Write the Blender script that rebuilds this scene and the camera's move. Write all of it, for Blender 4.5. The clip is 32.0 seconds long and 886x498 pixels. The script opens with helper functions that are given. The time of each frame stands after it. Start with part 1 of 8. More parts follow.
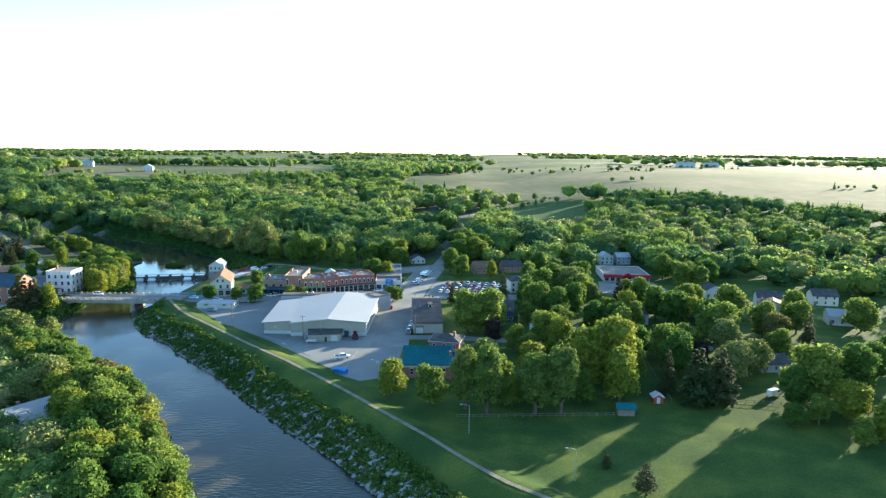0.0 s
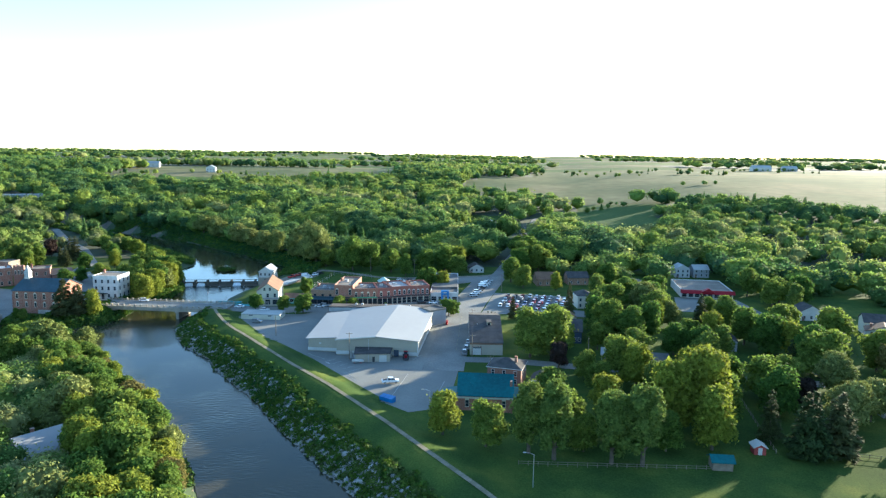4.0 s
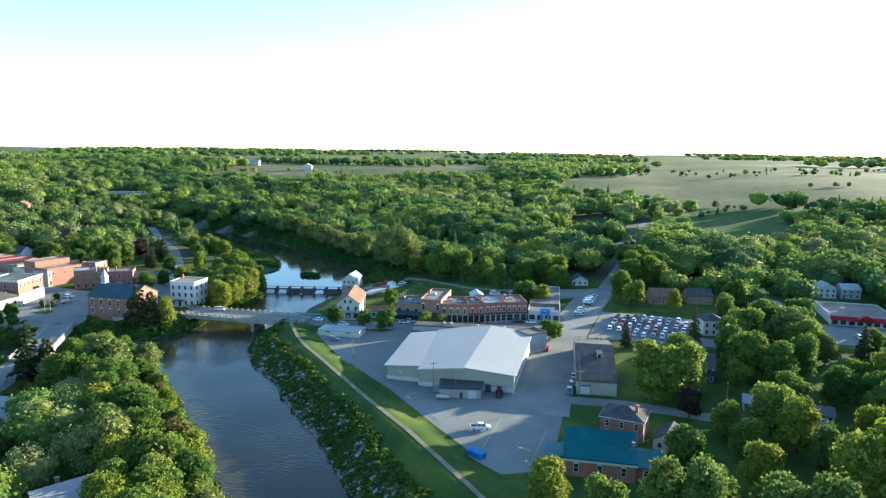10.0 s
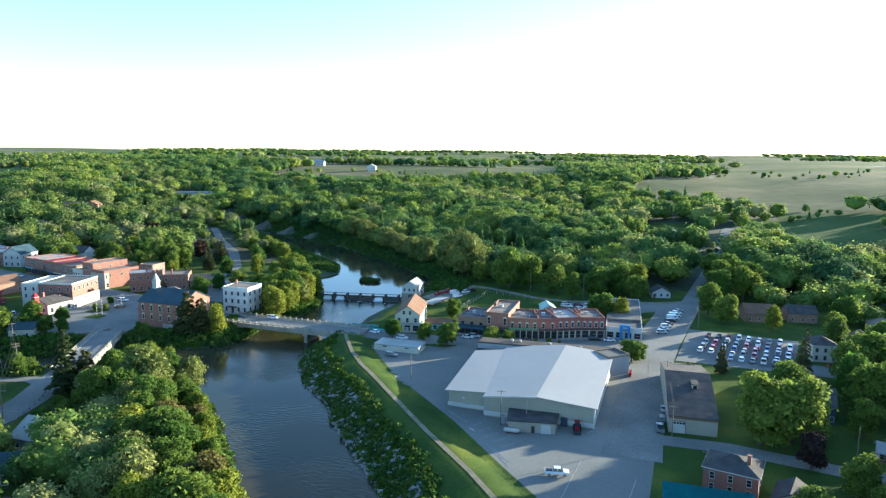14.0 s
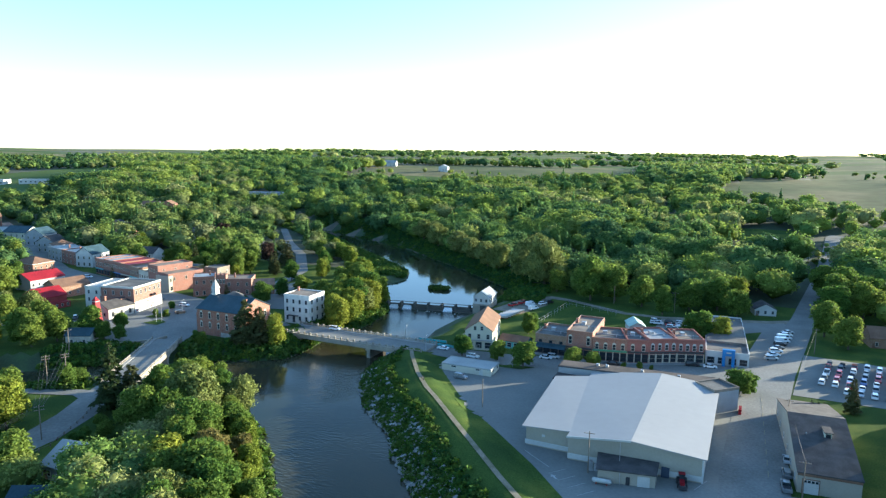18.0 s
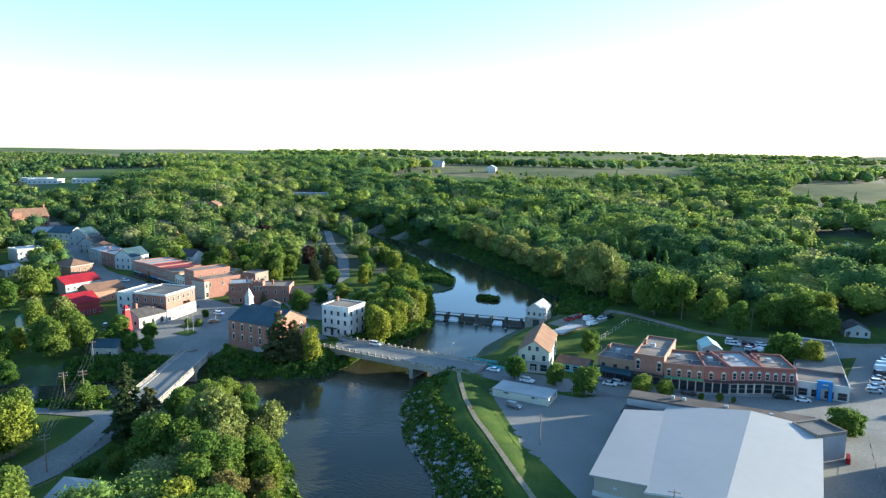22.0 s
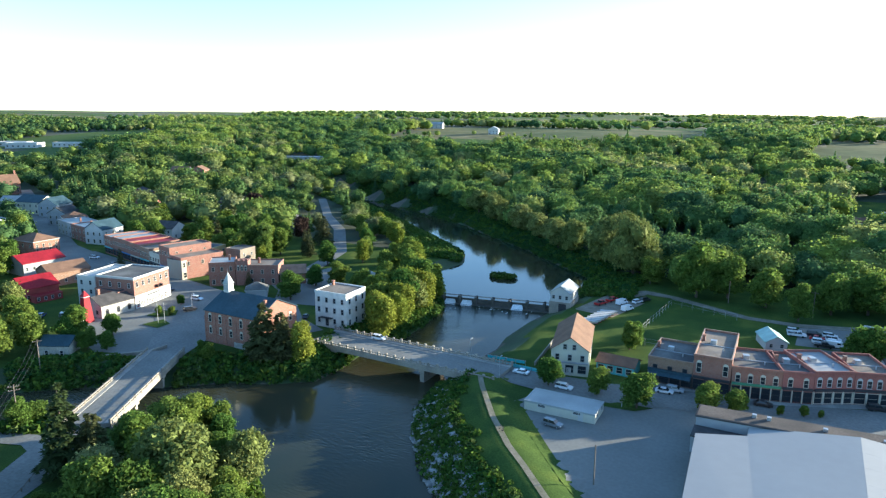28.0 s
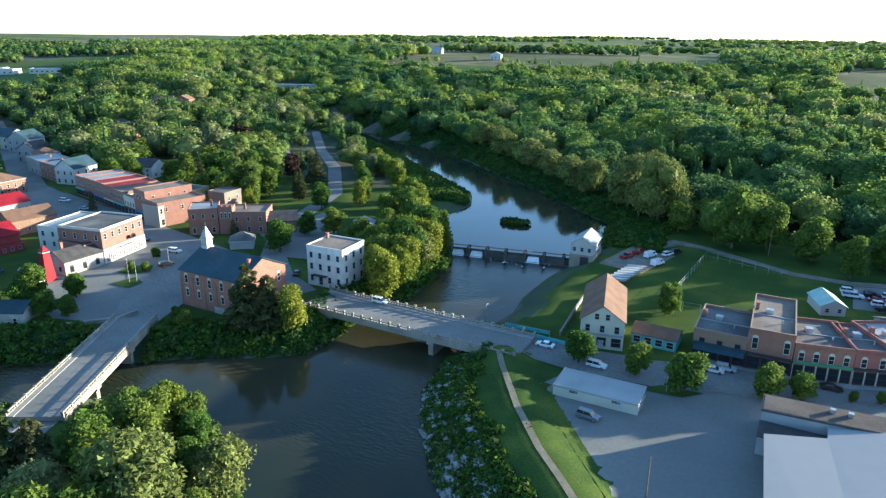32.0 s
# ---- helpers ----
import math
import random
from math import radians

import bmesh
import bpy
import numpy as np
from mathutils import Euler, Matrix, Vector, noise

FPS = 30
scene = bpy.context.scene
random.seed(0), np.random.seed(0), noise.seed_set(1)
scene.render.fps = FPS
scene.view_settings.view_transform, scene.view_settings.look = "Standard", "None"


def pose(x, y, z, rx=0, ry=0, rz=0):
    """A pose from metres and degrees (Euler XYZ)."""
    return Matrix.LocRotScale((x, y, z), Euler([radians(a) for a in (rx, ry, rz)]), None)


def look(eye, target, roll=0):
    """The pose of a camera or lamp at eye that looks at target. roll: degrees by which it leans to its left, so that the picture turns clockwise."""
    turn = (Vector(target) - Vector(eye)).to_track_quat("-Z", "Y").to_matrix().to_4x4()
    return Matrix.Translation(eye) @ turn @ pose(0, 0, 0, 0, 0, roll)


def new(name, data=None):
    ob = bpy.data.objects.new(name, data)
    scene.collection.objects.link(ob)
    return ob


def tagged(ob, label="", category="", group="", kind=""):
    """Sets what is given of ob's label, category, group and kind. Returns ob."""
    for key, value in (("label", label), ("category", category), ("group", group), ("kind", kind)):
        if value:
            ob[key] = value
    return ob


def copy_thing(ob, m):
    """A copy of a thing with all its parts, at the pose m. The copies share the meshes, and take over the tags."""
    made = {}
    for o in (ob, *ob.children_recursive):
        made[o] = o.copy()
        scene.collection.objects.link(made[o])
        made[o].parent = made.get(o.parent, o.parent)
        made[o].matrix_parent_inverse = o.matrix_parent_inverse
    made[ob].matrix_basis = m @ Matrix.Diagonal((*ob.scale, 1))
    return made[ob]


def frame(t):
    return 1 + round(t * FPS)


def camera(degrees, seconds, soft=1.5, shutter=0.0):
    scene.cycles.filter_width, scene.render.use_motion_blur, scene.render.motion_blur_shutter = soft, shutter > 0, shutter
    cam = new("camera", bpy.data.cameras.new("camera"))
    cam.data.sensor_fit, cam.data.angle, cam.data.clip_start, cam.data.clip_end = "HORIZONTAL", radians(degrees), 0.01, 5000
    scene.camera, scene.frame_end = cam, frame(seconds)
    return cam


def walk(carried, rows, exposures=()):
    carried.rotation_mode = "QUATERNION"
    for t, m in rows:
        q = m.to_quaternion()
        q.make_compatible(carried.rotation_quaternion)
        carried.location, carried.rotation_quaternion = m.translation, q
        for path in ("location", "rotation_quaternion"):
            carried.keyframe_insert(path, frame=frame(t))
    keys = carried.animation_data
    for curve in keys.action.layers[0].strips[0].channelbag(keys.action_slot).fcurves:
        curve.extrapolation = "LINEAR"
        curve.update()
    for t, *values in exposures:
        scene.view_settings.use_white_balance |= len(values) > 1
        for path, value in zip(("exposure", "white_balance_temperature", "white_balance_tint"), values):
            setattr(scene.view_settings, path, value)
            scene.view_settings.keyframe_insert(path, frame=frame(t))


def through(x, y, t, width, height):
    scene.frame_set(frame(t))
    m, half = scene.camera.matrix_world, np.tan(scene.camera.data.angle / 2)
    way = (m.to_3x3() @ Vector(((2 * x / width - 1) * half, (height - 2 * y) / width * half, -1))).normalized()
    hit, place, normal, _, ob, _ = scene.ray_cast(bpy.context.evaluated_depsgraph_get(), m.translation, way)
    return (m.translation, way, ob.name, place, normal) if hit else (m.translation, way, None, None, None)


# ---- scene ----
cam = camera(67.1, 32.0, soft=1.3)
PATH = [
    (0, (3.30, -23.23, 77.47), (2.49, 75.70, 62.86), 0.56),
    (1, (3.10, -16.34, 77.26), (0.17, 82.58, 62.90), 0.69),
    (2, (2.86, -9.44, 77.21), (-1.91, 89.41, 62.88), 0.74),
    (3, (2.52, -2.59, 77.31), (-4.56, 96.12, 62.96), 0.76),
    (6, (0.65, 17.59, 77.85), (-14.16, 115.40, 63.18), 0.69),
    (7, (-0.35, 24.09, 77.86), (-17.74, 121.46, 63.12), 0.71),
    (8, (-1.63, 30.47, 77.81), (-21.06, 127.44, 63.01), 0.69),
    (9, (-3.12, 36.79, 77.73), (-24.50, 133.34, 62.89), 0.70),
    (10, (-4.79, 43.09, 77.59), (-28.18, 139.18, 62.73), 0.69),
    (11, (-6.66, 49.39, 77.39), (-31.65, 145.07, 62.52), 0.71),
    (12, (-8.67, 55.63, 77.12), (-35.65, 150.76, 62.25), 0.72),
    (13, (-10.80, 61.81, 76.79), (-40.59, 156.11, 61.94), 0.65),
    (14, (-13.06, 67.94, 76.51), (-45.52, 161.35, 61.68), 0.61),
    (17, (-20.67, 85.99, 76.10), (-60.58, 176.46, 61.22), 0.51),
    (18, (-23.49, 91.78, 75.91), (-65.79, 181.17, 61.04), 0.51),
    (19, (-26.51, 97.44, 75.78), (-70.62, 185.95, 60.91), 0.55),
    (20, (-29.60, 102.92, 75.74), (-75.45, 190.54, 60.84), 0.54),
    (21, (-32.71, 108.13, 75.74), (-80.11, 194.91, 60.81), 0.52),
    (22, (-35.96, 113.09, 75.72), (-84.31, 199.35, 60.83), 0.56),
    (23, (-39.57, 118.01, 75.58), (-88.13, 204.15, 60.70), 0.49),
    (24, (-43.57, 123.15, 75.27), (-92.02, 209.37, 60.49), 0.55),
    (26.5, (-54.48, 137.14, 74.28), (-102.53, 223.48, 58.92), 0.38),
    (27, (-56.67, 140.04, 74.12), (-104.56, 226.15, 57.06), 0.37),
    (27.5, (-58.85, 142.98, 74.01), (-106.51, 228.87, 55.24), 0.37),
    (28, (-61.02, 145.97, 73.92), (-108.46, 231.62, 53.56), 0.37),
    (28.5, (-63.21, 148.99, 73.87), (-110.45, 234.37, 51.99), 0.39),
    (29, (-65.40, 152.02, 73.83), (-112.46, 237.12, 50.55), 0.42),
    (29.5, (-67.60, 155.05, 73.81), (-114.51, 239.95, 49.50), 0.42),
    (30, (-69.82, 158.07, 73.80), (-116.51, 242.76, 48.38), 0.41),
    (30.5, (-72.04, 161.08, 73.81), (-118.49, 245.52, 47.15), 0.40),
    (31, (-74.26, 164.08, 73.82), (-120.48, 248.23, 45.84), 0.35),
    (31.5, (-76.47, 167.09, 73.84), (-122.46, 250.91, 44.51), 0.40),
    (32, (-78.68, 170.10, 73.88), (-124.37, 253.61, 43.24), 0.46),
]
walk(cam, [(t, look(eye, target, roll)) for t, eye, target, roll in PATH], exposures=[(0.0, 2.63, 6250, 3), (13.0, 2.4, 6080, 3), (26.0, 2.3, 6000, 4), (32.0, 2.25, 5900, 4)])

# ---- world and sun ----
SUN_AZ, SUN_EL = 47.0, 9.0     # degrees: from +x towards +y, and above the ground
world = bpy.data.worlds.new("sky")
scene.world = world
world.use_nodes = True
wn = world.node_tree.nodes
sky = wn.new("ShaderNodeTexSky")
sky.sky_type = "NISHITA"
sky.sun_disc = False
sky.sun_elevation = radians(SUN_EL)
sky.sun_rotation = radians(90.0 - SUN_AZ)
sky.air_density, sky.dust_density, sky.ozone_density = 0.8, 0.35, 2.4
wn["Background"].inputs["Strength"].default_value = 0.12
world.node_tree.links.new(sky.outputs[0], wn["Background"].inputs["Color"])
sun_data = bpy.data.lights.new("sun", "SUN")
sun_data.energy, sun_data.angle, sun_data.color = 4.2, radians(0.6), (1.0, 0.86, 0.66)
sun = new("sun", sun_data)
sx = math.cos(radians(SUN_EL)) * math.cos(radians(SUN_AZ))
sy = math.cos(radians(SUN_EL)) * math.sin(radians(SUN_AZ))
sun.matrix_world = look((sx * 500, sy * 500, math.sin(radians(SUN_EL)) * 500), (0, 0, 0))


# ---- materials ----
def material(name, a, b=None, scale=0.5, rough=0.8, metal=0.0, bump=0.0, fine=8.0, rnd=0.0, spec=0.5, third=None, amp=0.2):
    """Two colours mixed by large noise, broken up by fine noise, with optional relief and variation from object to object."""
    m = bpy.data.materials.new(name)
    m.use_nodes = True
    n, l = m.node_tree.nodes, m.node_tree.links
    p = n["Principled BSDF"]
    b = b or tuple(min(1.0, c * 0.75) for c in a)
    tc = n.new("ShaderNodeTexCoord")
    big = n.new("ShaderNodeTexNoise")
    big.inputs["Scale"].default_value, big.inputs["Detail"].default_value = scale, 5.0
    l.new(tc.outputs["Object"], big.inputs["Vector"])
    small = n.new("ShaderNodeTexNoise")
    small.inputs["Scale"].default_value, small.inputs["Detail"].default_value = fine, 3.0
    l.new(tc.outputs["Object"], small.inputs["Vector"])
    ramp = n.new("ShaderNodeValToRGB")
    ramp.color_ramp.elements[0].position, ramp.color_ramp.elements[1].position = 0.35, 0.65
    ramp.color_ramp.elements[0].color, ramp.color_ramp.elements[1].color = (*b, 1), (*a, 1)
    if third:
        e = ramp.color_ramp.elements.new(0.52)
        e.color = (*third, 1)
    l.new(big.outputs["Fac"], ramp.inputs["Fac"])
    hsv = n.new("ShaderNodeHueSaturation")
    mr = n.new("ShaderNodeMapRange")
    mr.inputs["From Min"].default_value, mr.inputs["From Max"].default_value = 0.25, 0.75
    mr.inputs["To Min"].default_value, mr.inputs["To Max"].default_value = 1 - amp, 1 + amp
    l.new(small.outputs["Fac"], mr.inputs["Value"])
    out = mr.outputs[0]
    if rnd:
        oi = n.new("ShaderNodeObjectInfo")
        m2 = n.new("ShaderNodeMapRange")
        m2.inputs["To Min"].default_value, m2.inputs["To Max"].default_value = 1 - rnd, 1 + rnd
        l.new(oi.outputs["Random"], m2.inputs["Value"])
        mu = n.new("ShaderNodeMath")
        mu.operation = "MULTIPLY"
        l.new(out, mu.inputs[0])
        l.new(m2.outputs[0], mu.inputs[1])
        out = mu.outputs[0]
    l.new(out, hsv.inputs["Value"])
    l.new(ramp.outputs["Color"], hsv.inputs["Color"])
    l.new(hsv.outputs["Color"], p.inputs["Base Color"])
    p.inputs["Roughness"].default_value, p.inputs["Metallic"].default_value = rough, metal
    p.inputs["Specular IOR Level"].default_value = spec
    if bump:
        bn = n.new("ShaderNodeBump")
        bn.inputs["Strength"].default_value, bn.inputs["Distance"].default_value = bump, 0.1
        l.new(small.outputs["Fac"], bn.inputs["Height"])
        l.new(bn.outputs["Normal"], p.inputs["Normal"])
    return m


def leaf_material(name, dark, light, woods=False, through=0.25):
    m = bpy.data.materials.new(name)
    m.use_nodes = True
    n, l = m.node_tree.nodes, m.node_tree.links
    p = n["Principled BSDF"]
    ramp = n.new("ShaderNodeValToRGB")
    # Leaves with woods set get more blue: distance haze put into the colour.
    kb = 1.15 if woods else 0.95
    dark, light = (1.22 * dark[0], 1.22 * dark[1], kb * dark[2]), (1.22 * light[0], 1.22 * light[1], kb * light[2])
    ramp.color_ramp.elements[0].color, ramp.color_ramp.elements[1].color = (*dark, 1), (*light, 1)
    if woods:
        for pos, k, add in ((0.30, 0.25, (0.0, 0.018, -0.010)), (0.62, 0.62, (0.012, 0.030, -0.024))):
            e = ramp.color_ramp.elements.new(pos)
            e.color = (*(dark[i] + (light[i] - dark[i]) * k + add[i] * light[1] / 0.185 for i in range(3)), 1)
        at = n.new("ShaderNodeAttribute")
        at.attribute_name = "tone"
        src = at.outputs["Fac"]
    else:
        src = n.new("ShaderNodeObjectInfo").outputs["Random"]
    l.new(src, ramp.inputs["Fac"])
    geo = n.new("ShaderNodeNewGeometry")
    mr = n.new("ShaderNodeMapRange")
    mr.inputs["To Min"].default_value, mr.inputs["To Max"].default_value = 0.62, 1.38
    l.new(geo.outputs["Random Per Island"], mr.inputs["Value"])
    hsv = n.new("ShaderNodeHueSaturation")
    l.new(ramp.outputs["Color"], hsv.inputs["Color"])
    l.new(mr.outputs[0], hsv.inputs["Value"])
    l.new(hsv.outputs["Color"], p.inputs["Base Color"])
    p.inputs["Roughness"].default_value, p.inputs["Specular IOR Level"].default_value = 0.85, 0.08
    tr = n.new("ShaderNodeBsdfTranslucent")
    l.new(hsv.outputs["Color"], tr.inputs["Color"])
    mix = n.new("ShaderNodeMixShader")
    mix.inputs["Fac"].default_value = through
    l.new(p.outputs[0], mix.inputs[1])
    l.new(tr.outputs[0], mix.inputs[2])
    l.new(mix.outputs[0], n["Material Output"].inputs["Surface"])
    return m


def water_material(name, spec, ripple=1.0):
    m = bpy.data.materials.new(name)
    m.use_nodes = True
    n, l = m.node_tree.nodes, m.node_tree.links
    p = n["Principled BSDF"]
    tc = n.new("ShaderNodeTexCoord")
    no = n.new("ShaderNodeTexNoise")
    no.inputs["Scale"].default_value, no.inputs["Detail"].default_value = 0.018, 3.0
    l.new(tc.outputs["Object"], no.inputs["Vector"])
    ramp = n.new("ShaderNodeValToRGB")
    ramp.color_ramp.elements[0].position, ramp.color_ramp.elements[1].position = 0.38, 0.62
    ramp.color_ramp.elements[0].color, ramp.color_ramp.elements[1].color = (0.020, 0.031, 0.022, 1), (0.055, 0.047, 0.025, 1)
    l.new(no.outputs["Fac"], ramp.inputs["Fac"])
    l.new(ramp.outputs["Color"], p.inputs["Base Color"])
    p.inputs["Roughness"].default_value, p.inputs["IOR"].default_value = 0.06, 1.33
    p.inputs["Specular IOR Level"].default_value = spec
    big = n.new("ShaderNodeTexNoise")
    big.inputs["Scale"].default_value, big.inputs["Detail"].default_value = 0.8, 5.0
    mp = n.new("ShaderNodeMapping")
    mp.inputs["Rotation"].default_value, mp.inputs["Scale"].default_value = (0, 0, radians(40)), (0.6, 1.8, 1.0)
    l.new(tc.outputs["Object"], mp.inputs["Vector"])
    l.new(mp.outputs[0], big.inputs["Vector"])
    mask = n.new("ShaderNodeTexNoise")
    mask.inputs["Scale"].default_value = 0.03
    l.new(tc.outputs["Object"], mask.inputs["Vector"])
    mm = n.new("ShaderNodeMapRange")
    mm.inputs["From Min"].default_value, mm.inputs["From Max"].default_value = 0.4, 0.65
    mm.inputs["To Min"].default_value, mm.inputs["To Max"].default_value = 0.06 * ripple, 0.6 * ripple
    l.new(mask.outputs["Fac"], mm.inputs["Value"])
    bn = n.new("ShaderNodeBump")
    bn.inputs["Distance"].default_value = 0.3
    l.new(mm.outputs[0], bn.inputs["Strength"])
    l.new(big.outputs["Fac"], bn.inputs["Height"])
    l.new(bn.outputs["Normal"], p.inputs["Normal"])
    return m


def brick_material(name, a, b, mortar):
    m = material(name, a, b, scale=0.4, fine=3.0, rough=0.9)
    n, l = m.node_tree.nodes, m.node_tree.links
    p = n["Principled BSDF"]
    hs = [x for x in n if x.bl_idname == "ShaderNodeHueSaturation"][0]
    br = n.new("ShaderNodeTexBrick")
    br.inputs["Scale"].default_value = 1.0
    br.inputs["Brick Width"].default_value, br.inputs["Row Height"].default_value, br.inputs["Mortar Size"].default_value = 0.22, 0.075, 0.008
    br.inputs["Mortar"].default_value = (*mortar, 1)
    tc = n.new("ShaderNodeTexCoord")
    sep, com, add = n.new("ShaderNodeSeparateXYZ"), n.new("ShaderNodeCombineXYZ"), n.new("ShaderNodeMath")
    l.new(tc.outputs["Object"], sep.inputs[0])
    l.new(sep.outputs["X"], add.inputs[0])
    l.new(sep.outputs["Y"], add.inputs[1])
    l.new(add.outputs[0], com.inputs["X"])
    l.new(sep.outputs["Z"], com.inputs["Y"])
    l.new(com.outputs[0], br.inputs["Vector"])
    l.new(hs.outputs["Color"], br.inputs["Color1"])
    l.new(hs.outputs["Color"], br.inputs["Color2"])
    l.new(br.outputs["Color"], p.inputs["Base Color"])
    return m


def glass_material():
    m = bpy.data.materials.new("window_glass")
    m.use_nodes = True
    p = m.node_tree.nodes["Principled BSDF"]
    p.inputs["Base Color"].default_value = (0.02, 0.025, 0.03, 1)
    p.inputs["Roughness"].default_value = 0.04
    return m


M_GRASS = material("mown_grass", (0.097, 0.122, 0.026), (0.037, 0.068, 0.018), 0.06, 1.0, fine=2.5, bump=0.4, third=(0.058, 0.093, 0.021), spec=0.05, amp=0.3)
M_MEADOW = material("dry_meadow", (0.195, 0.17, 0.09), (0.085, 0.105, 0.048), 0.008, 1.0, fine=0.06, third=(0.135, 0.138, 0.066), spec=0.05, amp=0.22)
M_CROP = material("green_crop", (0.09, 0.13, 0.04), (0.06, 0.10, 0.03), 0.01, 1.0, fine=0.3, spec=0.05)
M_FOREST = material("forest_floor", (0.030, 0.050, 0.016), (0.018, 0.030, 0.012), 0.08, 1.0, fine=1.0)
M_BED = material("river_bed", (0.13, 0.11, 0.07), (0.07, 0.065, 0.045), 0.2, 0.9, fine=2.0)
M_ROUGH = material("rough_bank", (0.045, 0.080, 0.024), (0.038, 0.056, 0.024), 0.15, 1.0, fine=1.5, bump=0.5)
M_ASPHALT = material("worn_asphalt", (0.200, 0.206, 0.188), (0.155, 0.160, 0.148), 0.05, 0.95, fine=1.2, third=(0.178, 0.182, 0.167), spec=0.25, amp=0.1)
M_ROAD = material("road_asphalt", (0.200, 0.202, 0.186), (0.150, 0.154, 0.142), 0.08, 0.95, fine=1.5, spec=0.25)
M_GRAVEL = material("pale_gravel", (0.24, 0.22, 0.175), (0.17, 0.155, 0.12), 0.3, 1.0, fine=4.0, spec=0.1)
M_PATH = material("trodden_gravel", (0.25, 0.22, 0.165), (0.16, 0.15, 0.10), 0.35, 1.0, fine=3.0, spec=0.05)
M_WALK = material("pavement_concrete", (0.30, 0.295, 0.27), (0.22, 0.218, 0.20), 0.2, 0.9, fine=3.0)
M_WET = material("wet_dark_concrete", (0.105, 0.10, 0.085), (0.06, 0.06, 0.052), 0.4, 0.7, fine=3.0, bump=0.3)
M_CONC = material("bridge_concrete", (0.30, 0.27, 0.22), (0.20, 0.18, 0.15), 0.25, 0.9, fine=3.0, bump=0.2)
M_LINE = material("road_paint", (0.42, 0.42, 0.40), (0.27, 0.27, 0.26), 0.6, 0.7)
M_YELLOW = material("yellow_paint", (0.26, 0.22, 0.13), (0.20, 0.18, 0.12), 0.6, 0.7)
M_WATER = water_material("river_water", 0.32)
M_POND = water_material("pond_water", 0.85, 0.12)
M_FOAM = material("white_water", (0.85, 0.87, 0.88), (0.6, 0.65, 0.66), 0.6, 0.5)
M_WROOF = material("white_metal_roof", (0.30, 0.30, 0.292), (0.28, 0.281, 0.275), 0.04, 0.6, fine=0.4, spec=0.3, amp=0.03)
M_BEIGE = material("beige_siding", (0.33, 0.30, 0.24), (0.28, 0.255, 0.205), 0.1, 0.8, fine=2.0, amp=0.06)
M_WHITE = material("white_paint", (0.47, 0.47, 0.45), (0.40, 0.40, 0.38), 0.3, 0.6, fine=4.0, amp=0.06)
M_CREAM = material("cream_siding", (0.50, 0.475, 0.385), (0.43, 0.405, 0.325), 0.2, 0.8, fine=3.0, amp=0.06)
M_GRAY = material("gray_siding", (0.32, 0.33, 0.34), (0.25, 0.26, 0.27), 0.2, 0.75, amp=0.06)
M_STONE = material("limestone_wall", (0.42, 0.40, 0.35), (0.31, 0.295, 0.26), 0.5, 0.9, fine=2.5, bump=0.4)
M_LIME = material("limewashed_stone", (0.66, 0.65, 0.61), (0.52, 0.51, 0.47), 0.5, 0.9, fine=2.5, bump=0.3, amp=0.08)
M_BRICK = brick_material("red_brick", (0.28, 0.105, 0.065), (0.21, 0.078, 0.05), (0.27, 0.20, 0.16))
M_BRICK2 = brick_material("painted_red_brick", (0.29, 0.095, 0.075), (0.23, 0.075, 0.06), (0.27, 0.13, 0.10))
M_BRICK3 = brick_material("brown_brick", (0.25, 0.14, 0.085), (0.19, 0.105, 0.065), (0.28, 0.22, 0.17))
M_PINK = brick_material("pale_pink_brick", (0.255, 0.108, 0.077), (0.20, 0.083, 0.06), (0.25, 0.17, 0.135))
M_DARKROOF = material("dark_shingles", (0.085, 0.080, 0.078), (0.055, 0.052, 0.052), 0.4, 0.9, fine=5.0, bump=0.3, spec=0.15)
M_BROWNROOF = material("brown_shingles", (0.20, 0.12, 0.08), (0.15, 0.09, 0.062), 0.3, 0.9, fine=5.0, bump=0.3, spec=0.15)
M_GRAYROOF = material("gravel_flat_roof", (0.17, 0.168, 0.155), (0.09, 0.09, 0.088), 0.12, 0.95, fine=2.0, spec=0.15)
M_OLDROOF = material("brown_flat_roof", (0.125, 0.105, 0.09), (0.075, 0.065, 0.058), 0.12, 0.95, fine=2.0, spec=0.15)
M_TANROOF = material("tan_flat_roof", (0.25, 0.21, 0.17), (0.17, 0.145, 0.12), 0.15, 0.95, fine=2.0, spec=0.15)
M_TEAL = material("teal_metal_roof", (0.010, 0.115, 0.125), (0.008, 0.085, 0.095), 0.1, 0.5, fine=1.0, spec=0.15)
M_SLATE = material("blue_slate_roof", (0.040, 0.075, 0.095), (0.028, 0.055, 0.07), 0.2, 0.6, fine=2.0, spec=0.15)
M_CYAN = material("teal_fabric", (0.05, 0.34, 0.36), (0.04, 0.27, 0.30), 0.4, 0.8)
M_REDROOF = material("red_metal_roof", (0.29, 0.018, 0.026), (0.22, 0.014, 0.02), 0.15, 0.5, fine=1.0, spec=0.15)
M_REDWALL = material("dark_red_boards", (0.32, 0.045, 0.04), (0.22, 0.035, 0.03), 0.3, 0.8)
M_GREENROOF = material("green_metal_roof", (0.06, 0.25, 0.13), (0.05, 0.2, 0.11), 0.2, 0.5)
M_LIGHTROOF = material("pale_gray_metal_roof", (0.31, 0.325, 0.315), (0.25, 0.265, 0.26), 0.15, 0.5, metal=0.0)
M_BLUE = material("bright_blue_panel", (0.015, 0.17, 0.42), (0.012, 0.13, 0.33), 0.3, 0.4)
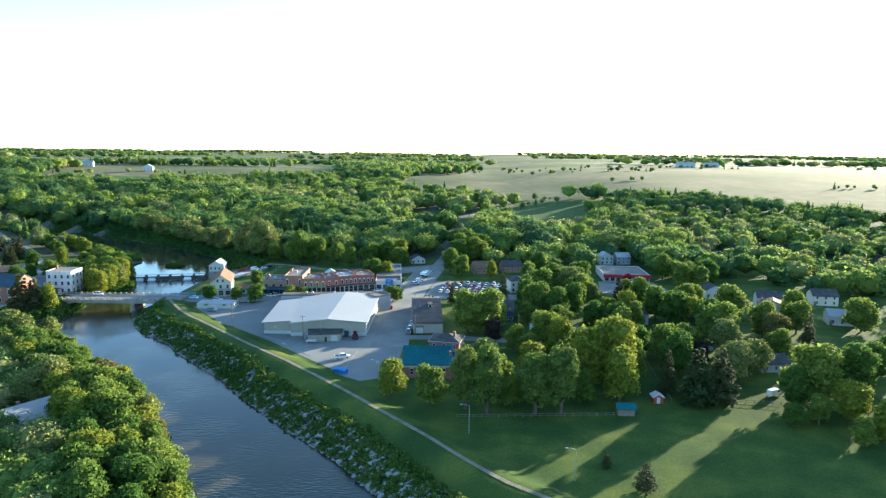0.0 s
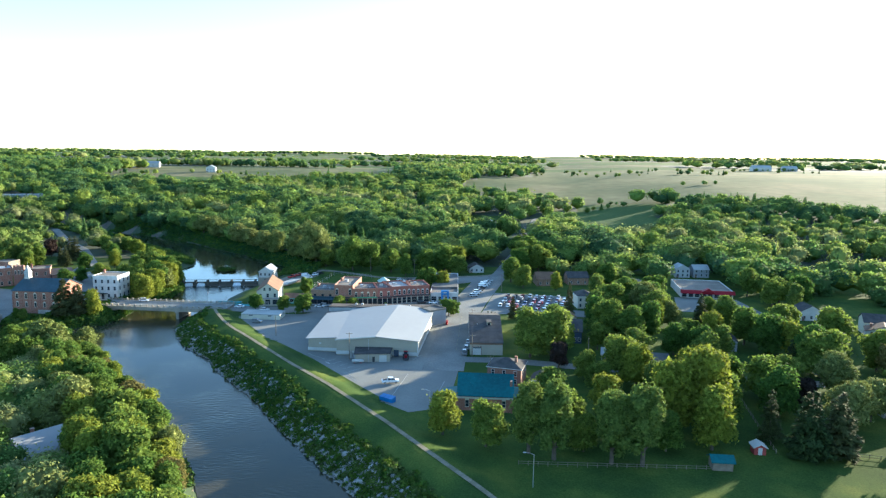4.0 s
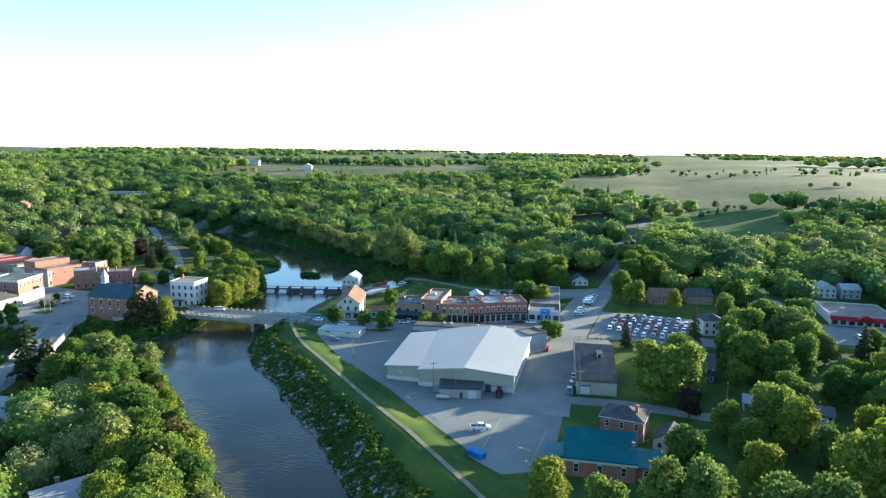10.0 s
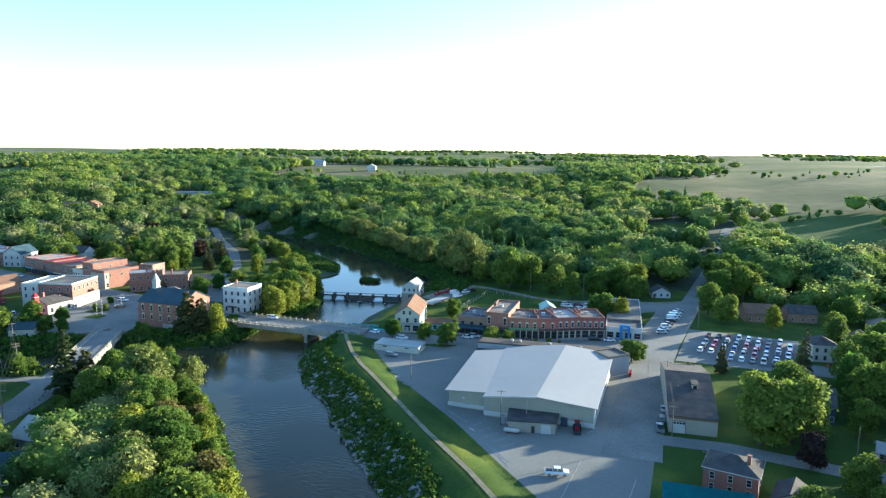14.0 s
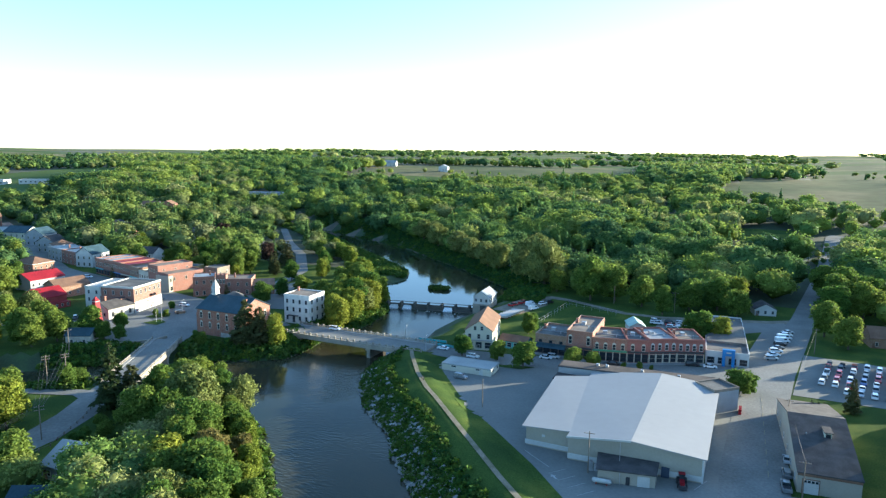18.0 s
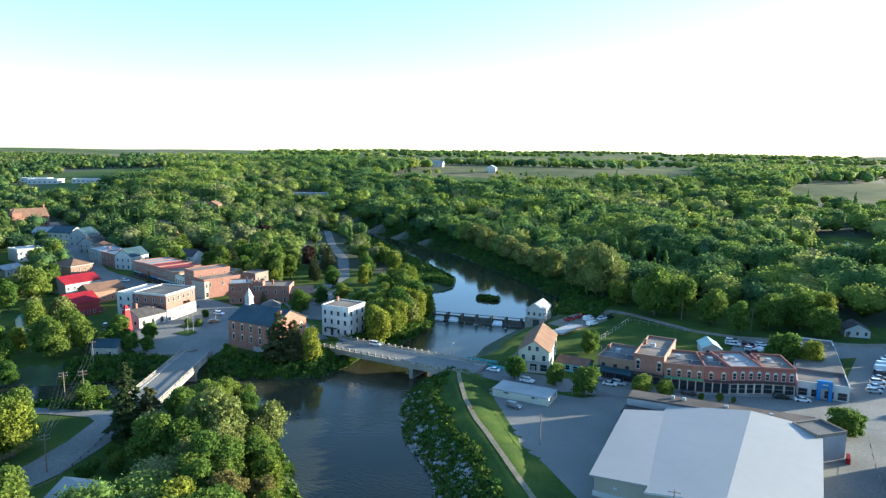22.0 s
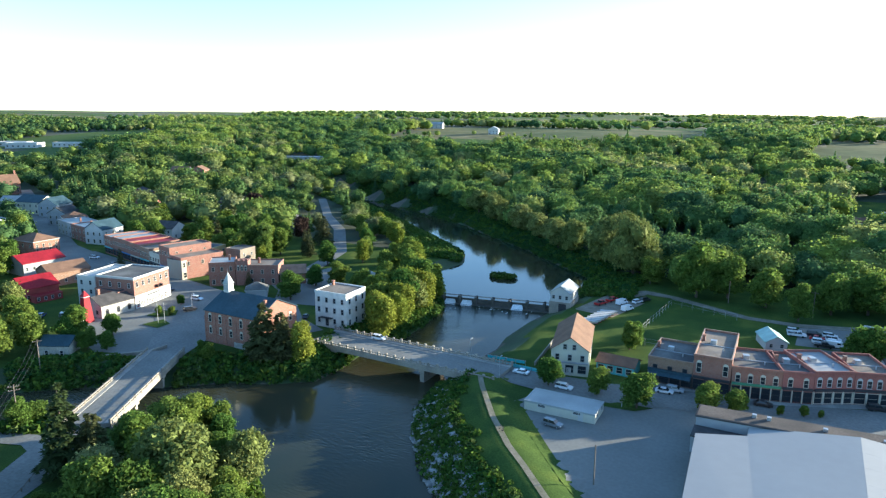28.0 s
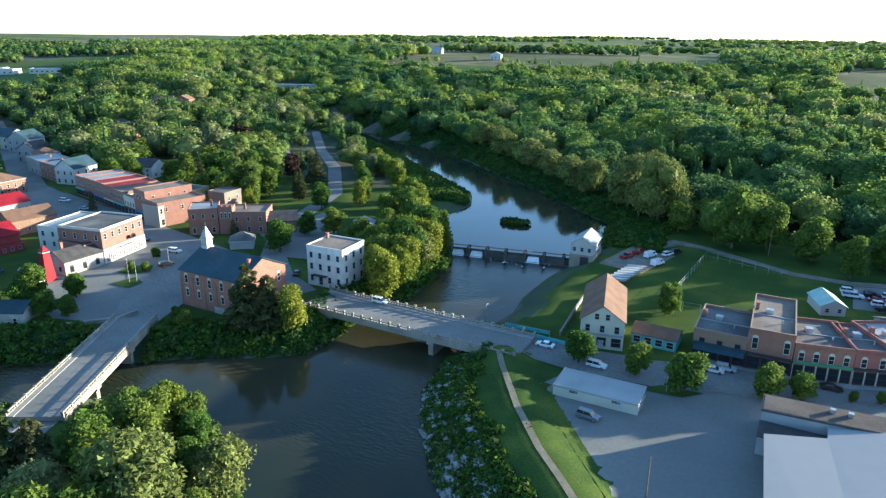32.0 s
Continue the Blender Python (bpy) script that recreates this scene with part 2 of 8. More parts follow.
M_TURQ = material("turquoise_paint", (0.10, 0.42, 0.44), (0.08, 0.32, 0.35), 0.3, 0.6)
M_DARK = material("dark_trim", (0.035, 0.035, 0.04), (0.025, 0.025, 0.028), 0.5, 0.6)
M_GLASS = glass_material()
M_WOOD = material("weathered_wood", (0.19, 0.155, 0.12), (0.13, 0.105, 0.08), 0.8, 0.9, fine=6.0)
M_BARK = material("tree_bark", (0.11, 0.085, 0.06), (0.07, 0.055, 0.04), 0.8, 0.95, fine=6.0)
M_METAL = material("galvanised_metal", (0.42, 0.43, 0.44), (0.34, 0.35, 0.36), 0.5, 0.45, metal=0.6)
M_ROCK = material("bank_stone", (0.27, 0.265, 0.25), (0.17, 0.17, 0.165), 0.8, 0.95, fine=3.0, rnd=0.2)
M_RUBBER = material("black_rubber", (0.02, 0.02, 0.02), (0.015, 0.015, 0.015), 1.0, 0.85)
M_LEAF = leaf_material("leaves", (0.052, 0.105, 0.027), (0.130, 0.170, 0.042), through=0.45)
M_LEAFY = leaf_material("yellow_green_leaves", (0.105, 0.142, 0.026), (0.16, 0.178, 0.034), through=0.35)
M_WILLOW = leaf_material("silver_willow_leaves", (0.10, 0.125, 0.045), (0.15, 0.165, 0.065))
M_SPRUCE = leaf_material("spruce_needles", (0.030, 0.048, 0.020), (0.078, 0.076, 0.038), through=0.10)
M_PURPLE = leaf_material("dark_purple_leaves", (0.020, 0.018, 0.020), (0.040, 0.022, 0.022), through=0.1)
# Woodland foliage colour raised to stand in for sunlight and haze on these woods.
M_WOODS_LIT = leaf_material("woodland_leaves_lit", (0.053, 0.104, 0.044), (0.205, 0.222, 0.092), woods=True, through=0.45)
# Darker copy of the woodland leaves: shade on the town side put into colour.
M_WOODS_SHADED = leaf_material("woodland_leaves_shaded", (0.036, 0.074, 0.034), (0.140, 0.156, 0.072), woods=True, through=0.35)
M_POPLAR = leaf_material("poplar_leaves", (0.075, 0.118, 0.036), (0.110, 0.150, 0.044), through=0.4)
M_OLIVE = leaf_material("olive_brown_leaves", (0.10, 0.092, 0.036), (0.13, 0.115, 0.048), through=0.35)
M_NAVY = material("dark_blue_siding", (0.045, 0.065, 0.10), (0.035, 0.052, 0.085), 0.3, 0.8, fine=4.0, amp=0.06)
M_OCHRE = material("pale_yellow_render", (0.50, 0.41, 0.20), (0.42, 0.345, 0.17), 0.3, 0.85, fine=3.0, amp=0.08)
M_WEEDS = leaf_material("bank_weeds", (0.022, 0.058, 0.020), (0.075, 0.105, 0.034), woods=True)


# ---- mesh helpers ----
class MB:
    """Collects boxes and polygons into one mesh."""

    def __init__(self):
        self.v, self.f, self.m = [], [], []

    def poly(self, pts, m=0):
        k = len(self.v)
        self.v += [tuple(p) for p in pts]
        self.f.append(tuple(range(k, k + len(pts))))
        self.m.append(m)
        return self

    def hexa(self, lo, hi, m=0):
        """Bottom ring and top ring of the same number of points, counter-clockwise from above."""
        k, n = len(self.v), len(lo)
        self.v += [tuple(p) for p in lo] + [tuple(p) for p in hi]
        fs = [tuple(k + i for i in reversed(range(n))), tuple(k + n + i for i in range(n))]
        fs += [(k + i, k + (i + 1) % n, k + n + (i + 1) % n, k + n + i) for i in range(n)]
        self.f += fs
        self.m += [m] * len(fs)
        return self

    def box(self, x0, y0, z0, x1, y1, z1, m=0):
        return self.hexa([(x0, y0, z0), (x1, y0, z0), (x1, y1, z0), (x0, y1, z0)], [(x0, y0, z1), (x1, y0, z1), (x1, y1, z1), (x0, y1, z1)], m)

    def tube(self, a, b, r0, r1, n=8, m=0):
        a, b = Vector(a), Vector(b)
        q = (b - a).to_track_quat("Z", "Y")
        ring = [Vector((math.cos(2 * math.pi * i / n), math.sin(2 * math.pi * i / n), 0)) for i in range(n)]
        return self.hexa([a + q @ (r0 * p) for p in ring], [b + q @ (r1 * p) for p in ring], m)

    def obj(self, name, mats, parent=None, label="", smooth=False):
        me = bpy.data.meshes.new(name)
        me.from_pydata(self.v, [], self.f)
        for mt in mats if isinstance(mats, (list, tuple)) else [mats]:
            me.materials.append(mt)
        if any(self.m):
            me.polygons.foreach_set("material_index", self.m)
        if smooth:
            me.polygons.foreach_set("use_smooth", [True] * len(self.f))
        me.update()
        ob = new(name, me)
        ob.parent = parent
        if label:
            ob["label"] = label
        return ob


def tri_mesh(name, verts, tris, mat, tone=None, smooth=False, mat_index=None):
    """A mesh from numpy arrays of points and triangles."""
    me = bpy.data.meshes.new(name)
    nv, nf = len(verts), len(tris)
    me.vertices.add(nv)
    me.vertices.foreach_set("co", np.asarray(verts, np.float32).ravel())
    me.loops.add(nf * 3)
    me.loops.foreach_set("vertex_index", np.asarray(tris, np.int32).ravel())
    me.polygons.add(nf)
    me.polygons.foreach_set("loop_start", np.arange(0, nf * 3, 3, dtype=np.int32))
    me.polygons.foreach_set("loop_total", np.full(nf, 3, np.int32))
    if smooth:
        me.polygons.foreach_set("use_smooth", np.ones(nf, bool))
    for mt in mat if isinstance(mat, (list, tuple)) else [mat]:
        me.materials.append(mt)
    if mat_index is not None:
        me.polygons.foreach_set("material_index", np.asarray(mat_index, np.int32))
    me.update(calc_edges=True)
    if tone is not None:
        at = me.attributes.new("tone", "FLOAT", "POINT")
        at.data.foreach_set("value", np.asarray(tone, np.float32))
    return me


def empty(name, m):
    ob = new(name)
    ob.matrix_world = m
    return ob


def smoothstep(a, b, x):
    t = np.clip((x - a) / (b - a), 0.0, 1.0)
    return t * t * (3 - 2 * t)


def seg_dist(px, py, pts, closed=False):
    """Distance from points to a polyline."""
    best = np.full(np.shape(px), 1e9)
    pairs = list(zip(pts, pts[1:] + ([pts[0]] if closed else [])))
    if not closed:
        pairs = list(zip(pts[:-1], pts[1:]))
    for (ax, ay), (bx, by) in pairs:
        dx, dy = bx - ax, by - ay
        t = np.clip(((px - ax) * dx + (py - ay) * dy) / (dx * dx + dy * dy + 1e-9), 0, 1)
        best = np.minimum(best, np.hypot(px - ax - t * dx, py - ay - t * dy))
    return best


def inside(px, py, pts):
    hit = np.zeros(np.shape(px), bool)
    for (ax, ay), (bx, by) in zip(pts, pts[1:] + pts[:1]):
        c = (ay > py) != (by > py)
        hit ^= c & (px < (bx - ax) * (py - ay) / (by - ay + 1e-12) + ax)
    return hit


# ---- plan of the valley ----
RIVER = [(132, -58), (72, 14), (36, 60), (2, 104), (-17.2, 130.5), (-28.2, 145.7), (-44.6, 163.4), (-66.3, 189.8), (-76, 203.5), (-89.3, 217.6), (-104.6, 234.3), (-112.7, 246), (-127, 258.2), (-140, 273.5), (-146.3, 285.2),
         (-150, 302), (-149.3, 309.6), (-149.3, 324.4), (-147.4, 339.3), (-149.5, 351.3), (-149, 371.9), (-146.4, 391), (-189.2, 381.2), (-184.4, 367.6), (-180.6, 345.2), (-179.9, 331.4)]
RIVER += [(-183.7, 315.1), (-181.4, 301), (-182.1, 288.3), (-191.5, 280.4), (-202.8, 275.1), (-214, 265.4), (-225.4, 257.9), (-234, 253), (-242.3, 246.7), (-252.5, 237), (-280.9, 219.5),
         (-321.8, 202.7), (-311, 178.3), (-267.6, 201.6), (-243.5, 218.9), (-230.1, 230.5), (-217.7, 237), (-205.2, 243.3), (-195.7, 250.5), (-184.8, 255.8), (-172.3, 251.2), (-160.4, 242.6), (-145.3, 231), (-126.7, 214.3),
         (-105.9, 190.6), (-85.4, 168.8), (-72.5, 150.6), (-56.5, 125.9), (-39.6, 95.4), (-20, 60), (24, 16), (84, -58)]
POND = [(-146.4, 390), (-143.4, 405.2), (-145.2, 425.7), (-147.9, 442.4), (-166.7, 458.9), (-196, 486.5), (-231.4, 514.4), (-290, 567), (-350, 600), (-450, 655), (-470, 630), (-380, 580),
        (-328.8, 549.9), (-276.2, 506.6), (-239.3, 477.3), (-221.8, 461.4), (-212.4, 441.6), (-214.2, 419.3), (-203.9, 403.5), (-191.2, 381.2)]
DIKE = [(-136, 303), (-132.5, 297), (-122.3, 281.8), (-113.5, 270.8), (-107.6, 264.8), (-89.5, 245), (-72.5, 226.5), (-55, 208.8), (-30.7, 181), (-11, 156.8), (4.8, 137.5), (17.7, 122.8), (27, 115), (45, 97)]
ROAD_SW = [(-207, 235.5), (-202.4, 225.1), (-194.6, 210.5), (-189.8, 196.7), (-188.5, 181.1), (-187.4, 153.4), (-184.9, 113.9)]
Z_RIVER, Z_POND = -4.0, -2.4


def base_height(x, y):
    r = 36.0 * smoothstep(430, 1350, y + 0.10 * np.abs(x)) + 6.0 * smoothstep(1500, 4500, y) + 8.0 * smoothstep(330, 900, -x)
    r += 10 * smoothstep(60, 320, x) * smoothstep(420, 760, y)
    r += 5.0 * np.sin(x / 260.0) * np.sin(y / 310.0 + 1) * smoothstep(700, 1500, y)
    r += 0.9 * smoothstep(-232, -250, x) * smoothstep(240, 262, y)
    r -= 1.0 * smoothstep(-5, 15, x) * smoothstep(215, 190, y)
    return r


def height(x, y):
    x, y = np.asarray(x, float), np.asarray(y, float)
    h = base_height(x, y)
    h = h + 2.1 * (1 - smoothstep(2.0, 9.0, seg_dist(x, y, DIKE)))
    for pts, zw in ((RIVER, Z_RIVER), (POND, Z_POND)):
        d = seg_dist(x, y, pts, True)
        ins = inside(x, y, pts)
        s = smoothstep(-0.5, 11.0, d)
        h = np.where(ins, np.minimum(h, zw - np.minimum(1.6, 0.25 * d + 0.1)), np.minimum(h, (zw - 0.1) * (1 - s) + np.maximum(h, zw) * s))
    ban = 0.95 * (1 - smoothstep(6.5, 12.0, np.minimum(seg_dist(x, y, ROAD_SW), seg_dist(x, y, [(-229.8, 282.3), (-245.2, 298.7), (-256.5, 314.3)])))) - 0.9
    wet = inside(x, y, RIVER) & (seg_dist(x, y, RIVER, True) > 1.0)
    h = np.where(wet, h, np.maximum(h, np.where(ban > -0.89, ban, -9)))
    return h


def h1(x, y):
    return float(height(np.array([x]), np.array([y]))[0])


def spread(a, b, step, lo, hi, grow=1.16):
    mid = list(np.arange(a, b + 0.1, step))
    left, right, s = [], [], step
    x = a
    while x > lo:
        s *= grow
        x -= min(s, 160)
        left.append(x)
    s, x = step, mid[-1]
    while x < hi:
        s *= grow
        x += min(s, 160)
        right.append(x)
    return np.array(left[::-1] + mid + right)


gx = spread(-420, 170, 3.0, -5400, 4200)
gy = spread(-59, 481, 3.0, -400, 5200)
GX, GY = np.meshgrid(gx, gy)
GZ = height(GX, GY)
nx, ny = len(gx), len(gy)
ii = (np.arange(ny - 1)[:, None] * nx + np.arange(nx - 1)[None]).ravel()
quads = np.stack([ii, ii + 1, ii + 1 + nx, ii + nx], 1)
CX, CY = ((GX[:-1, :-1] + GX[1:, 1:]) / 2).ravel(), ((GY[:-1, :-1] + GY[1:, 1:]) / 2).ravel()


MEADOW = [(-90, 960), (8, 895), (70, 838), (112, 790), (160, 845), (395, 668), (560, 560), (1000, 560), (1900, 1400), (1900, 1640), (0, 1640), (60, 1500), (60, 1230), (-60, 1190)]
VALLEY = [(95, 588), (66, 760), (66, 835), (112, 792), (160, 830), (165, 668), (135, 600)]
EASTWOOD = [(165, 850), (240, 800), (395, 665), (540, 560), (540, 500), (306, 568), (234, 602), (161, 668)]
TANBAND = [(-610, 900), (-374, 975), (-175, 1085), (-215, 1420), (-700, 1250)]
GLADES = [[(-29, 572), (16, 586), (26, 705), (-30, 690)], [(-455, 855), (-395, 862), (-440, 1010), (-535, 1000)], [(-1012, 675), (-878, 802), (-1063, 960), (-1250, 830)],
          [(-870, 620), (-805, 648), (-985, 760), (-1060, 735)], [(-850, 560), (-800, 600), (-960, 700), (-1050, 670)]]


def field_mask(x, y):
    """0 grass, 1 dry meadow, 2 crop, 3 woodland floor."""
    out = np.zeros(np.shape(x), int)
    wood = (y > 455) | ((x < -150) & (y > 440))
    out = np.where(wood & (np.hypot((x + 17) / 24, (y - 690) / 62) > 1), 3, out)
    wob = 13 * np.sin(y / 47.0) + 9 * np.sin(y / 19.0 + 1) + 8 * np.sin(x / 31.0)
    wx, wy = x + wob, y + 0.6 * wob
    out = np.where(inside(wx, wy, MEADOW), 1, out)
    out = np.where(inside(wx, wy, VALLEY), 2, out)
    out = np.where(inside(wx, wy, EASTWOOD), 3, out)
    out = np.where(np.hypot((wx + 92) / 138.0, (wy - 1345) / 105.0) < 1, 3, out)
    far = (y > 1560) | ((y > 1250) & (x < -240))
    belt = np.sin((y + 2.0 * wob) / 105.0 + 0.8 * np.sin(x / 420.0) + x / 1400.0) + 0.35 * np.sin(x / 170.0)
    out = np.where(far & (belt > -0.7), np.where(np.sin(x / 260.0 + y / 90.0) > 0.1, 1, 2), np.where(far, 3, out))
    out = np.where(inside(wx, wy, TANBAND), 1, out)
    for g in GLADES:
        out = np.where(inside(wx, wy, g), 2, out)
    return out


fm = field_mask(CX, CY)
din = np.minimum(seg_dist(CX, CY, RIVER, True), seg_dist(CX, CY, POND, True))
inw = inside(CX, CY, RIVER) | inside(CX, CY, POND)
fm = np.where((fm == 0) & (din < 9) & ~inw, 4, fm)
fm = np.where((fm != 4) & (din < 9) & ~inw, 4, fm)
fm = np.where(inw, 5, fm)
tris = np.concatenate([quads[:, [0, 1, 2]], quads[:, [0, 2, 3]]])
ground_mesh = tri_mesh("ground", np.stack([GX.ravel(), GY.ravel(), GZ.ravel()], 1), tris, [M_GRASS, M_MEADOW, M_CROP, M_FOREST, M_ROUGH, M_BED],
                       smooth=True, mat_index=np.concatenate([fm, fm]))
tagged(new("ground", ground_mesh), "green valley ground with lawns, river banks and far fields", "ground", kind="structure")


def sheet(name, pts, z, mat, label, cat):
    mb = MB().poly([(x, y, z) for x, y in pts])
    me_ob = mb.obj(name, mat)
    bm = bmesh.new()
    bm.from_mesh(me_ob.data)
    bmesh.ops.triangulate(bm, faces=bm.faces)
    bm.to_mesh(me_ob.data)
    bm.free()
    return tagged(me_ob, label, cat, kind="structure")


sheet("water_river", RIVER, Z_RIVER, M_WATER, "calm brown-green river water reflecting the sky", "river")
sheet("water_pond", POND, Z_POND, M_POND, "still mill pond water above the dam", "water")


def strip(name, pts, width, mat, label, cat, lift=0.10, z=None, step=3.0, kind="structure"):
    """A road or path that follows the ground along a line. Width: one number, or one for each point."""
    ws = width if isinstance(width, (list, tuple)) else [width] * len(pts)
    xs, ys, wd = [], [], []
    for (a, b, w0, w1) in zip(pts[:-1], pts[1:], ws[:-1], ws[1:]):
        n = max(1, int(math.dist(a, b) / step))
        for i in range(n):
            t = i / n
            xs.append(a[0] + (b[0] - a[0]) * t), ys.append(a[1] + (b[1] - a[1]) * t), wd.append(w0 + (w1 - w0) * t)
    xs.append(pts[-1][0]), ys.append(pts[-1][1]), wd.append(ws[-1])
    xs, ys, wd = np.array(xs), np.array(ys), np.array(wd)
    dx, dy = np.gradient(xs), np.gradient(ys)
    ln = np.hypot(dx, dy) + 1e-9
    nxv, nyv = -dy / ln, dx / ln
    k = max(2, int(max(wd) / 3.0) + 1)
    rows_, mb = [], MB()
    for j in range(k + 1):
        o = (j / k - 0.5) * wd
        X, Y = xs + nxv * o, ys + nyv * o
        Z = (height(X, Y) if z is None else np.full(len(X), z)) + lift
        rows_.append(np.stack([X, Y, Z], 1))
    V = np.concatenate(rows_)
    n = len(xs)
    mb.v = [tuple(p) for p in V]
    mb.f = [(j * n + i, (j + 1) * n + i, (j + 1) * n + i + 1, j * n + i + 1) for j in range(k) for i in range(n - 1)]
    mb.f = [tuple(reversed(f)) for f in mb.f]
    mb.m = [0] * len(mb.f)
    return tagged(mb.obj(name, mat), label, cat, kind=kind)


def lot(name, pts, mat, label, cat, lift=0.08, cell=4.0):
    """A paved area with a straight outline, laid on the ground."""
    bm = bmesh.new()
    bm.faces.new([bm.verts.new((x, y, 0)) for x, y in pts])
    x0, x1 = min(p[0] for p in pts), max(p[0] for p in pts)
    y0, y1 = min(p[1] for p in pts), max(p[1] for p in pts)
    for ax, a, b in ((0, x0, x1), (1, y0, y1)):
        c = a + cell
        while c < b:
            co = (c, 0, 0) if ax == 0 else (0, c, 0)
            no = (1, 0, 0) if ax == 0 else (0, 1, 0)
            bmesh.ops.bisect_plane(bm, geom=bm.verts[:] + bm.edges[:] + bm.faces[:], plane_co=co, plane_no=no)
            c += cell
    hs = height(np.array([v.co.x for v in bm.verts]), np.array([v.co.y for v in bm.verts]))
    for v, hh in zip(bm.verts, hs):
        v.co.z = max(hh, -0.6) + lift
    bmesh.ops.recalc_face_normals(bm, faces=bm.faces)
    if sum(f.normal.z for f in bm.faces) < 0:
        bmesh.ops.reverse_faces(bm, faces=bm.faces)
    me = bpy.data.meshes.new(name)
    bm.to_mesh(me)
    bm.free()
    me.materials.append(mat)
    return tagged(new(name, me), label, cat, kind="structure")


# ---- roads and paved ground ----
MAIN_NS = [(-19.8, 233.1), (-20, 261.9), (-19.1, 299.9), (-15.2, 341.7), (-8.9, 380.9), (-1.6, 430), (3, 470), (13.3, 546), (24, 640), (32, 705), (36, 716)]
MAIN_EW = [(-138.5, 312.9), (-121.7, 312.1), (-102.2, 313.9), (-88.1, 318.5), (-62.7, 322.5), (-37.7, 330.2), (-15.5, 331)]
ROAD_E = [(-15, 247), (3.8, 248), (29.1, 243.8), (48.5, 241.9), (88.6, 237.5), (145.3, 234.2), (232.6, 231.9)]
TOWN_ST = [(-229.1, 274.2), (-236.2, 285.6), (-249.6, 300.9), (-265.9, 312.1), (-292.5, 320.6), (-328.3, 328.9), (-369, 342), (-406.9, 351.9), (-495, 395), (-636, 462)]
TOWN_N = [(-204, 312.6), (-219.9, 320), (-234.5, 333.2), (-254.4, 360.7), (-273.6, 418.8), (-312.9, 469.2), (-350.3, 504.6), (-400, 560)]
DRIVE = [(-200.3, 222.3), (-209.9, 222.7), (-223.9, 217.2), (-240.1, 205.7)]
PATH_N = [(-131, 383.9), (-125.1, 411.7), (-117, 422), (-106, 419.8), (-77, 405), (-60, 404.5), (-15.2, 417.9), (-4.9, 424)]
LOT = [(-123, 296), (-115.3, 287), (-107, 275.7), (-98.4, 265.3), (-87, 255), (-70.2, 238.6), (-59.5, 226), (-50.5, 216.5), (-36.6, 201.3), (-26.2, 193.4), (-15, 198.8), (-13.9, 247.9), (-12, 299.9), (-12.9, 327.6), (-42.9, 323.3), (-86.9, 314.8), (-99.2, 306.5), (-119, 306.2)]
lot("lot", LOT, M_ASPHALT, "wide worn gray asphalt parking lot round the arena", "parking lot")
ROADS = [(MAIN_NS, 15), (MAIN_EW, 12), (ROAD_E, 6.5), (ROAD_SW, 11), (TOWN_ST, 15), (TOWN_N, 8), (PATH_N, 4), (DRIVE, 5)]
strip("road_main", MAIN_NS, [15, 15, 14, 14, 12, 10, 8.5, 8, 8, 11, 11], M_ROAD, "gray asphalt road running north out of town", "road", lift=0.14)
strip("road_bridge_street", MAIN_EW, [10, 12, 13, 13, 13, 14, 14], M_ROAD, "gray asphalt street in front of the brick shops", "road", lift=0.18)
strip("road_east", ROAD_E, 6.5, M_ROAD, "narrow asphalt side street between gardens", "road", lift=0.12)
strip("road_south", ROAD_SW, 11, M_ROAD, "asphalt road leading to the concrete bridge", "road", lift=0.14)
strip("road_town", TOWN_ST, [12, 18, 22, 20, 18, 17, 16, 15, 12, 10], M_ROAD, "wide asphalt main street between old shops", "road", lift=0.14)
strip("road_hill", TOWN_N, [9, 9, 9, 8, 7, 7, 6, 6], M_ROAD, "asphalt side street climbing behind the mill", "road", lift=0.16)
strip("road_drive", DRIVE, [8, 5, 4.5, 4.5], M_ROAD, "narrow asphalt drive joining the southern road", "road", lift=0.16)
strip("path_gravel", PATH_N, [9, 9, 6, 4, 4, 4, 5, 6], M_GRAVEL, "pale gravel lane beside the playing field", "path", lift=0.12)
strip("path_dike", DIKE, 1.4, M_PATH, "narrow gravel footpath on top of the grassy dike", "path", lift=0.10, step=2.0)
strip("verge_dike", [(-122.8, 296.1), (-106.8, 275.8), (-98.2, 265.4), (-86.8, 255.1), (-70, 238.8), (-50.2, 216.7), (-36, 201.5)], 2.6, M_GRASS, "mown grass verge between the dike and the lot", "verge", lift=0.15, step=1.5)
lot("lot_cars", [(-9.7, 321.1), (46.2, 320.3), (47.2, 331.9), (32, 335.1), (38, 365.9), (-4.3, 369.7)], M_ASPHALT, "asphalt car sales lot full of parked cars", "parking lot")
lot("lot_dealer", [(-36.8, 323.4), (-14.9, 326.6), (-8.9, 379), (-4, 418), (-16.2, 417.8), (-25.5, 347.2), (-38.1, 340.6)], M_ASPHALT, "asphalt forecourt beside the dealership", "parking lot", lift=0.11)
lot("lot_store", [(87.4, 339.9), (129.8, 337.8), (126, 372.1), (93.9, 374.2)], M_ASPHALT, "asphalt parking lot in front of the red store", "parking lot")
lot("lot_mill", [(-257.7, 350.6), (-232.8, 335.3), (-213.6, 340.1), (-236, 370.8), (-255.5, 388.7)], M_ASPHALT, "asphalt yard behind the old mill", "parking lot", lift=0.2)
lot("lot_vans", [(-135.2, 384), (-120.2, 380.7), (-114.1, 405.4), (-125.5, 405.2)], M_GRAVEL, "gravel parking strip by the dam house", "parking lot", lift=0.1)
